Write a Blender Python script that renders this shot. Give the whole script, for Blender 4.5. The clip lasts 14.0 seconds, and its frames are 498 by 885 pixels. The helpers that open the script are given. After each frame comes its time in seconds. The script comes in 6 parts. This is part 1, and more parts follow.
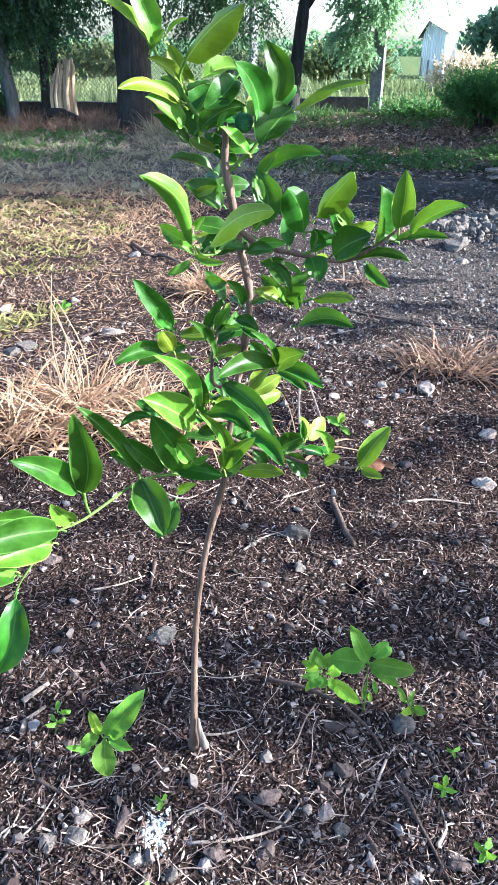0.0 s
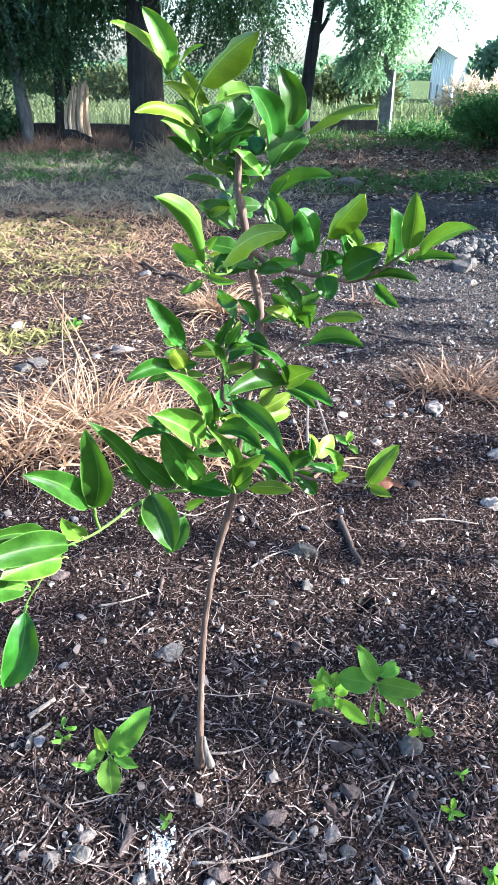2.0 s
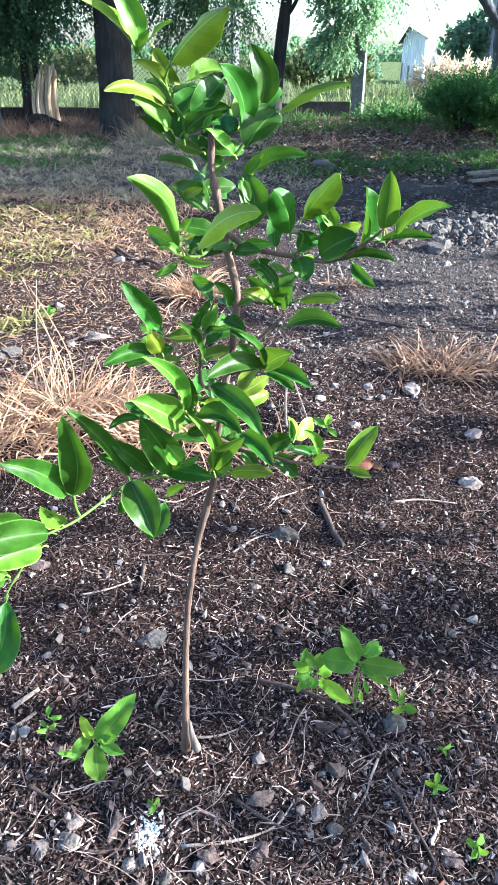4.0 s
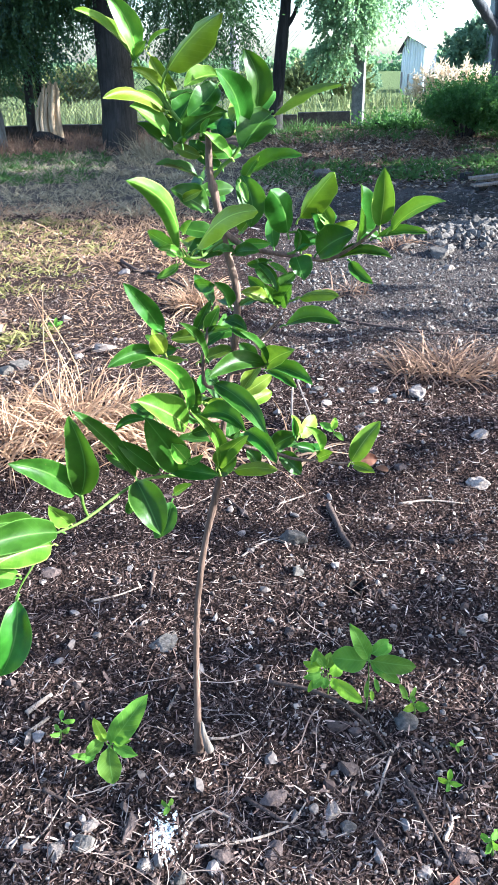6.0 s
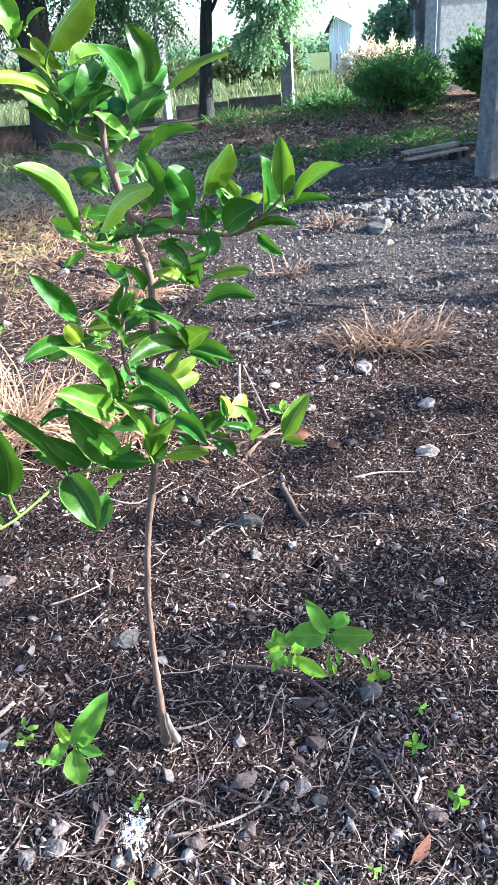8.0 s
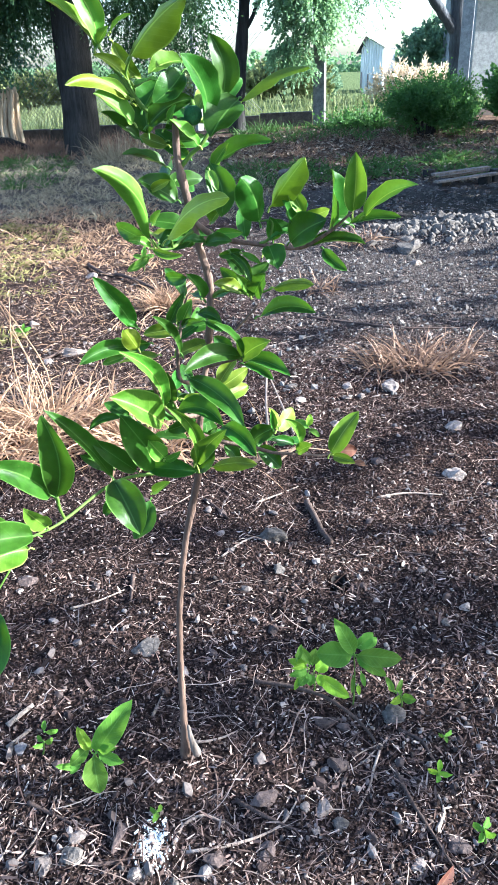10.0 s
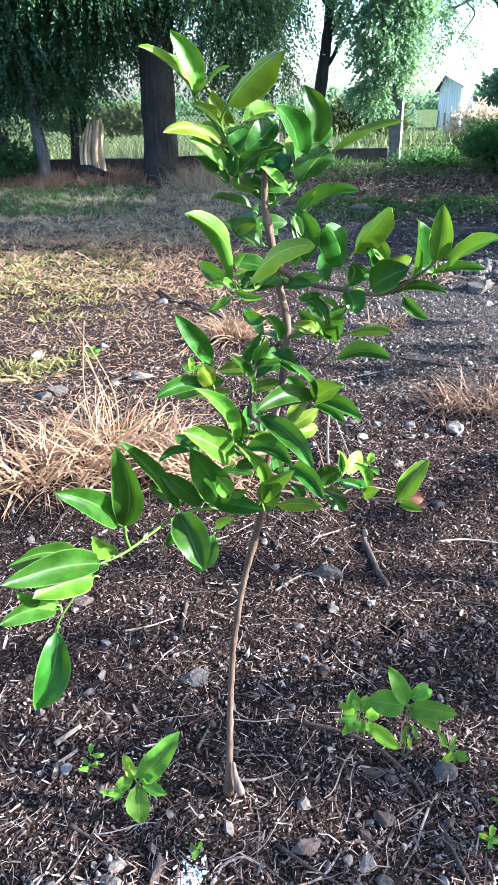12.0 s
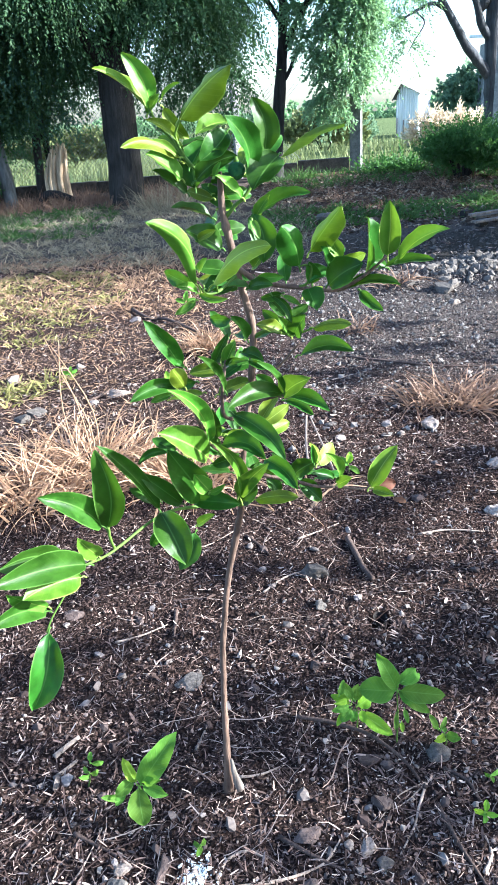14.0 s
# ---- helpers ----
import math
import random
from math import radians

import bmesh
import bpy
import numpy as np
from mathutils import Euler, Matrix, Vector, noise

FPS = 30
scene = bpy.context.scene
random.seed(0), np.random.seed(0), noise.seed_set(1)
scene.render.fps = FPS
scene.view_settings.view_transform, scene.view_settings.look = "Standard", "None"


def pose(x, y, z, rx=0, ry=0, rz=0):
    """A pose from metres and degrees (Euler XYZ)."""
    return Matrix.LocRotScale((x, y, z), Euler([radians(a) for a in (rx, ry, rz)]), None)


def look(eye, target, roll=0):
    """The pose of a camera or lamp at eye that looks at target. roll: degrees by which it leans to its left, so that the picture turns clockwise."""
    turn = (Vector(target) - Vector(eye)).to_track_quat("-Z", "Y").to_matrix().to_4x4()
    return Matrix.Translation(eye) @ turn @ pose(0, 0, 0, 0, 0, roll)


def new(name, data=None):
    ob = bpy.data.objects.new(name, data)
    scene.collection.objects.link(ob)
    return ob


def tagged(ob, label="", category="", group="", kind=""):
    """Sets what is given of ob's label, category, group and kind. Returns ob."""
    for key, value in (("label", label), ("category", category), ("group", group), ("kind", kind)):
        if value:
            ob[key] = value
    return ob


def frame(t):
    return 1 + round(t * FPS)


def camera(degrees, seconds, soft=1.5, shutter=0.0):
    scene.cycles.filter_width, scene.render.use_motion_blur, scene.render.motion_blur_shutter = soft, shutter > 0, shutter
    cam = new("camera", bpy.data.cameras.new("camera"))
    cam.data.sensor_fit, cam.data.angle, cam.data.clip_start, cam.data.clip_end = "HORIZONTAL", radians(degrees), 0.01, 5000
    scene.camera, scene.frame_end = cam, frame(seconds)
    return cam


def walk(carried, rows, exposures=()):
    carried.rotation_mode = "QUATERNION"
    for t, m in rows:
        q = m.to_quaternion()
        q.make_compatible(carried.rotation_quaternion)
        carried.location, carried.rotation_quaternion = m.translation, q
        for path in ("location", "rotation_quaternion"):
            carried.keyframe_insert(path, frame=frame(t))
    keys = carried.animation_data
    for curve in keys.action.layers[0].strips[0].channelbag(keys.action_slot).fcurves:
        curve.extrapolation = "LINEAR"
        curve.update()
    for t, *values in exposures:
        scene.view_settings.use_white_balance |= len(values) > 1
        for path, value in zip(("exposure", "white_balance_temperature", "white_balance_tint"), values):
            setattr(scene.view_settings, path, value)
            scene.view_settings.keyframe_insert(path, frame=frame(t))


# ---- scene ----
cam = camera(39.4, 14.0, soft=0.7)
PATH = [
    (0, (0.003, -0.022, 1.362), (0.001, 1.718, 0.375), 0.1),
    (0.5, (0.01, -0.032, 1.359), (-0.008, 1.723, 0.399), -0.6),
    (1, (0.005, -0.031, 1.366), (-0.02, 1.724, 0.408), 0.4),
    (1.5, (-0.003, -0.037, 1.368), (-0.05, 1.733, 0.438), -0.1),
    (2, (0.0, -0.03, 1.364), (-0.024, 1.735, 0.423), 0.3),
    (2.5, (0.0, -0.021, 1.356), (-0.047, 1.732, 0.395), -1.2),
    (3, (0.004, -0.021, 1.357), (0.0, 1.725, 0.382), -0.5),
    (3.5, (0.009, -0.026, 1.352), (0.019, 1.71, 0.359), -1.2),
    (4, (-0.001, -0.028, 1.359), (0.036, 1.717, 0.383), -0.0),
    (4.2, (0.009, -0.029, 1.35), (0.026, 1.729, 0.395), -1.8),
    (6.3, (0.006, -0.053, 1.349), (0.017, 1.707, 0.4), -1.7),
    (6.5, (0.086, -0.045, 1.301), (0.078, 1.697, 0.318), -7.8),
    (7, (0.064, -0.035, 1.314), (0.106, 1.681, 0.287), -6.8),
    (7.2, (0.069, -0.055, 1.317), (0.145, 1.684, 0.333), -6.9),
    (9.3, (0.013, -0.053, 1.342), (0.1, 1.696, 0.374), -2.3),
    (9.5, (0.006, -0.047, 1.334), (0.064, 1.729, 0.416), -2.6),
    (10, (-0.001, -0.041, 1.33), (0.086, 1.719, 0.384), -2.6),
    (10.5, (-0.017, -0.045, 1.35), (0.002, 1.735, 0.437), -1.1),
    (11, (-0.009, -0.026, 1.328), (0.045, 1.735, 0.38), -0.8),
    (11.5, (0.0, -0.042, 1.328), (-0.022, 1.747, 0.435), -2.1),
    (12, (-0.02, -0.034, 1.348), (-0.089, 1.765, 0.477), -1.3),
    (12.5, (-0.029, -0.063, 1.355), (-0.022, 1.763, 0.541), -1.2),
    (13, (0.015, -0.067, 1.327), (0.001, 1.73, 0.449), -5.6),
    (13.5, (0.004, -0.064, 1.329), (0.01, 1.735, 0.455), -5.1),
    (14, (-0.006, -0.083, 1.341), (-0.025, 1.733, 0.504), -4.4),
]
walk(cam, [(t, look(eye, target, roll)) for t, eye, target, roll in PATH], [(0.0, 2.58, 5240, 6.5), (4.2, 2.58, 5240, 6.5), (6.5, 2.58, 5240, 6.5), (7.2, 2.71, 5240, 6.5), (9.3, 2.55, 5240, 6.5), (14.0, 2.54, 5240, 6.5)])

# ---- light ----
SUN_TO = Vector((0.92, -0.12, 0.38)).normalized()
world = bpy.data.worlds.new("world")
scene.world = world
world.use_nodes = True
wn = world.node_tree
sky = wn.nodes.new("ShaderNodeTexSky")
sky.sky_type = "NISHITA"
sky.sun_disc = False
sky.sun_elevation = math.asin(SUN_TO.z)
sky.sun_rotation = math.atan2(SUN_TO.x, SUN_TO.y)
sky.air_density, sky.dust_density, sky.ozone_density = 1.0, 2.0, 1.0
wn.links.new(sky.outputs[0], wn.nodes["Background"].inputs[0])
wn.nodes["Background"].inputs[1].default_value = 0.098

sun = new("sun", bpy.data.lights.new("sun", "SUN"))
sun.data.energy, sun.data.angle, sun.data.color = 4.9, radians(0.7), (1.0, 0.915, 0.78)
sun.matrix_world = look(SUN_TO * 30, (0, 0, 0))


# ---- materials ----
class Nodes:
    """Short hand for a node material."""

    def __init__(self, name):
        self.mat = bpy.data.materials.new(name)
        self.mat.use_nodes = True
        self.tree = self.mat.node_tree
        self.bsdf = self.tree.nodes["Principled BSDF"]
        self.out = self.tree.nodes["Material Output"]

    def add(self, kind, **sockets):
        n = self.tree.nodes.new("ShaderNode" + kind)
        for key, value in sockets.items():
            self.set(n.inputs[key.replace("_", " ")], value)
        return n

    def set(self, socket, value):
        if isinstance(value, bpy.types.NodeSocket):
            self.tree.links.new(value, socket)
        else:
            socket.default_value = value

    def where(self):
        return self.add("NewGeometry").outputs["Position"]

    def local(self):
        return self.add("TexCoord").outputs["Object"]

    def noise(self, vec, scale, detail=4.0, rough=0.6, distort=0.0):
        n = self.add("TexNoise", Vector=vec, Scale=scale, Detail=detail, Roughness=rough, Distortion=distort)
        return n.outputs["Fac"]

    def voronoi(self, vec, scale):
        return self.add("TexVoronoi", Vector=vec, Scale=scale)

    def stretch(self, vec, scale):
        n = self.add("Mapping", Vector=vec)
        n.inputs["Scale"].default_value = scale
        return n.outputs[0]

    def ramp(self, fac, *stops):
        n = self.add("ValToRGB", Fac=fac)
        el = n.color_ramp.elements
        while len(el) < len(stops):
            el.new(0.5)
        for e, (p, c) in zip(el, stops):
            e.position, e.color = p, (*c, 1) if isinstance(c, tuple) else (c, c, c, 1)
        return n.outputs["Color"]

    def mix(self, fac, a, b, how="MIX"):
        n = self.tree.nodes.new("ShaderNodeMix")
        n.data_type, n.blend_type = "RGBA", how
        for key, v in ((0, fac), (6, a), (7, b)):
            self.set(n.inputs[key], (*v[:3], 1) if isinstance(v, tuple) else v)
        return n.outputs[2]

    def math(self, how, a, b=0.5):
        n = self.tree.nodes.new("ShaderNodeMath")
        n.operation = how
        self.set(n.inputs[0], a), self.set(n.inputs[1], b)
        return n.outputs[0]

    def bump(self, height, strength=0.4, distance=0.01, normal=None):
        n = self.add("Bump", Height=height, Strength=strength, Distance=distance)
        if normal:
            self.set(n.inputs["Normal"], normal)
        return n.outputs[0]

    def surface(self, color, rough=0.8, normal=None, spec=0.5):
        self.set(self.bsdf.inputs["Base Color"], (*color, 1) if isinstance(color, tuple) else color)
        self.set(self.bsdf.inputs["Roughness"], rough)
        self.bsdf.inputs["Specular IOR Level"].default_value = spec
        if normal:
            self.set(self.bsdf.inputs["Normal"], normal)
        return self.mat

    def through_light(self, color, share):
        """Lets part of the light pass through a thin leaf."""
        t = self.add("BsdfTranslucent", Color=color)
        m = self.add("MixShader", Fac=share)
        self.tree.links.new(self.bsdf.outputs[0], m.inputs[1])
        self.tree.links.new(t.outputs[0], m.inputs[2])
        self.tree.links.new(m.outputs[0], self.out.inputs["Surface"])
        return self.mat


def island(n):
    return n.add("NewGeometry").outputs["Random Per Island"]


def each(n):
    return n.add("ObjectInfo").outputs["Random"]


def leaf_material(name, dark, light, vein, glow, share=0.42, rough=0.33, spec=0.32, quilt=0.08):
    """A leaf blade with midrib, side veins and blotches; u runs along the leaf, v across it."""
    n = Nodes(name)
    uv = n.add("TexCoord").outputs["UV"]
    sep = n.add("SeparateXYZ", Vector=uv)
    across = n.math("ABSOLUTE", n.math("SUBTRACT", sep.outputs[1], 0.5))
    rib = n.ramp(across, (0.0, 1.0), (0.035, 0.0))
    side = n.math("SINE", n.math("MULTIPLY", n.math("SUBTRACT", sep.outputs[0], n.math("MULTIPLY", across, 0.45)), 62.0))
    side = n.ramp(side, (0.86, 0.0), (1.0, 1.0))
    blotch = n.noise(n.where(), 26.0, 5.0)
    base = n.mix(n.ramp(blotch, (0.35, 0.0), (0.68, 1.0)), dark, light)
    tone = n.add("HueSaturation", Color=base)
    n.set(tone.inputs["Hue"], n.math("ADD", n.math("MULTIPLY", each(n), 0.03), 0.482))
    n.set(tone.inputs["Value"], n.math("ADD", n.math("MULTIPLY", each(n), 0.5), 0.75))
    base = n.mix(n.math("MULTIPLY", side, quilt), tone.outputs[0], vein)
    base = n.mix(n.math("MULTIPLY", rib, 0.6), base, vein)
    # pale rim painted along the margin as an edge highlight
    base = n.mix(n.math("MULTIPLY", n.ramp(across, (0.455, 0.0), (0.49, 1.0)), 0.55), base, vein)
    spot = n.ramp(n.noise(n.where(), 160.0, 3.0), (0.70, 0.0), (0.78, 1.0))
    base = n.mix(n.math("MULTIPLY", spot, 0.3), base, (0.16, 0.17, 0.05))
    height = n.math("SUBTRACT", n.math("MULTIPLY", blotch, 0.3), n.math("MULTIPLY", side, 0.35 + quilt))
    n.surface(base, n.ramp(blotch, (0.3, rough), (0.7, rough + 0.14)), n.bump(height, 0.16 + 1.2 * max(0.0, quilt - 0.08), 0.002), spec)
    return n.through_light(n.mix(n.math("MULTIPLY", side, 0.25), glow, dark), share)


LEAF = leaf_material("citrus_leaf_mature", (0.010, 0.038, 0.003), (0.034, 0.108, 0.010), (0.13, 0.25, 0.05), (0.15, 0.34, 0.016, 1), 0.14, 0.34, 0.18, 0.05)
LEAF_YOUNG = leaf_material("citrus_leaf_young", (0.040, 0.120, 0.008), (0.105, 0.225, 0.022), (0.38, 0.47, 0.11), (0.24, 0.42, 0.022, 1), 0.15, 0.36, 0.2, 0.05)
# paler underside; yellow of sun shining through is put into its base colour
LEAF_UNDER = leaf_material("citrus_leaf_backlit_underside", (0.070, 0.122, 0.005), (0.140, 0.200, 0.008), (0.30, 0.40, 0.08), (0.20, 0.36, 0.012, 1), 0.10, 0.45, 0.25)
LEAF_DEAD = leaf_material("dead_leaf_brown", (0.11, 0.045, 0.028), (0.20, 0.095, 0.055), (0.24, 0.14, 0.08), (0.25, 0.10, 0.04, 1), 0.15, 0.6, 0.2)
WEED = leaf_material("weed_leaf", (0.048, 0.125, 0.015), (0.115, 0.235, 0.030), (0.20, 0.36, 0.08), (0.24, 0.46, 0.04, 1), 0.28, 0.55, 0.12, 0.35)
WEED_PALE = leaf_material("weed_leaf_pale", (0.12, 0.26, 0.014), (0.22, 0.38, 0.028), (0.40, 0.54, 0.13), (0.38, 0.58, 0.05, 1), 0.34, 0.55, 0.12, 0.35)


def bark_material(name, dark, light, scale=1.0, rough=0.85):
    n = Nodes(name)
    p = n.where()
    grain = n.noise(n.stretch(p, (scale * 60, scale * 60, scale * 9)), 1.0, 6.0, 0.65)
    stain = n.noise(p, 7.0 * scale, 4.0)
    col = n.mix(n.ramp(grain, (0.3, 0.0), (0.7, 1.0)), dark, light)
    col = n.mix(n.ramp(stain, (0.42, 0.0), (0.7, 0.55)), col, tuple(c * 0.45 for c in dark))
    return n.surface(col, rough, n.bump(grain, 0.7, 0.012 / scale), 0.25)


BARK_SAPLING = bark_material("sapling_bark", (0.075, 0.046, 0.034), (0.235, 0.155, 0.115), 1.5, 0.7)
BARK_TREE = bark_material("tree_bark", (0.014, 0.013, 0.012), (0.050, 0.046, 0.043), 0.35)
# distant haze is put into this bark as a bluish cast
BARK_HAZE_TINT = bark_material("haze_tinted_bark", (0.030, 0.033, 0.040), (0.095, 0.10, 0.112), 0.35)
BARK_GREY = bark_material("grey_bark", (0.08, 0.085, 0.085), (0.22, 0.225, 0.225), 0.4)
PALE_WOOD = bark_material("broken_pale_wood", (0.36, 0.25, 0.15), (0.74, 0.58, 0.40), 0.35)
GREY_WOOD = bark_material("weathered_wood", (0.12, 0.095, 0.08), (0.33, 0.27, 0.23), 1.2)
TWIG = bark_material("dry_twig", (0.035, 0.022, 0.019), (0.13, 0.088, 0.07), 3.0)
TWIG_PALE = bark_material("pale_root", (0.24, 0.17, 0.13), (0.52, 0.41, 0.33), 3.0)


def plain_leafage(name, dark, light, glow, share=0.35, rough=0.55):
    """Small leaves joined in one mesh, each a little different."""
    n = Nodes(name)
    clump = n.noise(n.where(), 1.1, 3.0)
    col = n.mix(island(n), dark, light)
    col = n.mix(n.ramp(clump, (0.35, 0.0), (0.7, 0.6)), col, tuple(c * 1.25 for c in light))
    n.surface(col, rough, None, 0.15)
    return n.through_light(glow, share)


STEM_GREEN = plain_leafage("green_stem", (0.055, 0.105, 0.018), (0.12, 0.20, 0.035), (0.15, 0.3, 0.04, 1), 0.12)
CROWN_DARK = plain_leafage("pinnate_leaves_dark", (0.016, 0.040, 0.022), (0.070, 0.128, 0.058), (0.12, 0.23, 0.08, 1))
CROWN_LIGHT = plain_leafage("drooping_leaves_light", (0.058, 0.118, 0.070), (0.225, 0.335, 0.195), (0.31, 0.48, 0.22, 1), 0.44)
CROWN_DUSTY = plain_leafage("dusty_blue_green_leaves", (0.03, 0.075, 0.055), (0.10, 0.18, 0.135), (0.12, 0.24, 0.14, 1))
CROWN_PALE = plain_leafage("pale_dusty_leaves", (0.06, 0.11, 0.07), (0.19, 0.27, 0.17), (0.26, 0.38, 0.22, 1), 0.4)
BUSH_GREEN = plain_leafage("bush_leaves", (0.018, 0.050, 0.018), (0.080, 0.155, 0.050), (0.13, 0.28, 0.06, 1))
GRASS_GREEN = plain_leafage("green_grass_blades", (0.022, 0.054, 0.016), (0.070, 0.120, 0.036), (0.13, 0.25, 0.05, 1), 0.25)
FIELD_GREEN = plain_leafage("field_grass_blades", (0.075, 0.095, 0.035), (0.19, 0.205, 0.085), (0.20, 0.25, 0.09, 1), 0.25)


def straw_material(name, dark, light):
    n = Nodes(name)
    col = n.mix(island(n), dark, light)
    col = n.mix(n.ramp(n.noise(n.where(), 30.0), (0.4, 0.0), (0.75, 0.5)), col, tuple(c * 0.5 for c in dark))
    n.surface(col, 0.75, None, 0.25)
    return n.through_light((*light, 1), 0.2)


STRAW = straw_material("dry_straw", (0.14, 0.076, 0.041), (0.58, 0.38, 0.24))
REEDS = straw_material("pale_reeds", (0.46, 0.36, 0.24), (0.84, 0.71, 0.53))
STRAW_GREY = straw_material("grey_dead_grass", (0.13, 0.108, 0.068), (0.46, 0.39, 0.265))
STRAW_RED = straw_material("brown_dead_grass", (0.12, 0.065, 0.045), (0.34, 0.22, 0.15))


def litter_material(name, *colors, rough=0.85):
    n = Nodes(name)
    step = 1.0 / len(colors)
    col = n.ramp(island(n), *[(i * step, c) for i, c in enumerate(colors)])
    col.node.color_ramp.interpolation = "CONSTANT"
    wear = n.noise(n.where(), 140.0, 4.0)
    col = n.mix(n.ramp(wear, (0.4, 0.0), (0.75, 0.55)), col, (0.05, 0.036, 0.03))
    return n.surface(col, rough, n.bump(wear, 0.5, 0.004), 0.02)


CHIPS = litter_material("wood_chips", (0.012, 0.0085, 0.0075), (0.11, 0.074, 0.062), (0.22, 0.150, 0.127), (0.014, 0.010, 0.009), (0.36, 0.26, 0.215), (0.025, 0.018, 0.016), (0.17, 0.116, 0.098), (0.07, 0.047, 0.040), (0.56, 0.435, 0.36), (0.13, 0.088, 0.075), (0.045, 0.031, 0.027))
CRUMBS = litter_material("soil_crumbs", (0.010, 0.0072, 0.0064), (0.07, 0.047, 0.040), (0.14, 0.098, 0.084), (0.020, 0.014, 0.0125), (0.23, 0.172, 0.146))
PEBBLES = litter_material("pebbles", (0.10, 0.082, 0.074), (0.24, 0.195, 0.175), (0.05, 0.039, 0.035), (0.32, 0.27, 0.235), (0.11, 0.086, 0.076), (0.20, 0.155, 0.138), rough=0.8)
FIBRES = litter_material("root_fibres", (0.04, 0.026, 0.022), (0.11, 0.073, 0.062), (0.22, 0.16, 0.135), (0.07, 0.046, 0.040), (0.34, 0.26, 0.22))
CLODS = litter_material("soil_clods", (0.05, 0.036, 0.034), (0.09, 0.068, 0.062), (0.15, 0.125, 0.115), (0.22, 0.19, 0.18))
RUBBLE = litter_material("grey_rubble", (0.13, 0.115, 0.105), (0.19, 0.17, 0.157), (0.07, 0.060, 0.055), (0.27, 0.245, 0.225), (0.10, 0.088, 0.08), rough=0.85)
DEAD_LEAVES = litter_material("dead_leaves", (0.10, 0.068, 0.048), (0.19, 0.14, 0.10), (0.34, 0.27, 0.20), (0.065, 0.05, 0.038))


def stone_material(name, dark, light, scale=1.0):
    n = Nodes(name)
    p = n.where()
    a = n.noise(p, 80.0 * scale, 6.0, 0.7)
    b = n.noise(p, 380.0 * scale, 3.0)
    col = n.mix(n.ramp(a, (0.35, 0.0), (0.66, 1.0)), dark, light)
    col = n.mix(n.ramp(b, (0.55, 0.0), (0.72, 0.6)), col, tuple(c * 0.4 for c in dark))
    tone = n.add("HueSaturation", Color=col)
    n.set(tone.inputs["Value"], n.math("ADD", n.math("MULTIPLY", each(n), 0.6), 0.7))
    return n.surface(tone.outputs[0], 0.85, n.bump(n.math("ADD", a, n.math("MULTIPLY", b, 0.4)), 0.9, 0.005), 0.3)


STONE_GREY = stone_material("grey_stone", (0.045, 0.038, 0.034), (0.155, 0.132, 0.115))
STONE_PALE = stone_material("pale_stone", (0.13, 0.10, 0.085), (0.38, 0.305, 0.26))
STONE_BROWN = stone_material("brown_stone", (0.050, 0.034, 0.030), (0.115, 0.082, 0.072))
LIME = stone_material("white_lime", (0.62, 0.63, 0.63), (0.86, 0.87, 0.87))
# this grey is darkened to carry the foliage shade on the first post's front
CONCRETE = stone_material("concrete", (0.075, 0.072, 0.072), (0.17, 0.165, 0.16), 0.15)
CONCRETE_PALE = stone_material("pale_concrete", (0.20, 0.20, 0.205), (0.36, 0.36, 0.36), 0.15)
PLINTH = stone_material("dark_weathered_concrete", (0.045, 0.036, 0.030), (0.12, 0.098, 0.084), 0.12)
FRUIT = stone_material("green_fruit_skin", (0.020, 0.085, 0.025), (0.04, 0.12, 0.04), 0.6)
# near-black: the shade down the hole is put into the soil colour
BURROW_SHADE = stone_material("burrow_shaded_soil", (0.008, 0.006, 0.005), (0.018, 0.013, 0.011))
CHARRED = stone_material("blackened_wood", (0.010, 0.010, 0.011), (0.035, 0.033, 0.033), 0.3)


def sheet_metal(name, color):
    n = Nodes(name)
    p = n.where()
    streak = n.noise(n.stretch(p, (9.0, 9.0, 0.8)), 1.0, 5.0)
    col = n.mix(n.ramp(streak, (0.4, 0.0), (0.72, 0.55)), color, tuple(c * 0.55 for c in color))
    n.bsdf.inputs["Metallic"].default_value = 0.25
    return n.surface(col, 0.5, n.bump(streak, 0.2, 0.01))


TIN = sheet_metal("corrugated_tin", (0.62, 0.64, 0.65))
TIN_ROOF = sheet_metal("weathered_tin_roof", (0.66, 0.68, 0.70))
# darker tin: shade under the shed's west eave is put into the colour
TIN_SHADED = sheet_metal("tin_roof_shaded_slope", (0.16, 0.16, 0.17))
WIRE = sheet_metal("galvanised_wire", (0.30, 0.30, 0.30))


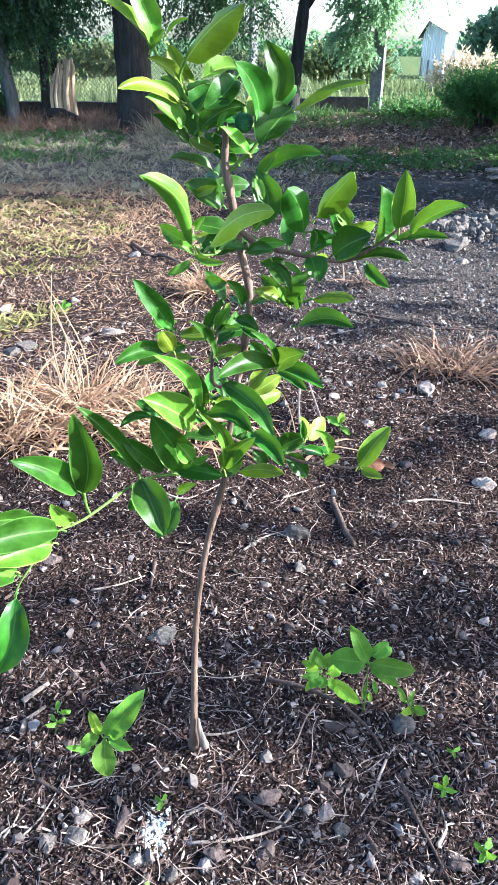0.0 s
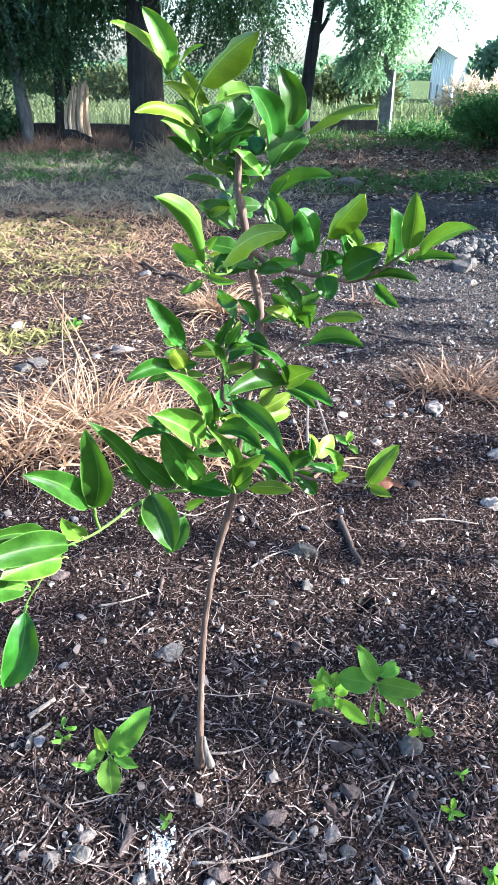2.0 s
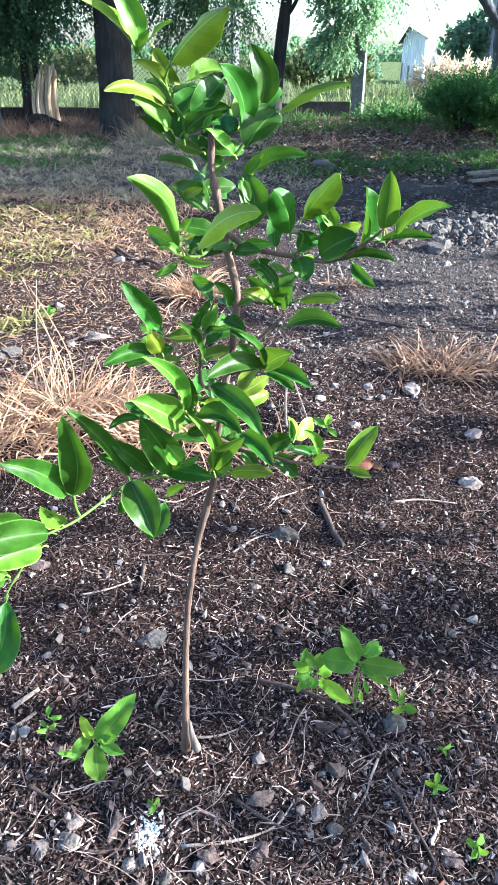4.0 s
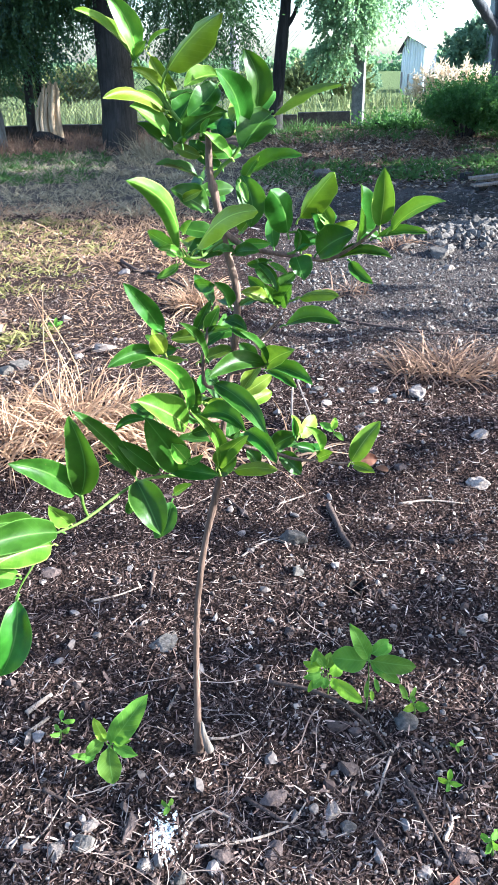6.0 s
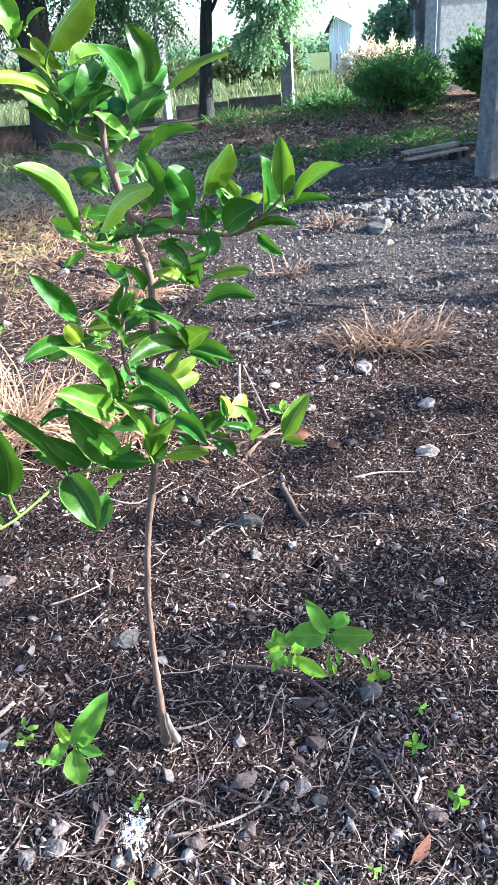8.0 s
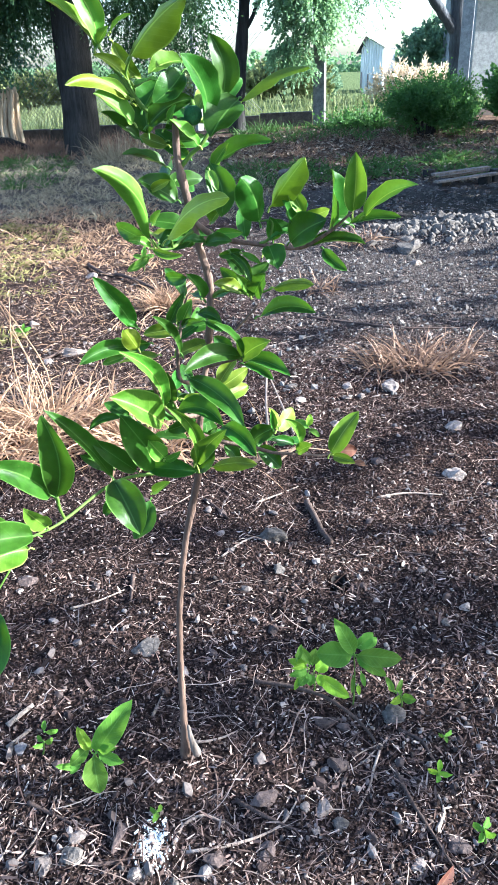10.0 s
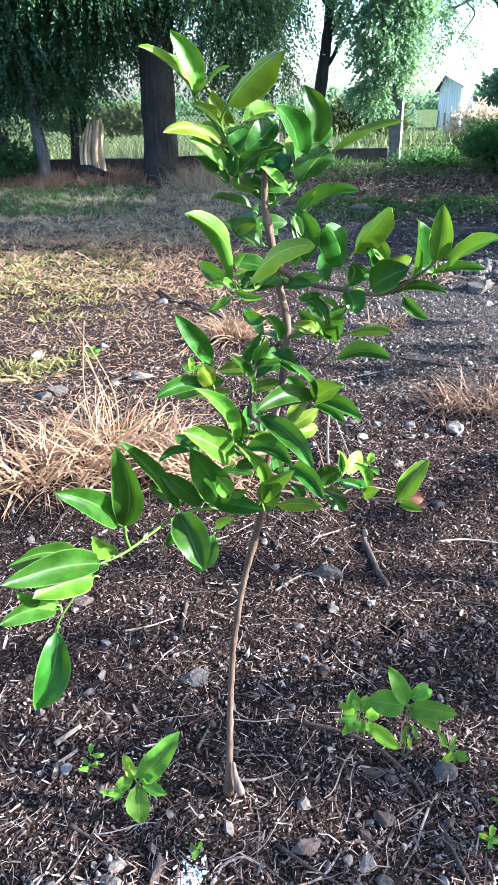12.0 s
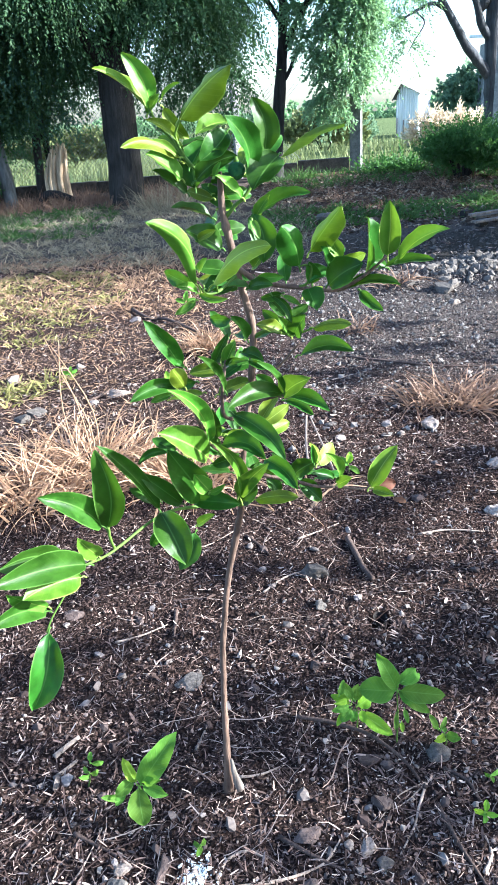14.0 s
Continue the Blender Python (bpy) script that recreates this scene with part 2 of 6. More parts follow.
def ground_material():
    n = Nodes("soil_ground")
    p = n.where()
    sep = n.add("SeparateXYZ", Vector=p)
    wob = n.math("MULTIPLY", n.math("SUBTRACT", n.noise(p, 1.3, 5.0, 0.65), 0.5), 1.6)
    x = n.math("ADD", sep.outputs[0], wob)
    y = n.math("ADD", sep.outputs[1], wob)

    def step(v, a, b):
        m = n.add("MapRange", Value=v)
        m.interpolation_type = "SMOOTHSTEP"
        m.inputs["From Min"].default_value, m.inputs["From Max"].default_value = a, b
        return m.outputs[0]

    fine = n.noise(p, 90.0, 7.0, 0.75)
    crumb = n.voronoi(p, 120.0)
    patch = n.noise(p, 4.5, 5.0, 0.6)
    soil = n.mix(n.ramp(fine, (0.32, 0.0), (0.7, 1.0)), (0.006, 0.0042, 0.0036), (0.090, 0.060, 0.050))
    warp = n.add("TexNoise", Vector=p, Scale=60.0, Detail=3.0)
    q = n.mix(0.018, p, warp.outputs["Color"], "ADD")
    scrap = n.voronoi(q, 105.0)
    grit = n.voronoi(q, 260.0)
    tone = n.ramp(scrap.outputs["Color"], (0.0, (0.014, 0.009, 0.008)), (0.35, (0.055, 0.036, 0.031)), (0.62, (0.13, 0.084, 0.072)), (0.8, (0.22, 0.148, 0.127)), (1.0, (0.32, 0.225, 0.195)))
    # near-black cell edges paint the shade in gaps between scraps
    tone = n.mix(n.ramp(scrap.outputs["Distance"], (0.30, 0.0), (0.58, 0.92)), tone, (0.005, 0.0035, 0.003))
    small = n.ramp(grit.outputs["Color"], (0.2, (0.007, 0.005, 0.004)), (0.7, (0.11, 0.066, 0.054)), (1.0, (0.28, 0.18, 0.15)))
    bits = n.mix(n.ramp(n.noise(p, 38.0, 3.0), (0.42, 0.0), (0.58, 1.0)), tone, small)
    soil = n.mix(0.62, soil, bits)
    soil = n.mix(n.ramp(patch, (0.42, 0.0), (0.68, 0.7)), soil, n.mix(0.6, (0.060, 0.039, 0.034), bits))
    gravel = n.mix(crumb.outputs["Color"], (0.040, 0.033, 0.031), (0.27, 0.235, 0.22))
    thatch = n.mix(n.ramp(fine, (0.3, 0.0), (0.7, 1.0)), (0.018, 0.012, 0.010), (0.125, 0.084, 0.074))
    # greyer thatch beyond y 7 carries the shaded zone in its colour
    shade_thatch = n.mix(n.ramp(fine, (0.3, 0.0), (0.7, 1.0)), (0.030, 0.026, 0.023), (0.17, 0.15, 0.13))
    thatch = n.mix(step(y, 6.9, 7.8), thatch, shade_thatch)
    mud = n.mix(fine, (0.036, 0.035, 0.030), (0.110, 0.106, 0.093))
    field = n.mix(n.noise(p, 2.0), (0.06, 0.095, 0.04), (0.15, 0.17, 0.08))
    right = step(x, -0.4, 1.0)
    far = step(y, 2.9, 4.2)
    col = n.mix(n.math("MULTIPLY", right, n.math("MULTIPLY", far, 0.8)), soil, gravel)
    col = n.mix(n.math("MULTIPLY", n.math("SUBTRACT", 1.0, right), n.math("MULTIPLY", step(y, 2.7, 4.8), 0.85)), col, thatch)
    strip = n.math("MULTIPLY", n.math("MULTIPLY", step(y, 6.2, 6.8), n.math("SUBTRACT", 1.0, step(y, 7.6, 8.6))), step(x, 0.3, 1.2))
    col = n.mix(n.math("MULTIPLY", strip, 0.9), col, mud)
    litter = n.mix(n.ramp(n.noise(p, 14.0, 6.0), (0.35, 0.0), (0.7, 1.0)), (0.06, 0.04, 0.03), (0.20, 0.135, 0.10))
    col = n.mix(n.math("MULTIPLY", right, step(y, 8.2, 9.2)), col, litter)
    col = n.mix(step(sep.outputs[1], 14.6, 15.2), col, field)
    # the same painted gap shade over all zones, fading out farther off
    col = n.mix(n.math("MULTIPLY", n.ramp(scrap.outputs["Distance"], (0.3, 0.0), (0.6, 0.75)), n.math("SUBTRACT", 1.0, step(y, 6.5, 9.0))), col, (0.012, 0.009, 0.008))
    fine = n.math("SUBTRACT", fine, scrap.outputs["Distance"])
    height = n.math("ADD", fine, n.math("MULTIPLY", crumb.outputs["Distance"], -0.7))
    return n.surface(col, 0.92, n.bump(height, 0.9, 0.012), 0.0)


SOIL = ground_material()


# ---- building helpers ----
def empty(name, label, category, group="", kind=""):
    return tagged(new(name), label, category, group, kind)


def mesh_of(name, verts, faces, mat, uv=None, smooth=False):
    me = bpy.data.meshes.new(name)
    me.from_pydata(verts.tolist() if isinstance(verts, np.ndarray) else verts, [], faces.tolist() if isinstance(faces, np.ndarray) else faces)
    if uv is not None:
        layer = me.uv_layers.new(name="UVMap")
        idx = np.empty(len(me.loops), dtype=np.int32)
        me.loops.foreach_get("vertex_index", idx)
        layer.data.foreach_set("uv", np.asarray(uv, dtype=np.float32)[idx].ravel())
    if smooth:
        me.polygons.foreach_set("use_smooth", np.ones(len(me.polygons), dtype=bool))
    me.materials.append(mat)
    return me


def part(name, bm, mat, parent=None, label="", smooth=False):
    """Links a bmesh or a mesh as one object under a thing or a part."""
    if isinstance(bm, bmesh.types.BMesh):
        me = bpy.data.meshes.new(name)
        bm.to_mesh(me)
        bm.free()
        me.materials.append(mat)
        if smooth:
            me.polygons.foreach_set("use_smooth", np.ones(len(me.polygons), dtype=bool))
    else:
        me = bm
    ob = new(name, me)
    ob.parent = parent
    return tagged(ob, label)


def smoothstep(a, b, v):
    q = np.clip((np.asarray(v, dtype=float) - a) / (b - a), 0, 1)
    return q * q * (3 - 2 * q)


def value_noise(x, y, scale, seed):
    """Smooth random heights, about -0.5 to 0.5."""
    table = np.random.RandomState(seed).rand(256, 256) - 0.5
    x, y = np.asarray(x, dtype=float) * scale + 71.3, np.asarray(y, dtype=float) * scale + 35.7
    i, j = np.floor(x).astype(int), np.floor(y).astype(int)
    u, v = x - i, y - j
    u, v = u * u * (3 - 2 * u), v * v * (3 - 2 * v)
    a, b = table[i % 256, j % 256], table[(i + 1) % 256, j % 256]
    c, d = table[i % 256, (j + 1) % 256], table[(i + 1) % 256, (j + 1) % 256]
    return (a * (1 - u) + b * u) * (1 - v) + (c * (1 - u) + d * u) * v


def land(x, y):
    """Height of the ground: level round the sapling, rising to the fence, falling to the field."""
    x, y = np.asarray(x, dtype=float), np.asarray(y, dtype=float)
    z = (0.33 + 0.06 * smoothstep(-1, 2, x)) * smoothstep(6, 14.5, y) - 0.35 * smoothstep(16, 34, y)
    near = 1 - smoothstep(8, 20, np.hypot(x, y))
    z = z + near * (0.035 * value_noise(x, y, 1.7, 1) + 0.018 * value_noise(x, y, 6, 2) + 0.012 * value_noise(x, y, 21, 3) + 0.007 * value_noise(x, y, 62, 4))
    z = z + (1 - near) * 0.05 * value_noise(x, y, 0.6, 5)
    z = z + 0.10 * np.exp(-((x + 2.0) / 1.2) ** 2 - ((y - 6.6) / 1.3) ** 2) + 0.16 * np.exp(-((x - 2.2) / 0.9) ** 2 - ((y - 5.8) / 0.45) ** 2)
    return z


def on_land(x, y, up=0.0):
    return Vector((x, y, float(land(x, y)) + up))


def tube(points, radii, sides=8, cap=True):
    """Vertices and faces of a round, tapering limb through the points, smoothed between them."""
    pts = [Vector(p) for p in points]
    ring, rad = [], []
    steps = 4 if len(pts) > 2 else 2
    for i in range(len(pts) - 1):
        p0, p1, p2, p3 = pts[max(i - 1, 0)], pts[i], pts[i + 1], pts[min(i + 2, len(pts) - 1)]
        for k in range(steps):
            t = k / steps
            ring.append(0.5 * (2 * p1 + (p2 - p0) * t + (2 * p0 - 5 * p1 + 4 * p2 - p3) * t * t + (3 * p1 - p0 - 3 * p2 + p3) * t ** 3))
            rad.append(radii[i] * (1 - t) + radii[i + 1] * t)
    ring.append(pts[-1])
    rad.append(radii[-1])
    verts, faces = [], []
    side = Vector((1, 0.3, 0.1))
    for i, p in enumerate(ring):
        d = (ring[min(i + 1, len(ring) - 1)] - ring[max(i - 1, 0)]).normalized()
        side = (side - d * side.dot(d)).normalized()
        other = d.cross(side)
        for k in range(sides):
            a = 2 * math.pi * k / sides
            r = rad[i] * (1 + (0.22 * noise.noise(p * 1.3 / max(rad[i], 0.003) * 0.2 + Vector((k * 0.55, i * 0.11, 0))) + 0.05 * math.sin(i * 2.1 + k * 1.7)) * (1 if sides > 5 else 0))
            verts.append(p + (side * math.cos(a) + other * math.sin(a)) * r)
    for i in range(len(ring) - 1):
        for k in range(sides):
            faces.append((i * sides + k, i * sides + (k + 1) % sides, (i + 1) * sides + (k + 1) % sides, (i + 1) * sides + k))
    if cap:
        faces.append(tuple(reversed(range(sides))))
        faces.append(tuple(range((len(ring) - 1) * sides, len(ring) * sides)))
    return verts, faces


def limb(name, points, radii, mat, parent=None, label="", sides=8):
    v, f = tube(points, radii, sides)
    return part(name, mesh_of(name, [tuple(p) for p in v], f, mat, smooth=True), mat, parent, label)


def box_bm(size, at=(0, 0, 0), bevel=0.01, turn=None):
    bm = bmesh.new()
    bmesh.ops.create_cube(bm, size=1.0)
    bmesh.ops.scale(bm, vec=size, verts=bm.verts)
    if bevel:
        bmesh.ops.bevel(bm, geom=bm.edges[:], offset=bevel, segments=2, affect="EDGES", profile=0.7)
    m = Matrix.Translation(at) @ (turn.to_4x4() if turn else Matrix.Identity(4))
    bmesh.ops.transform(bm, matrix=m, verts=bm.verts)
    return bm


def leaf_mesh(name, base, tip, width, spin, fold, mat, bend=0.12, petiole=0.14, rows=12, wave=0.0, curve=0.0):
    """A pointed oval leaf from base to tip. spin turns it about its length, away from facing front and up; fold closes its two halves;
    curve bows its length to one side."""
    base, tip = Vector(base), Vector(tip)
    d = tip - base
    length = d.length
    d.normalize()
    front = Vector((0, -0.8, 0.6))
    front = (front - d * front.dot(d)).normalized()
    side = d.cross(front)
    a = radians(spin)
    up = front * math.cos(a) + side * math.sin(a)
    across = d.cross(up)
    cf, sf = math.cos(radians(fold)), math.sin(radians(fold))
    own = math.sin(base.x * 917 + base.z * 631 + tip.x * 377)
    twist, bend = radians(22 * own), bend * (1.35 + 0.6 * math.sin(own * 9))
    flat_across, flat_up = across, up
    verts, uv, faces = [], [], []
    cols = (-1.0, -0.55, 0.0, 0.55, 1.0)
    lop = 0.10 * math.sin(own * 23)
    for i in range(rows + 1):
        s = i / rows
        w = 0.5 * width * 2.46 * (s ** 0.60) * ((1 - s) ** 0.73) + 0.0006
        mid = base + d * (length * s) + flat_up * (bend * length * (0.28 - (s - 0.5) ** 2 * 1.12)) + flat_across * (curve * length * 4 * s * (1 - s))
        turn = twist * (s - 0.3)
        across, up = flat_across * math.cos(turn) + flat_up * math.sin(turn), flat_up * math.cos(turn) - flat_across * math.sin(turn)
        for c in cols:
            ripple = wave * width * (math.sin(s * 11 + c * 2 + own * 7) + 0.5 * math.sin(s * 23 + own * 19)) * c * c
            verts.append(tuple(mid + across * (c * w * cf * (1 + lop * (1 if c > 0 else -1))) + up * ((abs(c) ** 1.3 - 0.35 * c * c) * w * sf * 1.3 + ripple)))
            uv.append((s, 0.5 + 0.5 * c))
    for i in range(rows):
        for k in range(4):
            q = i * 5 + k
            faces.append((q, q + 5, q + 6, q + 1))
    if petiole:
        start = base - d * (petiole * length) - Vector((0, 0, 0.03 * length))
        first = len(verts)
        tv, tf = tube([start, (start + base) / 2 + Vector((0, 0, 0.002)), base + d * 0.002], [0.0016, 0.0013, 0.0011], 5)
        verts += [tuple(p) for p in tv]
        uv += [(0.1, 0.5)] * len(tv)
        faces += [tuple(k + first for k in f) for f in tf]
    return mesh_of(name, verts, faces, mat, uv, smooth=True)


ICO = bmesh.new()
bmesh.ops.create_icosphere(ICO, subdivisions=1, radius=1.0)
ICO_V = np.array([v.co[:] for v in ICO.verts])
ICO_F = np.array([[v.index for v in f.verts] for f in ICO.faces])
ICO.free()


def turns(count, rng):
    """Random rotation matrices."""
    q = rng.normal(size=(count, 4))
    q /= np.linalg.norm(q, axis=1)[:, None]
    w, x, y, z = q.T
    return np.stack([np.stack([1 - 2 * (y * y + z * z), 2 * (x * y - z * w), 2 * (x * z + y * w)], -1),
                     np.stack([2 * (x * y + z * w), 1 - 2 * (x * x + z * z), 2 * (y * z - x * w)], -1),
                     np.stack([2 * (x * z - y * w), 2 * (y * z + x * w), 1 - 2 * (x * x + y * y)], -1)], 1)


OCT_V = np.array([(1, 0, 0), (-1, 0, 0), (0, 1, 0), (0, -1, 0), (0, 0, 1), (0, 0, -1)], dtype=float)
OCT_F = np.array([(0, 2, 4), (2, 1, 4), (1, 3, 4), (3, 0, 4), (2, 0, 5), (1, 2, 5), (3, 1, 5), (0, 3, 5)])


def scatter_stones(name, xy, size, mat, seed, sink=0.3, ball=ICO_V, sides=ICO_F):
    """Many small angular stones lying on the ground, in one mesh."""
    rng = np.random.RandomState(seed)
    n = len(xy)
    shape = ball[None] * (1 + 0.75 * (rng.rand(n, len(ball), 1) - 0.5))
    shape = shape * (0.45 + 0.75 * rng.rand(n, 1, 3))
    shape = np.einsum("nij,nvj->nvi", turns(n, rng), shape) * size[:, None, None]
    at = np.column_stack([xy, land(xy[:, 0], xy[:, 1]) + size * (0.55 - sink)])
    verts = (shape + at[:, None]).reshape(-1, 3)
    faces = (sides[None] + (np.arange(n) * len(ball))[:, None, None]).reshape(-1, 3)
    return mesh_of(name, verts, faces, mat)


def scatter_strips(name, start, way, length, width, mat, seed, arch=0.3, droop=0.0, segs=3, flat=False, curl=0.0):
    """Blades, straws or chips: each a narrow bent strip from its start along its way."""
    rng = np.random.RandomState(seed)
    n = len(start)
    way = way / np.linalg.norm(way, axis=1)[:, None]
    bend = rng.normal(size=(n, 3))
    bend -= way * (bend * way).sum(1)[:, None]
    bend /= np.linalg.norm(bend, axis=1)[:, None] + 1e-9
    if flat:
        bend[:, 2] *= 0.15
    across = np.cross(way, bend if not flat else np.array([0, 0, 1.0])[None] + 0.35 * rng.normal(size=(n, 3)))
    across /= np.linalg.norm(across, axis=1)[:, None] + 1e-9
    rows = []
    phase = rng.uniform(0, 6.283, n)
    for i in range(segs + 1):
        s = i / segs
        p = start + way * (length * s)[:, None] + bend * (arch * length * s * (1 - 0.3 * s))[:, None] - np.array([0, 0, 1.0]) * (droop * length * s * s)[:, None]
        if curl:
            p = p + across * (curl * length * np.sin(phase + 5.5 * s) * s)[:, None]
        w = width * (1 - 0.8 * s if not flat else 0.55 + 0.45 * math.sin(math.pi * s))
        rows.append(np.stack([p - across * w[:, None] * 0.5, p + across * w[:, None] * 0.5], 1))
    verts = np.stack(rows, 1).reshape(-1, 3)
    k = 2 * (segs + 1)
    one = np.array([[2 * i, 2 * i + 1, 2 * i + 3, 2 * i + 2] for i in range(segs)])
    faces = (one[None] + (np.arange(n) * k)[:, None, None]).reshape(-1, 4)
    return mesh_of(name, verts, faces, mat)


# ---- ground ----
def spread(dense_from, dense_to, step, limit_low, limit_high, grow=1.09):
    mid = list(np.arange(dense_from, dense_to, step))
    low, high, s = [], [], step
    p = dense_from
    while p > limit_low:
        s *= grow
        p -= s
        low.append(p)
    p, s = mid[-1], step
    while p < limit_high:
        s *= grow
        p += s
        high.append(p)
    return np.array(low[::-1] + mid + high)


def build_ground():
    xs, ys = spread(-0.8, 1.0, 0.0165, -2500, 2500, 1.08), spread(0.5, 2.6, 0.0165, -2500, 3000, 1.07)
    gx, gy = np.meshgrid(xs, ys)
    gz = land(gx, gy)
    # the burrow beside the sapling
    gz = gz - 0.09 * np.exp(-(((gx - 0.322) / 0.026) ** 2 + ((gy - 1.545) / 0.032) ** 2) ** 2)
    verts = np.stack([gx, gy, gz], -1).reshape(-1, 3)
    w, h = len(xs), len(ys)
    i = (np.arange(h - 1)[:, None] * w + np.arange(w - 1)[None]).ravel()
    faces = np.stack([i, i + 1, i + w + 1, i + w], 1)
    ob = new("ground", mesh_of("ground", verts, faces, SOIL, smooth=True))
    return tagged(ob, "dark brown crumbly garden soil rising to a fence", "ground", kind="structure")


build_ground()


def burrow():
    """The dark throat of the burrow, a steep funnel with a crumbled rim."""
    rng = random.Random(3)
    verts, faces, sides = [], [], 18
    for i, (r, up) in enumerate(((1.0, 0.003), (0.86, -0.006), (0.72, -0.025), (0.62, -0.05), (0.45, -0.07))):
        for k in range(sides):
            a = 6.2832 * k / sides
            j = r * (1 + 0.16 * rng.uniform(-1, 1))
            verts.append((0.322 + 0.021 * j * math.cos(a), 1.545 + 0.026 * j * math.sin(a), float(land(0.322, 1.545)) + up + 0.002 * rng.uniform(-1, 1)))
    for i in range(4):
        for k in range(sides):
            faces.append((i * sides + k, i * sides + (k + 1) % sides, (i + 1) * sides + (k + 1) % sides, (i + 1) * sides + k))
    faces.append(tuple(range(4 * sides, 5 * sides)))
    ob = new("burrow", mesh_of("burrow", verts, faces, BURROW_SHADE, smooth=True))
    return tagged(ob, "small dark burrow hole in the soil", "burrow")


burrow()


# ---- fence line, far trees, shed ----
def concrete_post(x, y, height, width, turn, label, mat=CONCRETE, depth=0.3):
    thing = empty("fence_post", label, "post", "posts of the fence")
    z = float(land(x, y))
    part("shaft", box_bm((width, width, height + depth), (x, y, z + (height - depth) / 2), 0.015, Matrix.Rotation(radians(turn), 3, "Z")), mat, thing)
    part("cap", box_bm((width * 0.98, width * 0.98, 0.05), (x, y, z + height + 0.02), 0.02, Matrix.Rotation(radians(turn), 3, "Z")), mat, thing)
    return thing


concrete_post(2.22, 13.7, 1.95, 0.20, -20, "square grey concrete fence post lit from one side")
concrete_post(0.05, 14.3, 1.8, 0.12, 24, "slim grey concrete fence post behind the leaves", CONCRETE_PALE)
concrete_post(4.90, 14.0, 2.6, 0.20, -20, "tall pale grey concrete fence post beside a tree", CONCRETE_PALE)
concrete_post(3.27, 7.2, 3.2, 0.26, 12, "thick blue-grey concrete post beside old planks")


def plinth(name, x0, x1, y0, y1, height, label):
    thing = empty(name, label, "wall", kind="structure")
    n = max(2, int(abs(x1 - x0) / 0.8))
    for i in range(n):
        a, b = i / n, (i + 1) / n
        p, q = Vector((x0 + (x1 - x0) * a, y0 + (y1 - y0) * a, 0)), Vector((x0 + (x1 - x0) * b, y0 + (y1 - y0) * b, 0))
        m = (p + q) / 2
        z = float(land(m.x, m.y))
        turn = Matrix.Rotation(math.atan2(q.y - p.y, q.x - p.x), 3, "Z")
        part("wall_section", box_bm(((q - p).length - 0.012, 0.16, height + 0.3), (m.x, m.y, z + (height - 0.3) / 2 + 0.012 * math.sin(i * 2.3)), 0.015, turn), PLINTH, thing)
    return thing


plinth("wall_west", -9.0, -0.2, 13.3, 13.9, 0.20, "low dark weathered concrete wall under a wire fence")
plinth("wall_east", 0.2, 2.1, 13.9, 13.75, 0.22, "low dark weathered concrete wall under a wire fence")
plinth("wall_far_east", 2.3, 8.0, 13.8, 14.3, 0.10, "low overgrown concrete wall")


def wire_fence():
    """Diamond mesh between the posts on the low wall, a rail wire at its top."""
    thing = empty("chain_link_fence", "rusty diamond wire fence on a low wall", "fence")
    verts, faces = [], []
    pitch, wide, top = 0.075, 0.0035, 1.25
    x0, x1 = -6.2, 0.0

    def strip(p, q):
        k = len(verts)
        d = (q - p).normalized()
        s = d.cross(Vector((0, -1, 0))) * wide
        verts.extend([tuple(p - s), tuple(p + s), tuple(q + s), tuple(q - s)])
        faces.append((k, k + 1, k + 2, k + 3))

    def at(x, z):
        y = 13.3 + (x + 9.0) / 8.8 * 0.6
        return Vector((x, y, float(land(x, y)) + 0.26 + z))

    x = x0 - top
    while x < x1:
        for slope in (1, -1):
            a, b = (x, x + top) if slope > 0 else (x + top, x)
            strip(at(a, 0.0), at(b, top))
        x += pitch
    part("diamond_mesh", mesh_of("diamond_mesh", verts, faces, WIRE), WIRE, thing)
    limb("top_wire", [at(x0 - 1, top), at(-3.0, top - 0.02), at(x1, top)], [0.006] * 3, WIRE, thing, sides=5)
    return thing


wire_fence()


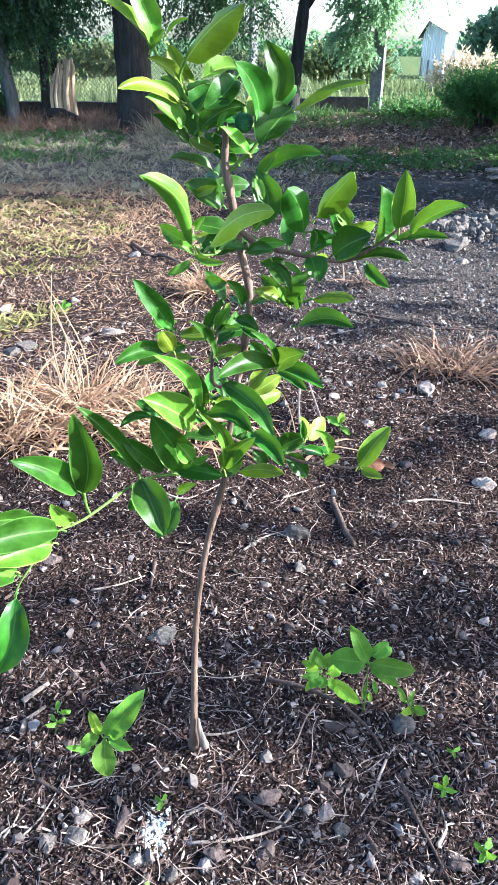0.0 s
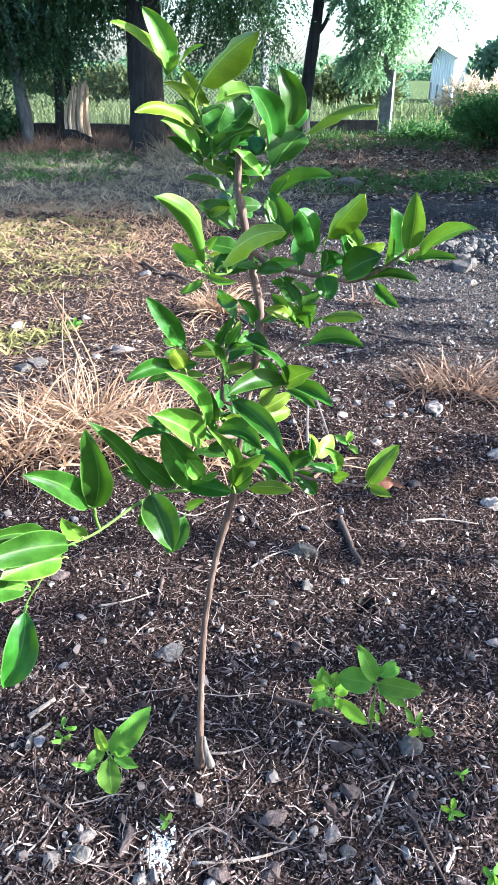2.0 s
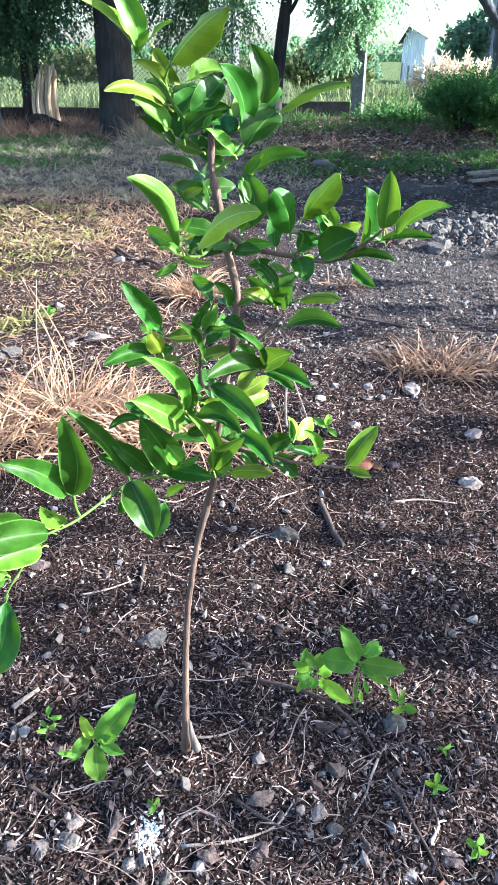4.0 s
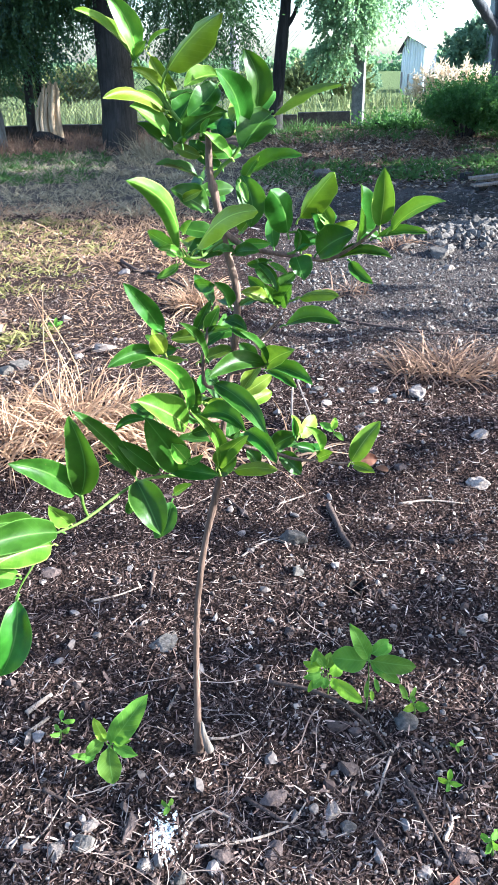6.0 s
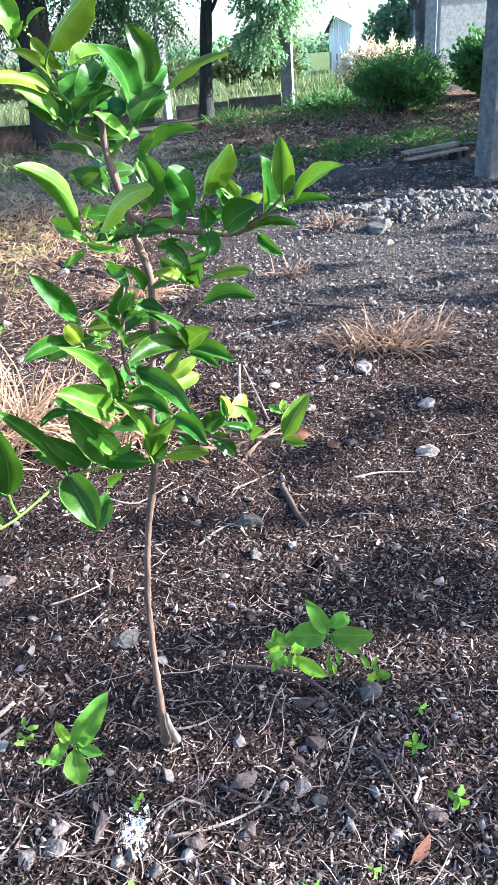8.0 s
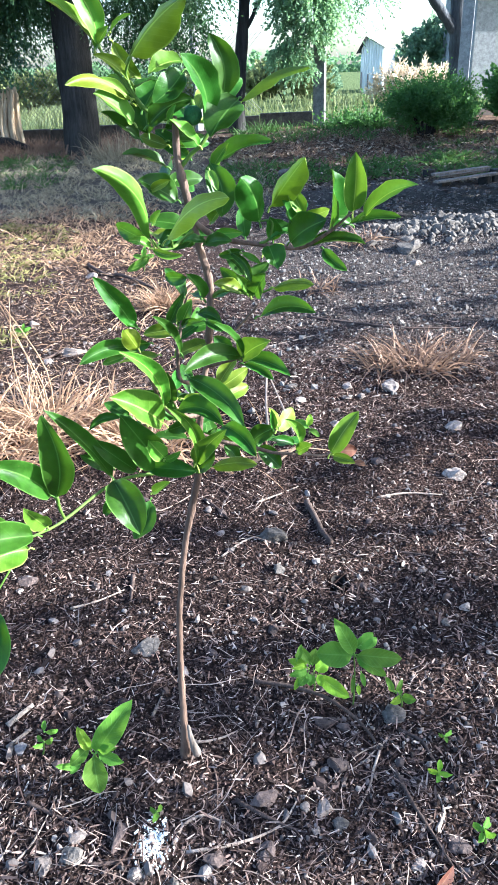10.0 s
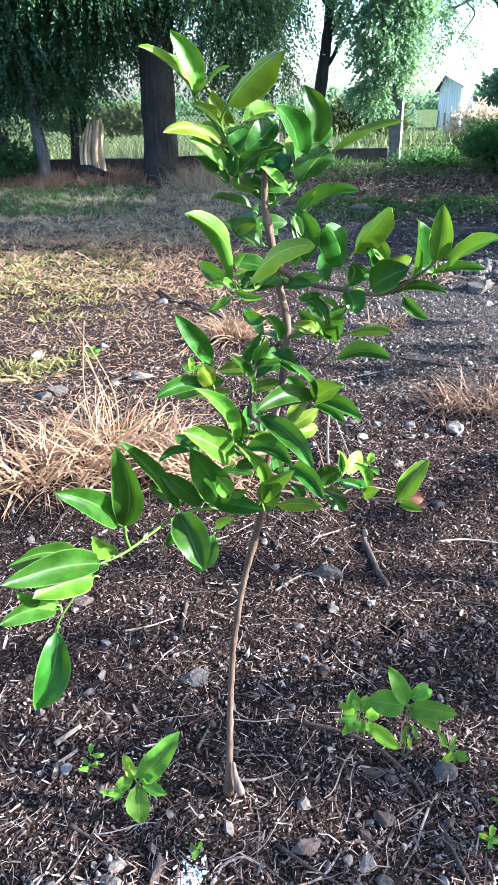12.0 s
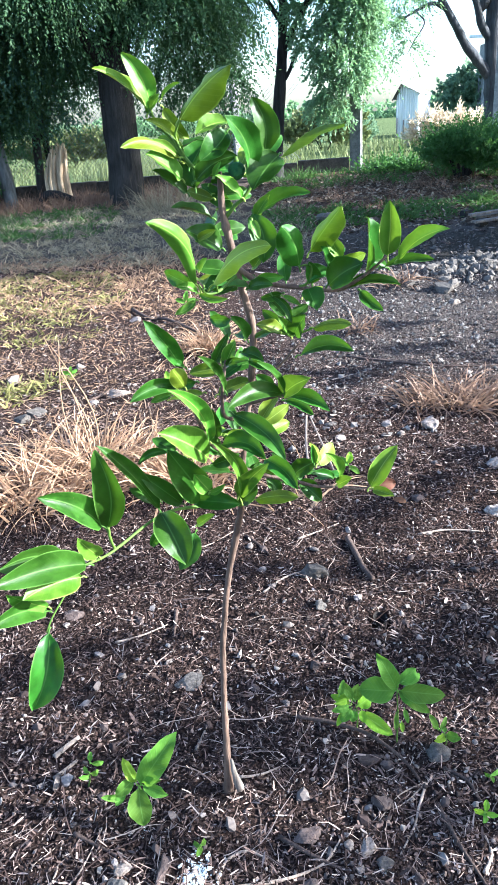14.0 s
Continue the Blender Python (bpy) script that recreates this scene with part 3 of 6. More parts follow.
def crown_mesh(name, centres, count, mat, seed, drop=(0.5, 1.3), leaflet=(0.05, 0.018), per=26, fall=0.6, reach=0.8):
    """Hanging sprays with two rows of small leaves. centres: middle and half-sizes of the clumps that they hang from."""
    rng = np.random.RandomState(seed)
    vol = np.array([c[3] * c[4] * c[5] for c in centres]) ** 0.7
    pick = rng.choice(len(centres), count, p=vol / vol.sum())
    c = np.array(centres)[pick]
    g = rng.normal(size=(count, 3))
    g /= np.linalg.norm(g, axis=1)[:, None]
    start = c[:, :3] + g * c[:, 3:] * (0.35 + 0.65 * rng.rand(count, 1) ** 0.5)
    out = g * np.array([1, 1, 0.3])
    out += 0.5 * rng.normal(size=(count, 3)) * np.array([1, 1, 0.2])
    out /= np.linalg.norm(out, axis=1)[:, None]
    length = rng.uniform(*drop, size=count)
    quads = []
    for j in range(per):
        s = (j + rng.rand(count)) / per
        p = start + out * (length * reach * s)[:, None] - np.array([0, 0, 1.0]) * (length * fall * s ** 1.6)[:, None]
        d = rng.normal(size=(count, 3)) * 0.55 + out * 0.6 + np.array([0, 0, -1.1 * fall])
        d /= np.linalg.norm(d, axis=1)[:, None]
        side = np.cross(d, rng.normal(size=(count, 3)))
        side /= np.linalg.norm(side, axis=1)[:, None]
        l = leaflet[0] * (0.6 + 0.8 * rng.rand(count))[:, None]
        w = leaflet[1] * (0.7 + 0.6 * rng.rand(count))[:, None]
        quads.append(np.stack([p, p + d * l * 0.45 + side * w, p + d * l, p + d * l * 0.45 - side * w], 1))
    verts = np.concatenate(quads).reshape(-1, 3)
    faces = np.arange(len(verts)).reshape(-1, 4)
    return mesh_of(name, verts, faces, mat)


def far_tree(label, trunk, radii, limbs, clumps, count, bark, leaves, seed, **kw):
    thing = empty("tree", label, "tree")
    limb("trunk", trunk, radii, bark, thing, sides=14)
    for pts, r in limbs:
        limb("limb", pts, r, bark, thing, sides=7)
    crown = part("crown", crown_mesh("crown", clumps, count, leaves, seed, **kw), leaves, thing)
    crown["kind"] = "stuff"
    return thing


# the large dark tree
far_tree("large dark tree with fine hanging leaves beside the fence",
         [(-1.80, 12.0, 0.0), (-1.80, 12.0, 0.35), (-1.78, 12.0, 1.3), (-1.75, 12.05, 2.3), (-1.6, 12.1, 3.4), (-1.4, 12.2, 5.0)], [0.40, 0.29, 0.255, 0.25, 0.2, 0.12],
         [([(-1.75, 12.05, 2.2), (-2.5, 12.0, 3.1), (-3.4, 11.8, 3.9), (-4.4, 11.8, 4.3)], [0.15, 0.12, 0.08, 0.04]),
          ([(-1.7, 12.1, 2.6), (-1.0, 12.3, 3.3), (-0.2, 12.4, 3.8), (0.7, 12.4, 4.0)], [0.13, 0.10, 0.07, 0.03]),
          ([(-1.7, 12.1, 2.9), (-1.8, 11.2, 3.6), (-2.0, 10.3, 4.1)], [0.11, 0.08, 0.04])],
         [(-2.0, 12.2, 4.3, 2.2, 1.6, 1.1), (-3.9, 12.2, 4.0, 1.5, 1.4, 1.2), (-0.6, 12.3, 3.9, 1.3, 1.1, 0.95), (-2.6, 11.6, 3.3, 1.5, 0.9, 0.55),
          (-0.9, 11.9, 3.1, 0.8, 0.7, 0.55), (-5.2, 12.0, 3.4, 1.2, 1.0, 1.1), (-4.2, 12.9, 2.7, 1.1, 0.8, 0.9), (-0.1, 13.0, 3.3, 0.45, 0.5, 0.55), (-3.6, 12.6, 2.6, 0.7, 0.5, 0.5), (-4.9, 12.5, 2.4, 0.8, 0.6, 0.6),
          (-2.9, 12.4, 2.6, 0.8, 0.4, 0.3), (-2.55, 12.4, 2.4, 0.45, 0.35, 0.22), (-2.15, 12.6, 2.35, 0.35, 0.3, 0.22), (-2.4, 12.9, 2.3, 0.5, 0.3, 0.2), (-0.6, 13.2, 2.6, 0.6, 0.4, 0.35), (-4.7, 12.9, 1.9, 0.9, 0.5, 0.45), (-3.75, 13.0, 2.05, 0.45, 0.4, 0.4), (-1.0, 13.0, 2.15, 0.5, 0.3, 0.25), (-0.25, 13.0, 2.25, 0.35, 0.3, 0.35), (-0.6, 12.8, 1.85, 0.45, 0.3, 0.25), (0.15, 12.9, 1.9, 0.12, 0.3, 0.3), (-0.2, 12.6, 2.8, 0.5, 0.4, 0.4), (-3.9, 12.3, 1.75, 0.6, 0.3, 0.35)],
         12600, BARK_TREE, CROWN_DARK, 11, drop=(0.4, 1.0), leaflet=(0.056, 0.014), per=21, fall=0.8, reach=0.6)
# the slender leaning tree with light drooping leaves
far_tree("leaning slender tree with light drooping foliage",
         [(0.68, 13.4, 0.1), (0.75, 13.4, 0.8), (0.84, 13.4, 1.65), (0.90, 13.4, 2.13), (0.95, 13.45, 2.7), (1.05, 13.6, 4.2)], [0.17, 0.115, 0.10, 0.09, 0.075, 0.04],
         [([(0.88, 13.4, 1.9), (1.02, 13.35, 2.05), (1.12, 13.3, 2.3)], [0.05, 0.035, 0.02]),
          ([(0.93, 13.4, 2.4), (1.4, 13.3, 3.1), (2.0, 13.2, 3.8), (2.5, 13.1, 4.0)], [0.06, 0.05, 0.035, 0.015]),
          ([(0.95, 13.5, 2.8), (0.5, 13.4, 3.4), (0.1, 13.3, 3.8)], [0.05, 0.035, 0.015])],
         [(1.80, 13.2, 3.45, 0.55, 0.5, 0.40), (2.05, 13.3, 2.80, 0.36, 0.4, 0.40), (1.68, 13.2, 2.55, 0.22, 0.35, 0.40), (1.95, 13.2, 2.15, 0.36, 0.3, 0.32), (1.66, 13.3, 1.85, 0.16, 0.25, 0.25), (2.35, 13.2, 2.9, 0.25, 0.3, 0.3), (1.12, 13.3, 2.85, 0.12, 0.3, 0.30), (1.28, 13.3, 2.5, 0.10, 0.2, 0.18),
          (1.2, 13.3, 3.7, 0.6, 0.6, 0.25), (2.4, 13.2, 3.6, 0.5, 0.5, 0.35), (0.38, 13.4, 3.6, 0.15, 0.3, 0.25), (2.42, 13.3, 2.4, 0.10, 0.2, 0.2), (1.5, 13.3, 1.55, 0.2, 0.2, 0.12), (2.0, 13.3, 1.75, 0.25, 0.2, 0.2), (1.75, 13.3, 1.4, 0.25, 0.2, 0.15), (2.3, 13.3, 2.0, 0.1, 0.2, 0.2), (1.5, 13.2, 2.2, 0.1, 0.2, 0.2)],
         2300, BARK_TREE, CROWN_LIGHT, 12, drop=(0.2, 0.5), leaflet=(0.055, 0.017), per=18, fall=0.5, reach=0.5)
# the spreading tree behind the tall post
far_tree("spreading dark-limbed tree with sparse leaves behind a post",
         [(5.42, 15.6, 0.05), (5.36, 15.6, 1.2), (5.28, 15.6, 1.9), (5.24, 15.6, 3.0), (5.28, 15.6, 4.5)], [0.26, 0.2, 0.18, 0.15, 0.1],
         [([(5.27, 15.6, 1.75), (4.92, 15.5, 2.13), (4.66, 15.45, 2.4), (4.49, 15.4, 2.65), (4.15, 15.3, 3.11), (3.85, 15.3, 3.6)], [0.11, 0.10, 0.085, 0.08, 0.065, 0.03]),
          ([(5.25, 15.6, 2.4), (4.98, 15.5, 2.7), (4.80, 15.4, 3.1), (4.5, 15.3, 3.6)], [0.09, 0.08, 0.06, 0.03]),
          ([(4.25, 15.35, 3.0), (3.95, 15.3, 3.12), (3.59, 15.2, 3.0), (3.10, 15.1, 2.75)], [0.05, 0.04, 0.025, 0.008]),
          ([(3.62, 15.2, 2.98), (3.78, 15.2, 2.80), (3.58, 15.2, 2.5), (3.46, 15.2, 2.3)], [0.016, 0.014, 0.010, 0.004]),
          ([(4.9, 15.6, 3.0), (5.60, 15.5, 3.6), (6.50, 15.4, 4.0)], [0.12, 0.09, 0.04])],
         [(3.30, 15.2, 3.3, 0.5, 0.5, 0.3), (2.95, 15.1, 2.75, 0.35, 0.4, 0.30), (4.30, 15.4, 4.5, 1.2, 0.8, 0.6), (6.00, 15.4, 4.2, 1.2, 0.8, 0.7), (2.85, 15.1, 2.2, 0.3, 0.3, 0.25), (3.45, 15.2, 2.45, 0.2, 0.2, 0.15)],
         1100, BARK_HAZE_TINT, CROWN_LIGHT, 13, drop=(0.25, 0.6), leaflet=(0.06, 0.014), per=18)


def thin_stems():
    """Slim pale stems with dusty leaves at the end of the wall."""
    spots = [(-3.86, 12.5, 0.10, 0.1, BARK_GREY), (-3.42, 12.9, 0.07, -0.1, BARK_TREE), (-3.22, 13.1, 0.06, 0.08, BARK_TREE), (-4.5, 12.2, 0.12, 0.05, BARK_TREE), (-5.0, 13.2, 0.09, -0.2, BARK_GREY)]
    for i, (x, y, r, lean, bark) in enumerate(spots):
        thing = empty("tree", "slim pale-barked young tree among dark foliage", "tree", "slim trees by the wall")
        z = float(land(x, y))
        limb("trunk", [(x, y, z - 0.2), (x - lean * 0.3, y, z + 0.7), (x - lean, y, z + 1.6), (x - lean * 0.8, y + 0.1, z + 2.9)], [r * 1.25, r, r * 0.85, r * 0.5], bark, thing, sides=10)
        crown = part("crown", crown_mesh("crown", [(x - lean, y - 0.5, z + 2.6, 0.7, 0.4, 0.7), (x, y + 0.3, z + 1.6, 0.4, 0.3, 0.4)], 330, CROWN_DUSTY, 30 + i, drop=(0.3, 0.8)), CROWN_DUSTY, thing)
        crown["kind"] = "stuff"


thin_stems()


def broken_stump():
    thing = empty("tree_stump", "broken pale tree stump with split upright staves", "stump")
    rng = random.Random(5)
    for i in range(9):
        s = i / 8
        x, top = -3.235 + 0.345 * s + rng.uniform(-0.008, 0.008), -3.125 + 0.285 * s + rng.uniform(-0.012, 0.012)
        y = 12.6 + 0.06 * math.sin(i * 1.9)
        z = float(land(x, y))
        h = (1.08, 1.16, 1.20, 1.13, 1.21, 1.23, 1.19, 1.22, 1.15)[i]
        limb("stave", [(x + 0.03, y, z - 0.1), (x, y, 0.62), ((x + top) / 2, y, 0.9), (top, y + 0.02, h - 0.06), (top + rng.uniform(-0.015, 0.015), y + 0.02, h)], [0.042, 0.040, 0.036, 0.032, 0.022], PALE_WOOD, thing, sides=5)
    limb("charred_root", [(-3.42, 12.5, 0.25), (-3.24, 12.46, 0.44), (-3.02, 12.46, 0.42), (-2.82, 12.42, 0.36), (-2.5, 12.40, 0.25)], [0.04, 0.07, 0.07, 0.05, 0.02], CHARRED, thing, "blackened root", 8)


broken_stump()


def shed():
    thing = empty("shed", "small pale tin shed with a pitched roof across the field", "shed")
    ridge_way, across = Vector((0.40, 0.917, 0.0)), Vector((0.917, -0.40, 0.0))
    apex = Vector((8.63, 39.0, 0.0))
    long, z0, eave_w, eave_e, ridge = 3.4, -0.15, 1.90, 2.00, 2.46
    west, east = apex - across * 0.26, apex + across * 0.86

    def up(p, z, along=0.0):
        return p + ridge_way * along + Vector((0, 0, z))

    def sheet(name, pts_a, pts_b, count, mat, amp=0.03):
        """Corrugated sheet between two edges."""
        verts, faces = [], []
        a0, a1, b0, b1 = Vector(pts_a[0]), Vector(pts_a[1]), Vector(pts_b[0]), Vector(pts_b[1])
        nrm = (a1 - a0).cross(b0 - a0).normalized()
        for i in range(count + 1):
            s = i / count
            off = nrm * (amp if i % 2 else -amp)
            verts += [tuple(a0.lerp(a1, s) + off), tuple(b0.lerp(b1, s) + off), tuple(a0.lerp(a1, s) + off + nrm * 0.02), tuple(b0.lerp(b1, s) + off + nrm * 0.02)]
        for i in range(count):
            q = i * 4
            faces += [(q, q + 4, q + 5, q + 1), (q + 2, q + 3, q + 7, q + 6)]
        return part(name, mesh_of(name, verts, faces, mat), mat, thing)

    sheet("gable_wall", [up(west, z0), up(apex, z0)], [up(west, eave_w), up(apex, ridge)], 6, TIN, 0.012)
    sheet("gable_wall", [up(apex, z0), up(east, z0)], [up(apex, ridge), up(east, eave_e)], 14, TIN, 0.012)
    sheet("side_wall", [up(east, z0), up(east, z0, long)], [up(east, eave_e), up(east, eave_e, long)], 30, TIN, 0.012)
    sheet("side_wall", [up(west, z0, long), up(west, z0)], [up(west, eave_w, long), up(west, eave_w)], 30, TIN, 0.012)
    sheet("back_wall", [up(east, z0, long), up(west, z0, long)], [up(east, eave_e, long), up(west, eave_w, long)], 20, TIN, 0.012)
    drip = west - across * 0.17
    sheet("roof", [up(drip, eave_w - 0.10, -0.2), up(drip, eave_w - 0.10, long)], [up(apex, ridge + 0.04, -0.2), up(apex, ridge + 0.04, long)], 30, TIN_SHADED, 0.012)
    over = east + across * 0.12
    sheet("roof", [up(apex, ridge + 0.04, -0.2), up(apex, ridge + 0.04, long)], [up(over, eave_e - 0.01, -0.2), up(over, eave_e - 0.01, long)], 30, TIN_ROOF, 0.012)
    limb("barge_board", [up(drip, eave_w - 0.13, -0.22), up(apex, ridge, -0.22)], [0.04, 0.04], CHARRED, thing, sides=4)
    for k, dx in enumerate((0.05, 0.38, 0.7)):
        limb("wall_batten", [up(west + across * dx - ridge_way * 0.05, z0), up(west + across * dx - ridge_way * 0.05, 0.95 - 0.1 * k)], [0.035, 0.035], GREY_WOOD, thing, sides=4)


shed()


def far_house():
    thing = empty("house", "distant low house with a tin roof behind trees", "house")
    part("wall", box_bm((9.0, 4.0, 2.2), (18.4, 41.0, 1.0), 0.03), CONCRETE_PALE, thing)
    bm = bmesh.new()
    for x in (13.4, 23.4):
        for y, z in ((38.4, 2.05), (41.0, 2.95), (43.6, 2.05), (41.0, 2.85)):
            bm.verts.new((x, y, z))
    v = list(bm.verts)
    for a, b in ((0, 1), (1, 2), (2, 3), (3, 0)):
        bm.faces.new((v[a], v[b], v[b + 4], v[a + 4]))
    bm.faces.new((v[3], v[2], v[1], v[0]))
    bm.faces.new((v[4], v[5], v[6], v[7]))
    part("roof", bm, TIN_ROOF, thing)


far_house()


def shrub(label, x, y, rx, ry, h, count, leaves, seed, stems=7, leaflet=(0.07, 0.026), name="bush", group=""):
    thing = empty(name, label, "bush", group)
    rng = random.Random(seed)
    z = float(land(x, y))
    for i in range(stems):
        a = rng.uniform(0, 6.28)
        ex, ey = x + rx * 0.7 * math.cos(a), y + ry * 0.7 * math.sin(a)
        limb("branch", [(x + 0.1 * math.cos(a), y + 0.1 * math.sin(a), z - 0.05), ((x + ex) / 2, (y + ey) / 2, z + h * 0.5), (ex, ey, z + h * rng.uniform(0.7, 0.95))], [0.025, 0.018, 0.006], BARK_TREE, thing, sides=5)
    clumps = [(x, y, z + h * 0.55, rx * 0.75, ry * 0.75, h * 0.4)]
    for i in range(7):
        a = rng.uniform(0, 6.28)
        clumps.append((x + rx * 0.65 * math.cos(a), y + ry * 0.65 * math.sin(a), z + h * rng.uniform(0.25, 0.8), rx * 0.4, ry * 0.4, h * 0.25))
    crown = part("leaves", crown_mesh("leaves", clumps, count, leaves, seed, drop=(0.12, 0.4), leaflet=leaflet, per=16, fall=-0.5), leaves, thing)
    crown["kind"] = "stuff"
    return thing


shrub("dense dark green bush on the bank", 3.62, 11.8, 0.78, 0.6, 0.68, 1500, BUSH_GREEN, 41, 12, (0.042, 0.014))
shrub("low dark green bush at the fence foot", 2.75, 12.9, 0.7, 0.3, 0.17, 160, BUSH_GREEN, 42, 5, (0.05, 0.016))
shrub("brown-green bush beside the tall post", 5.7, 12.6, 0.7, 0.6, 0.9, 600, BUSH_GREEN, 43, 5)
shrub("dark undergrowth at the end of the wall", -4.9, 12.2, 0.8, 0.6, 0.6, 500, CROWN_DARK, 44, 5)
shrub("rounded dusty-green tree crown beyond the fence", 7.9, 24.5, 1.8, 1.5, 2.1, 1150, CROWN_PALE, 45, 7, (0.13, 0.048))
shrub("pale dry reeds and scrub beyond the fence", 5.45, 19.0, 0.95, 0.5, 0.80, 380, REEDS, 46, 9, (0.12, 0.02))
shrub("light green scrub across the field", 3.6, 30.0, 1.6, 1.0, 1.5, 700, FIELD_GREEN, 47, 5, (0.14, 0.05))
shrub("light green scrub across the field", 5.2, 33.0, 1.0, 1.0, 1.1, 500, CROWN_PALE, 48, 5, (0.14, 0.05))
shrub("light green scrub across the field", 0.6, 31.0, 1.8, 1.0, 1.1, 500, FIELD_GREEN, 49, 5, (0.14, 0.05))
shrub("hazy green scrub across the field", -7.5, 34.0, 3.0, 1.5, 1.3, 800, FIELD_GREEN, 50, 5, (0.16, 0.06))


def plank_pile():
    """Grey planks and a broken block beside the thick post."""
    for i, (x, y, z, l, turn) in enumerate(((2.98, 8.05, 0.10, 0.72, 6), (2.95, 8.2, 0.13, 0.66, 3), (3.05, 8.32, 0.10, 0.60, 10))):
        up = float(land(x, y))
        ob = part("plank", box_bm((l, 0.09, 0.025), (x, y, up + z), 0.006, Matrix.Rotation(radians(turn), 3, "Z") @ Matrix.Rotation(radians(-4), 3, "Y")), GREY_WOOD)
        tagged(ob, "weathered grey plank lying on dark debris", "plank", "old planks")
    for x, y, s, turn in ((2.75, 8.12, 0.12, 20), (3.25, 8.2, 0.16, 50), (3.45, 8.3, 0.2, 10), (2.72, 8.62, 0.13, 35)):
        ob = part("charred_block", box_bm((s, s * 0.7, s * 0.8), (x, y, float(land(x, y)) + s * 0.3), 0.02, Matrix.Rotation(radians(turn), 3, "Z")), CHARRED)
        tagged(ob, "blackened wooden block on the ground", "block", "old planks")


plank_pile()


def outbuilding():
    thing = empty("outbuilding", "pale rendered outbuilding beyond the fence", "building")
    part("wall", box_bm((4.3, 2.6, 2.8), (9.6, 22.0, 1.5), 0.02), CONCRETE_PALE, thing)
    part("roof", box_bm((4.8, 3.2, 0.08), (9.6, 22.0, 3.02), 0.02, Matrix.Rotation(radians(5), 3, "X")), TIN_ROOF, thing)


outbuilding()


def treeline():
    """The hazy far edge of the field."""
    rng = np.random.RandomState(8)
    clumps = [(x, 150 + rng.uniform(-8, 8), 1.0 + rng.rand(), rng.uniform(4, 9), 4.0, rng.uniform(1.2, 3.0)) for x in np.arange(-90, 110, 6.0)]
    ob = new("far_woods", crown_mesh("far_woods", clumps, 2800, CROWN_LIGHT, 9, drop=(0.5, 1.5), leaflet=(0.7, 0.3), per=10))
    tagged(ob, "hazy line of trees at the field's far edge", "trees", kind="stuff")


treeline()


def field_grass():
    rng = np.random.RandomState(21)
    n = 9000
    y = 14.6 + 26 * rng.rand(n) ** 1.6
    x = rng.uniform(-0.62, 0.62, n) * (y + 2)
    start = np.column_stack([x, y, land(x, y) - 0.02])
    way = np.column_stack([rng.normal(0, 0.35, n), rng.normal(0, 0.35, n), np.ones(n)])
    ob = new("field_grass", scatter_strips("field_grass", start, way, rng.uniform(0.12, 0.5, n), rng.uniform(0.012, 0.03, n), FIELD_GREEN, 22, 0.3))
    tagged(ob, "pale green grass of the field beyond the fence", "grass", kind="stuff")


field_grass()


# unseen leafy trees added beside the path to shade it from the low sun
def added_shade_tree(x, y, top, seed, count=520, wide=0.9, low=0.25, stem=0.13):
    thing = empty("tree", "unseen broad-leaved tree added to shade the plot", "tree", "shade trees")
    limb("trunk", [(x, y, -0.2), (x + 0.05, y, 0.3 * top), (x, y, 0.55 * top), (x + 0.1, y, top * 0.8)], [stem * 1.2, stem, stem * 0.75, stem * 0.3], BARK_TREE, thing, sides=10)
    rng = random.Random(seed)
    clumps = []
    for k in range(4):
        for side in (-1, 0, 1):
            z = top * (low + (0.88 - low) * k / 3) + rng.uniform(-0.1, 0.1)
            clumps.append((x + rng.uniform(-0.5, 0.5), y + side * wide * 0.75, z, 0.6, wide * 0.6, 0.12 * top))
    crown = part("crown", crown_mesh("crown", clumps, count, CROWN_DARK, seed, drop=(0.25, 0.6), leaflet=(0.13, 0.05), per=14), CROWN_DARK, thing)
    crown["kind"] = "stuff"


added_shade_tree(6.0, -1.2, 3.5, 61, 32, 0.55, 0.45, 0.03)
added_shade_tree(6.1, -0.2, 3.37, 62, 34, 0.55, 0.45, 0.03)
added_shade_tree(6.0, 0.7, 3.4, 63, 22, 0.45, 0.45, 0.03)
added_shade_tree(6.4, 2.6, 2.6, 68, 36, 0.6, 0.25, 0.03)
added_shade_tree(6.5, 3.9, 2.6, 69, 36, 0.7, 0.25, 0.03)
added_shade_tree(7.6, 6.8, 5.4, 66, 700)
added_shade_tree(7.2, 8.4, 5.6, 64, 700)
added_shade_tree(7.4, 10.6, 6.8, 65, 850)


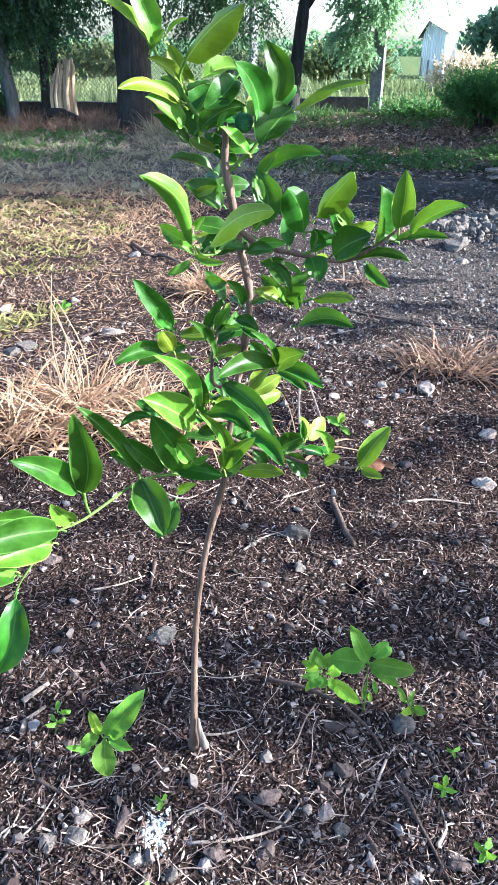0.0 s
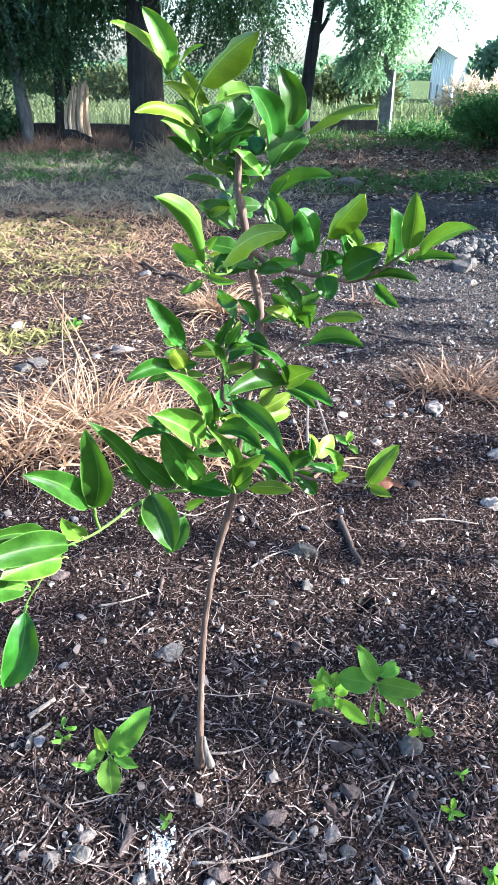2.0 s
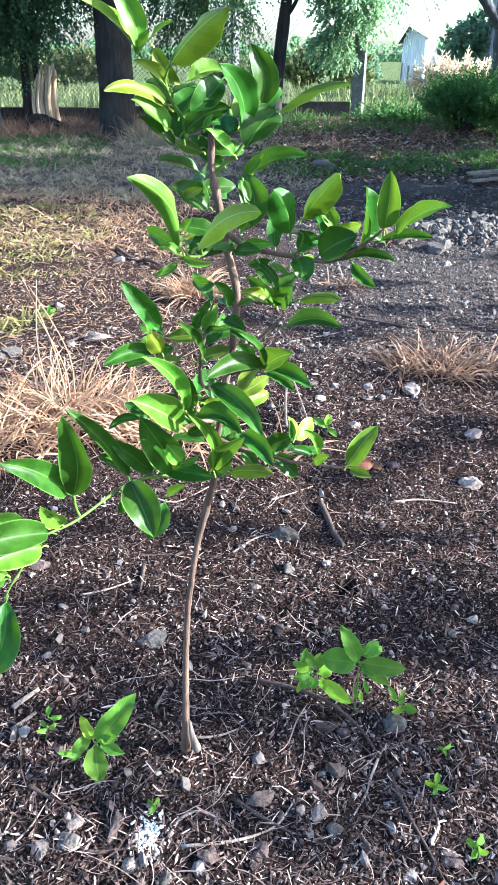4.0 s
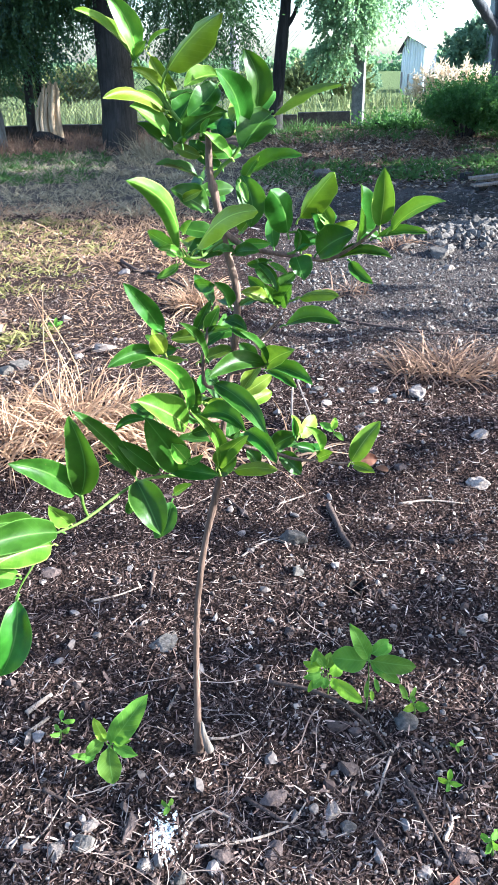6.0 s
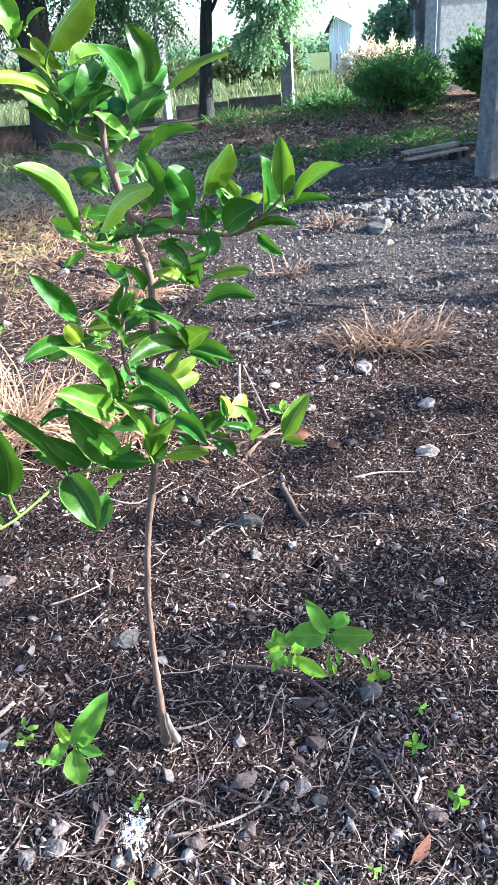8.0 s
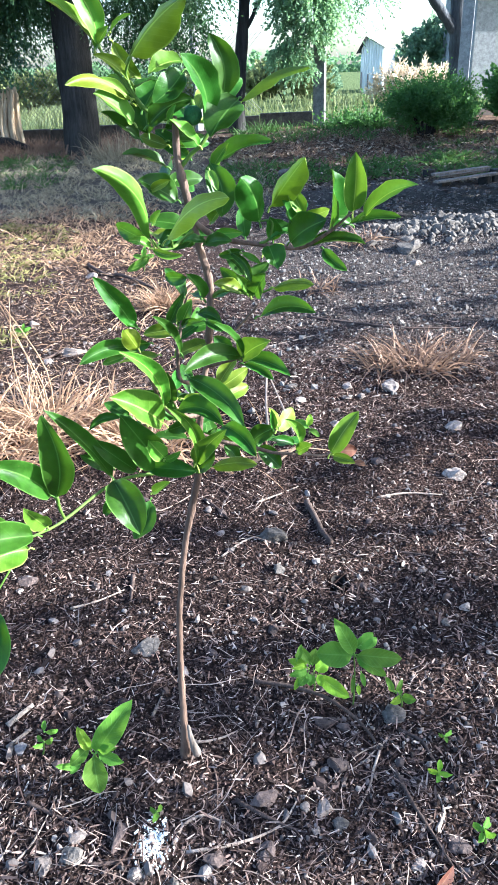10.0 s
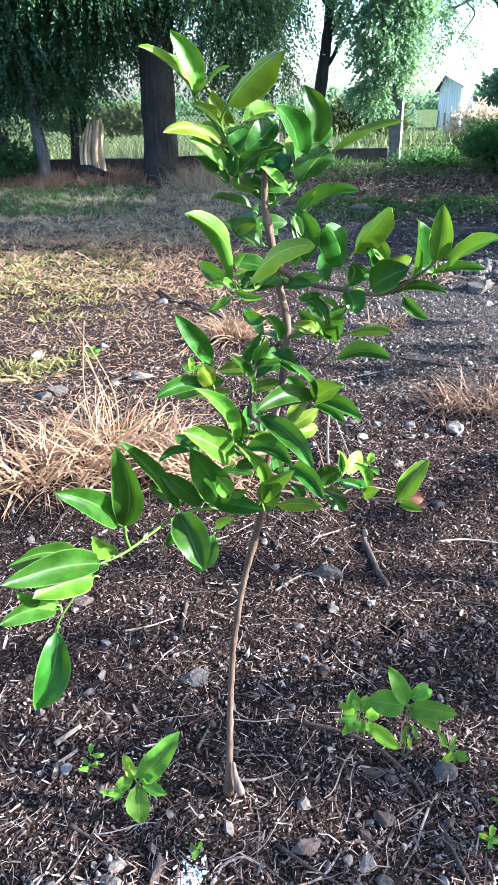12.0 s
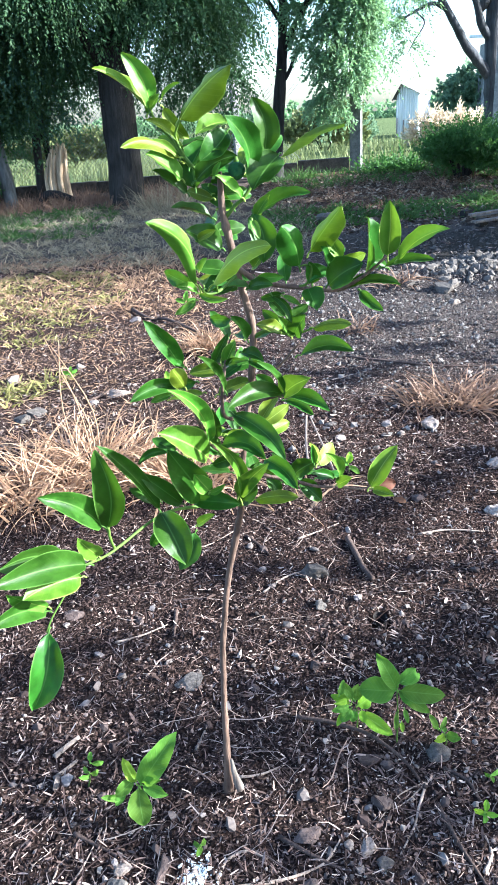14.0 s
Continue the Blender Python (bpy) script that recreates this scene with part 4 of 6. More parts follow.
# ---- dead grass, weeds and litter on the ground ----
WEED_DRY = plain_leafage("dry_yellow_weeds", (0.09, 0.09, 0.03), (0.27, 0.24, 0.09), (0.28, 0.28, 0.07, 1), 0.25)
def tuft_blades(name, spots, mat, seed, label, height, width=0.004, lean=0.6, per=40, spread_r=0.12, arch=0.4, droop=0.3, category="grass"):
    """Grass of many tufts as one sheet of blades. spots: rows of x, y, size."""
    rng = np.random.RandomState(seed)
    spots = np.asarray(spots, dtype=float)
    k = np.repeat(np.arange(len(spots)), per)
    n = len(k)
    a, r = rng.uniform(0, 6.283, n), spread_r * np.sqrt(rng.rand(n)) * spots[k, 2]
    x, y = spots[k, 0] + r * np.cos(a), spots[k, 1] + r * np.sin(a)
    start = np.column_stack([x, y, land(x, y) - 0.004])
    way = np.column_stack([np.cos(a) * lean + rng.normal(0, 0.3, n), np.sin(a) * lean + rng.normal(0, 0.3, n), 0.35 + rng.rand(n)])
    ob = new(name, scatter_strips(name, start, way, height * spots[k, 2] * rng.uniform(0.4, 1.2, n), width * rng.uniform(0.6, 1.4, n), mat, seed + 1, arch, droop, 4))
    return tagged(ob, label, category, kind="stuff")


def spots_in(count, x0, x1, y0, y1, seed, small=0.5, big=1.2):
    rng = np.random.RandomState(seed)
    return np.column_stack([rng.uniform(x0, x1, count), rng.uniform(y0, y1, count), rng.uniform(small, big, count)])


def straw_clump(x, y, size, count, label, seed, mat=STRAW, long=0.36, tall=0):
    """A collapsed clump of dry grass: arching stems lying over one another, a few standing."""
    rng = np.random.RandomState(seed)
    thing = empty("dry_grass_clump", label, "dry grass", "dry grass clumps")
    a, r = rng.uniform(0, 6.283, count), size * rng.rand(count) ** 0.7
    sx, sy = x + r * np.cos(a), y + 0.55 * r * np.sin(a)
    start = np.column_stack([sx, sy, land(sx, sy) + rng.uniform(0, 0.05, count)])
    b = a + rng.normal(0, 0.9, count)
    way = np.column_stack([np.cos(b), np.sin(b), rng.uniform(0.1, 2.2, count)])
    ob = part("straw", scatter_strips("straw", start, way, long * rng.uniform(0.4, 1.1, count), rng.uniform(0.005, 0.0115, count), mat, seed, 0.14, 0.42, 6), mat, thing)
    ob["kind"] = "stuff"
    for i in range(tall):
        px, py = x + rng.uniform(-0.05, 0.05), y + rng.uniform(-0.04, 0.04)
        h = rng.uniform(0.45, 0.62)
        limb("stalk", [on_land(px, py), on_land(px + rng.uniform(-0.05, 0.02), py, h * 0.5), on_land(px + rng.uniform(-0.14, 0.03), py, h)], [0.0035, 0.003, 0.0015], mat, thing, sides=5)
    return thing


straw_clump(-0.72, 2.62, 0.36, 520, "collapsed clump of sunlit orange straw with tall stalks", 101, tall=4)
straw_clump(-0.28, 2.45, 0.24, 280, "collapsed clump of orange straw behind the sapling", 102)
straw_clump(-0.95, 2.35, 0.27, 300, "flattened orange straw on dark soil", 103)
straw_clump(-0.28, 4.25, 0.16, 260, "small tuft of orange straw behind the sapling", 104, long=0.3)
straw_clump(1.0, 3.1, 0.26, 300, "thin clump of brown dry grass on gravel", 105, STRAW_RED, 0.3)
straw_clump(0.72, 4.4, 0.14, 60, "small tuft of reddish dry grass on gravel", 106, STRAW_RED, 0.22)
straw_clump(1.25, 5.6, 0.16, 90, "small tuft of reddish dry grass beside rubble", 107, STRAW_RED, 0.25)
straw_clump(0.12, 2.2, 0.12, 16, "few broken straw stems lying on soil", 108, STRAW, 0.4)
straw_clump(2.35, 4.3, 0.2, 90, "clump of brown dry grass on gravel", 109, STRAW_RED, 0.3)

tuft_blades("sunlit_dry_grass", spots_in(330, -3.6, -0.4, 5.4, 8.0, 111), STRAW, 112, "pale sunlit dry grass on a low mound", 0.13, 0.008, 0.9, per=16)
tuft_blades("short_dry_grass", spots_in(300, -2.8, -0.2, 3.8, 6.6, 113), STRAW, 114, "short trampled dry grass", 0.08, 0.006, 1.2, per=10)
tuft_blades("yellow_green_weeds", spots_in(150, -2.6, -1.15, 4.7, 6.8, 115), WEED_DRY, 116, "yellow-green low weeds among dry grass", 0.07, 0.013, 1.0, per=26)
tuft_blades("grey_dead_grass", spots_in(900, -5.4, 0.9, 7.2, 11.4, 117), STRAW_GREY, 118, "grey matted dead grass in shade", 0.15, 0.008, 0.9, per=20)
tuft_blades("brown_tall_grass", spots_in(260, -5.5, -0.6, 11.4, 12.9, 119), STRAW_RED, 120, "brown dead tall grass along the wall", 0.34, 0.009, 0.5, per=20)
tuft_blades("straw_by_trunk", spots_in(22, -1.6, -0.7, 10.6, 11.6, 121), STRAW_GREY, 122, "pale dead grass at the tree's foot", 0.5, 0.007, 0.3, per=24)
tuft_blades("green_weeds_west", spots_in(150, -4.8, -1.9, 9.3, 11.6, 123), GRASS_GREEN, 124, "bluish green low weeds in shade", 0.16, 0.014, 0.9, per=30)
tuft_blades("green_weeds_east", spots_in(170, 0.4, 3.8, 8.6, 10.0, 125), GRASS_GREEN, 126, "low green weeds across the bank", 0.17, 0.018, 0.9, per=26)
tuft_blades("bank_weeds", spots_in(90, 0.5, 4.6, 11.6, 13.4, 127), GRASS_GREEN, 128, "dark green weeds along the wall", 0.26, 0.014, 0.6, per=26)
tuft_blades("east_grass", spots_in(60, 3.2, 5.2, 8.8, 11.0, 129), GRASS_GREEN, 130, "short green grass at the plot's edge", 0.16, 0.010, 0.6, per=26)
tuft_blades("brown_grass_east", spots_in(110, 0.6, 4.6, 9.6, 12.2, 131), STRAW_RED, 132, "brown dead grass on the bank", 0.22, 0.008, 0.7, per=20)
tuft_blades("low_green_weeds", spots_in(16, -1.62, -1.12, 3.6, 3.95, 133), WEED_DRY, 134, "low bright green weeds among stones", 0.12, 0.012, 1.0, per=22)


def dead_leaf_bed():
    rng = np.random.RandomState(141)
    n = 14000
    x, y = rng.uniform(0.2, 5.0, n), rng.uniform(8.2, 12.8, n)
    start = np.column_stack([x, y, land(x, y) + rng.uniform(0.0, 0.03, n)])
    a = rng.uniform(0, 6.283, n)
    way = np.column_stack([np.cos(a), np.sin(a), rng.normal(0, 0.35, n)])
    ob = new("dead_leaves", scatter_strips("dead_leaves", start, way, rng.uniform(0.025, 0.075, n), rng.uniform(0.014, 0.034, n), DEAD_LEAVES, 142, 0.25, 0, 2, True))
    tagged(ob, "brown fallen leaves covering the bank", "leaves", kind="stuff")


dead_leaf_bed()


def chips_and_pebbles():
    rng = np.random.RandomState(151)

    def cone(n, y0, y1, power, margin=0.25):
        y = y0 + (y1 - y0) * rng.rand(n) ** power
        x = rng.uniform(-1, 1, n) * (0.44 * y + margin)
        loose = rng.rand(n) < 0.16
        x, y = np.where(loose, rng.normal(0, 1.7, n), x), np.where(loose, y0 - 2.2 + (y1 - y0 + 2.2) * rng.rand(n), y)
        x = np.where(np.hypot(x - 0.322, y - 1.545) < 0.032, x + 0.09, x)
        return np.column_stack([x, y])

    # woody chips and fibres
    n = 100000
    xy = cone(n, 0.5, 4.6, 1.35)
    start = np.column_stack([xy, land(xy[:, 0], xy[:, 1]) + rng.uniform(-0.001, 0.006, n)])
    a = rng.uniform(0, 6.283, n)
    way = np.column_stack([np.cos(a), np.sin(a), rng.normal(0, 0.35, n)])
    ob = new("wood_chips", scatter_strips("wood_chips", start, way, 0.005 + 0.026 * rng.rand(n) ** 2.2, 0.0012 + 0.0042 * rng.rand(n) ** 2.4, CHIPS, 152, 0.12, 0, 2, True, 0.02))
    tagged(ob, "dark wood chips and plant scraps on soil", "mulch", kind="stuff")
    # crumbs of soil and bark
    n = 27000
    xy = cone(n, 0.5, 4.8, 1.5)
    ob = new("soil_crumbs", scatter_stones("soil_crumbs", xy, 0.0014 + 0.0062 * rng.rand(n) ** 3, CRUMBS, 158, 0.2, OCT_V, OCT_F))
    tagged(ob, "dark crumbs of soil and bark", "soil", kind="stuff")
    # thin pale fibres
    n = 5200
    xy = cone(n, 0.5, 4.6, 1.4)
    start = np.column_stack([xy, land(xy[:, 0], xy[:, 1]) + rng.uniform(0.001, 0.008, n)])
    a = rng.uniform(0, 6.283, n)
    way = np.column_stack([np.cos(a), np.sin(a), rng.normal(0, 0.15, n)])
    ob = new("plant_fibres", scatter_strips("plant_fibres", start, way, 0.02 + 0.09 * rng.rand(n) ** 2.2, 0.001 + 0.0016 * rng.rand(n), FIBRES, 153, 0.25, 0, 7, True, 0.06))
    tagged(ob, "thin pale root fibres and straw bits", "fibres", kind="stuff")
    # scraps on the open ground farther off
    n = 60000
    xy = cone(n, 2.4, 8.0, 1.1, 0.5)
    xy = xy[rng.rand(n) < 1 - 0.6 * smoothstep(-0.2, 1.0, xy[:, 0]) * smoothstep(2.8, 4.0, xy[:, 1])]
    n = len(xy)
    start = np.column_stack([xy, land(xy[:, 0], xy[:, 1]) + rng.uniform(-0.002, 0.010, n)])
    a = rng.uniform(0, 6.283, n)
    way = np.column_stack([np.cos(a), np.sin(a), rng.normal(0, 0.35, n)])
    ob = new("scraps", scatter_strips("scraps", start, way, 0.008 + 0.034 * rng.rand(n) ** 2.4, 0.0025 + 0.0075 * rng.rand(n) ** 1.6, CHIPS, 159, 0.18, 0, 2, True))
    tagged(ob, "bark scraps and plant debris on open ground", "mulch", kind="stuff")
    n = 7000
    y = 2.9 + 5.0 * rng.rand(n)
    xy = np.column_stack([-0.1 - (0.44 * y + 0.2) * rng.rand(n) ** 0.8, y])
    start = np.column_stack([xy, land(xy[:, 0], xy[:, 1]) + rng.uniform(0.001, 0.012, n)])
    a = rng.uniform(0, 6.283, n)
    way = np.column_stack([np.cos(a), np.sin(a), rng.normal(0, 0.25, n)])
    ob = new("straw_bits", scatter_strips("straw_bits", start, way, 0.02 + 0.11 * rng.rand(n) ** 2, 0.002 + 0.004 * rng.rand(n), STRAW, 160, 0.3, 0, 3, True))
    tagged(ob, "short bits of pale straw on dry soil", "straw", kind="stuff")
    # longer thin twigs and rootlets
    n = 420
    xy = cone(n, 0.5, 3.6, 1.2)
    start = np.column_stack([xy, land(xy[:, 0], xy[:, 1]) + rng.uniform(0.003, 0.012, n)])
    a = rng.uniform(0, 6.283, n)
    way = np.column_stack([np.cos(a), np.sin(a), rng.normal(0, 0.06, n)])
    ob = new("rootlets", scatter_strips("rootlets", start, way, rng.uniform(0.05, 0.20, n), rng.uniform(0.0018, 0.0036, n), FIBRES, 161, 0.22, 0, 8, True, 0.07))
    tagged(ob, "thin dry rootlets and twigs lying on soil", "rootlets", kind="stuff")
    # clods
    n = 420
    xy = cone(n, 0.55, 3.2, 1.3)
    ob = new("clods", scatter_stones("clods", xy, 0.006 + 0.012 * rng.rand(n) ** 2, CLODS, 162, 0.35))
    tagged(ob, "dull brown clods and small stones half sunk in soil", "clods", kind="stuff")
    # pebbles near the sapling, thinning out to the left
    n = 22000
    xy = cone(n, 0.5, 4.2, 1.4)
    xy = xy[rng.rand(n) < 0.10 + 0.90 * smoothstep(-0.2, 0.6, xy[:, 0])]
    ob = new("pebbles", scatter_stones("pebbles", xy, 0.0014 + 0.0068 * rng.rand(len(xy)) ** 4.5, PEBBLES, 154))
    tagged(ob, "small grey and white pebbles in soil", "pebbles", kind="stuff")
    # gravel on the open ground
    n = 34000
    y = 2.6 + 5.0 * rng.rand(n) ** 1.3
    x = -0.5 + (0.55 * y + 1.1) * rng.rand(n)
    xy = np.column_stack([x, y])
    keep = rng.rand(n) < smoothstep(-0.5, 0.8, x) * smoothstep(2.5, 4.2, y) * (1 - 0.9 * smoothstep(6.3, 6.9, y))
    xy = xy[keep]
    ob = new("gravel", scatter_stones("gravel", xy, 0.0035 + 0.014 * rng.rand(len(xy)) ** 3.5, RUBBLE, 155, 0.3, OCT_V, OCT_F))
    tagged(ob, "loose grey gravel on open ground", "gravel", kind="stuff")
    n = 5000
    y = 2.8 + 4.0 * rng.rand(n)
    xy = np.column_stack([-(0.42 * y + 0.2) * rng.rand(n), y])
    ob = new("stones_west", scatter_stones("stones_west", xy, 0.003 + 0.014 * rng.rand(n) ** 6, PEBBLES, 156, 0.3, OCT_V, OCT_F))
    tagged(ob, "pale stones and crumbs on dry soil", "stones", kind="stuff")
    # flat debris on the dark strip
    n = 2600
    x, y = rng.uniform(0.2, 4.6, n), rng.uniform(6.3, 8.7, n)
    start = np.column_stack([x, y, land(x, y) + rng.uniform(-0.002, 0.012, n)])
    a = rng.uniform(0, 6.283, n)
    way = np.column_stack([np.cos(a), np.sin(a), rng.normal(0, 0.15, n)])
    ob = new("strip_debris", scatter_strips("strip_debris", start, way, 0.02 + 0.10 * rng.rand(n) ** 2, 0.008 + 0.022 * rng.rand(n) ** 2, CLODS, 163, 0.15, 0, 2, True))
    tagged(ob, "dark bark and leaf debris on trodden soil", "debris", kind="stuff")
    n = 3400
    y = 6.2 + 2.6 * rng.rand(n)
    xy = np.column_stack([0.3 + 4.4 * rng.rand(n) ** 0.7, y])
    ob = new("strip_stones", scatter_stones("strip_stones", xy, 0.004 + 0.035 * rng.rand(n) ** 5, STONE_GREY, 164, 0.35, OCT_V, OCT_F))
    tagged(ob, "small dull stones on trodden soil", "stones", kind="stuff")
    # the heap of broken stone
    n = 2200
    xy = np.column_stack([rng.normal(2.3, 0.50, n), rng.normal(5.85, 0.26, n)])
    ob = new("rubble_heap", scatter_stones("rubble_heap", xy, 0.008 + 0.040 * rng.rand(n) ** 4, STONE_GREY, 157, 0.48))
    tagged(ob, "low heap of broken grey stone", "rubble", kind="stuff")


chips_and_pebbles()


def stone(x, y, size, mat, label, seed, flat=0.65, name="stone", sink=0.42, long=1.0, turn=0.0):
    """A single stone with chipped faces."""
    rng = random.Random(seed)
    bm = bmesh.new()
    bmesh.ops.create_icosphere(bm, subdivisions=3, radius=1.0)
    cuts = []
    for _ in range(13):
        d = Vector((rng.gauss(0, 1), rng.gauss(0, 1), rng.gauss(0, 1))).normalized()
        cuts.append((d, rng.uniform(0.45, 0.8)))
    for v in bm.verts:
        for d, k in cuts:
            over = v.co.dot(d) - k
            if over > 0:
                v.co -= d * over * 0.97
        v.co *= 1.1 + 0.22 * noise.noise(v.co * 2.6 + Vector((seed, 0, 0))) + 0.08 * noise.noise(v.co * 8 + Vector((0, seed, 0)))
    r = size / 2
    m = Matrix.Translation(on_land(x, y, r * flat * (1 - 2 * sink) * 0.8)) @ Matrix.Rotation(radians(turn), 4, "Z") @ Matrix.Diagonal((r * long, r, r * flat, 1))
    bmesh.ops.transform(bm, matrix=m, verts=bm.verts)
    ob = part(name, bm, mat, None, smooth=False)
    return tagged(ob, label, "stone", "loose stones")


def stick(points, radius, mat, label, name="twig", taper=0.5, forks=()):
    """A stick or root lying on the ground. points: x, y and the height over the soil."""
    thing = empty(name, label, "stick")
    n = len(points)
    limb("stem", [on_land(x, y, h + radius * 0.6) for x, y, h in points], [radius * (1 - (1 - taper) * i / (n - 1)) for i in range(n)], mat, thing, sides=4 if name == "wood_splinter" else 7)
    for f in forks:
        limb("side_shoot", [on_land(x, y, h + radius * 0.4) for x, y, h in f], [radius * 0.6 - radius * 0.35 * i / (len(f) - 1) for i in range(len(f))], mat, thing, sides=6)
    return thing


# ---- the sapling ----
sapling = empty("citrus_sapling", "young citrus sapling with glossy green leaves in bare soil", "sapling")


def leaf(base, tip, width, spin, fold, mat, curve=0.0, bend=0.10):
    return part("leaf", leaf_mesh("leaf", base, tip, width, spin, fold, mat, bend, petiole=0.1, wave=0.05, curve=curve), mat, sapling)


def fruit(at, r):
    bm = bmesh.new()
    bmesh.ops.create_uvsphere(bm, u_segments=20, v_segments=14, radius=r)
    for v in bm.verts:
        v.co.z *= 1.08 if v.co.z < 0 else 1.0
    bmesh.ops.translate(bm, verts=bm.verts, vec=at)
    ob = part("fruit", bm, FRUIT, sapling, "small round dark green fruit", True)
    limb("calyx", [Vector(at) + Vector((0, 0, r * 0.9)), Vector(at) + Vector((0, 0, r * 1.5))], [0.004, 0.002], STEM_GREEN, ob)


limb("stem", [(-0.122, 1.000, -0.009), (-0.117, 1.000, 0.082), (-0.113, 0.999, 0.167), (-0.110, 0.998, 0.248), (-0.105, 0.997, 0.325), (-0.100, 0.995, 0.400), (-0.091, 0.993, 0.470), (-0.083, 0.990, 0.526), (-0.076, 0.988, 0.566), (-0.067, 0.985, 0.611), (-0.056, 0.982, 0.655), (-0.049, 0.978, 0.687), (-0.043, 0.974, 0.712), (-0.037, 0.970, 0.739), (-0.033, 0.966, 0.789), (-0.027, 0.963, 0.843), (-0.017, 0.960, 0.905), (-0.007, 0.960, 0.953), (-0.004, 0.957, 0.982), (0.000, 0.955, 1.015), (0.002, 0.955, 1.042), (0.001, 0.953, 1.065), (-0.003, 0.950, 1.088), (-0.008, 0.950, 1.109), (-0.012, 0.947, 1.131), (-0.018, 0.945, 1.161), (-0.022, 0.943, 1.189), (-0.026, 0.942, 1.209), (-0.028, 0.940, 1.221), (-0.029, 0.940, 1.241), (-0.029, 0.940, 1.262), (-0.029, 0.940, 1.281)], [0.0125, 0.0084, 0.0073, 0.0065, 0.0064, 0.0062, 0.0060, 0.0060, 0.0062, 0.0060, 0.0071, 0.0064, 0.0062, 0.0058, 0.0053, 0.0052, 0.0052, 0.0053, 0.0062, 0.0052, 0.0052, 0.0062, 0.0053, 0.0055, 0.0052, 0.0053, 0.0055, 0.0064, 0.0052, 0.0050, 0.0045, 0.0034], BARK_SAPLING, sapling)
limb("root_collar", [(-0.107, 0.990, 0.102), (-0.103, 0.985, 0.064), (-0.094, 0.985, 0.018)], [0.0030, 0.0060, 0.0100], GREY_WOOD, sapling, "pale split bark")
limb("branch", [(-0.029, 0.940, 1.275), (-0.058, 0.938, 1.285), (-0.077, 0.935, 1.306), (-0.090, 0.932, 1.327), (-0.106, 0.930, 1.349), (-0.114, 0.928, 1.365)], [0.0030, 0.0028, 0.0026, 0.0022, 0.0020, 0.0010], STEM_GREEN, sapling, "slender green shoot")
limb("branch", [(-0.074, 0.935, 1.303), (-0.083, 0.930, 1.327), (-0.080, 0.925, 1.339), (-0.074, 0.920, 1.349)], [0.0020, 0.0018, 0.0016, 0.0014], STEM_GREEN, sapling, "slender green shoot")
limb("branch", [(-0.028, 0.940, 1.217), (-0.011, 0.937, 1.235), (0.003, 0.935, 1.246), (0.018, 0.935, 1.265), (0.035, 0.935, 1.283), (0.052, 0.935, 1.293)], [0.0030, 0.0028, 0.0026, 0.0022, 0.0020, 0.0014], STEM_GREEN, sapling, "slender green shoot")
limb("branch", [(-0.016, 0.945, 1.151), (0.009, 0.940, 1.131), (0.035, 0.935, 1.123), (0.066, 0.930, 1.118), (0.098, 0.925, 1.113), (0.130, 0.920, 1.111), (0.155, 0.910, 1.125), (0.176, 0.900, 1.142), (0.194, 0.890, 1.161)], [0.0045, 0.0042, 0.0040, 0.0036, 0.0034, 0.0030, 0.0026, 0.0022, 0.0014], BARK_SAPLING, sapling)
limb("branch", [(0.074, 0.928, 1.118), (0.086, 0.925, 1.124), (0.092, 0.922, 1.148), (0.075, 0.920, 1.149)], [0.0024, 0.0020, 0.0018, 0.0012], STEM_GREEN, sapling)
limb("branch", [(0.002, 0.955, 1.039), (0.022, 0.950, 1.050), (0.045, 0.945, 1.046), (0.065, 0.940, 1.044), (0.091, 0.935, 1.052)], [0.0034, 0.0030, 0.0026, 0.0022, 0.0012], STEM_GREEN, sapling)
limb("branch", [(-0.001, 0.955, 1.009), (0.027, 0.950, 0.987), (0.046, 0.945, 1.001), (0.072, 0.940, 1.031)], [0.0030, 0.0026, 0.0022, 0.0012], BARK_SAPLING, sapling)
limb("branch", [(-0.015, 0.946, 1.137), (-0.032, 0.930, 1.128), (-0.045, 0.915, 1.122), (-0.061, 0.905, 1.123), (-0.069, 0.895, 1.138)], [0.0030, 0.0026, 0.0022, 0.0020, 0.0012], STEM_GREEN, sapling)
limb("branch", [(-0.045, 0.915, 1.122), (-0.045, 0.900, 1.135), (-0.049, 0.890, 1.143)], [0.0020, 0.0018, 0.0014], STEM_GREEN, sapling)
limb("branch", [(-0.016, 0.960, 0.907), (-0.050, 0.940, 0.916), (-0.053, 0.935, 0.956), (-0.046, 0.930, 0.995), (-0.039, 0.930, 1.030), (-0.030, 0.930, 1.052)], [0.0034, 0.0030, 0.0026, 0.0024, 0.0020, 0.0010], BARK_SAPLING, sapling)
limb("branch", [(-0.013, 0.960, 0.929), (0.019, 0.945, 0.942), (0.044, 0.935, 0.951)], [0.0034, 0.0030, 0.0016], BARK_SAPLING, sapling)
limb("branch", [(-0.027, 0.963, 0.848), (-0.055, 0.945, 0.854), (-0.079, 0.930, 0.878), (-0.097, 0.920, 0.937), (-0.107, 0.920, 0.976), (-0.110, 0.920, 1.012)], [0.0040, 0.0036, 0.0030, 0.0024, 0.0020, 0.0010], BARK_SAPLING, sapling)
limb("branch", [(-0.031, 0.965, 0.811), (0.007, 0.950, 0.802), (0.053, 0.945, 0.791), (0.092, 0.945, 0.777), (0.129, 0.948, 0.771), (0.167, 0.950, 0.763), (0.183, 0.950, 0.769)], [0.0040, 0.0036, 0.0030, 0.0026, 0.0024, 0.0020, 0.0010], BARK_SAPLING, sapling)
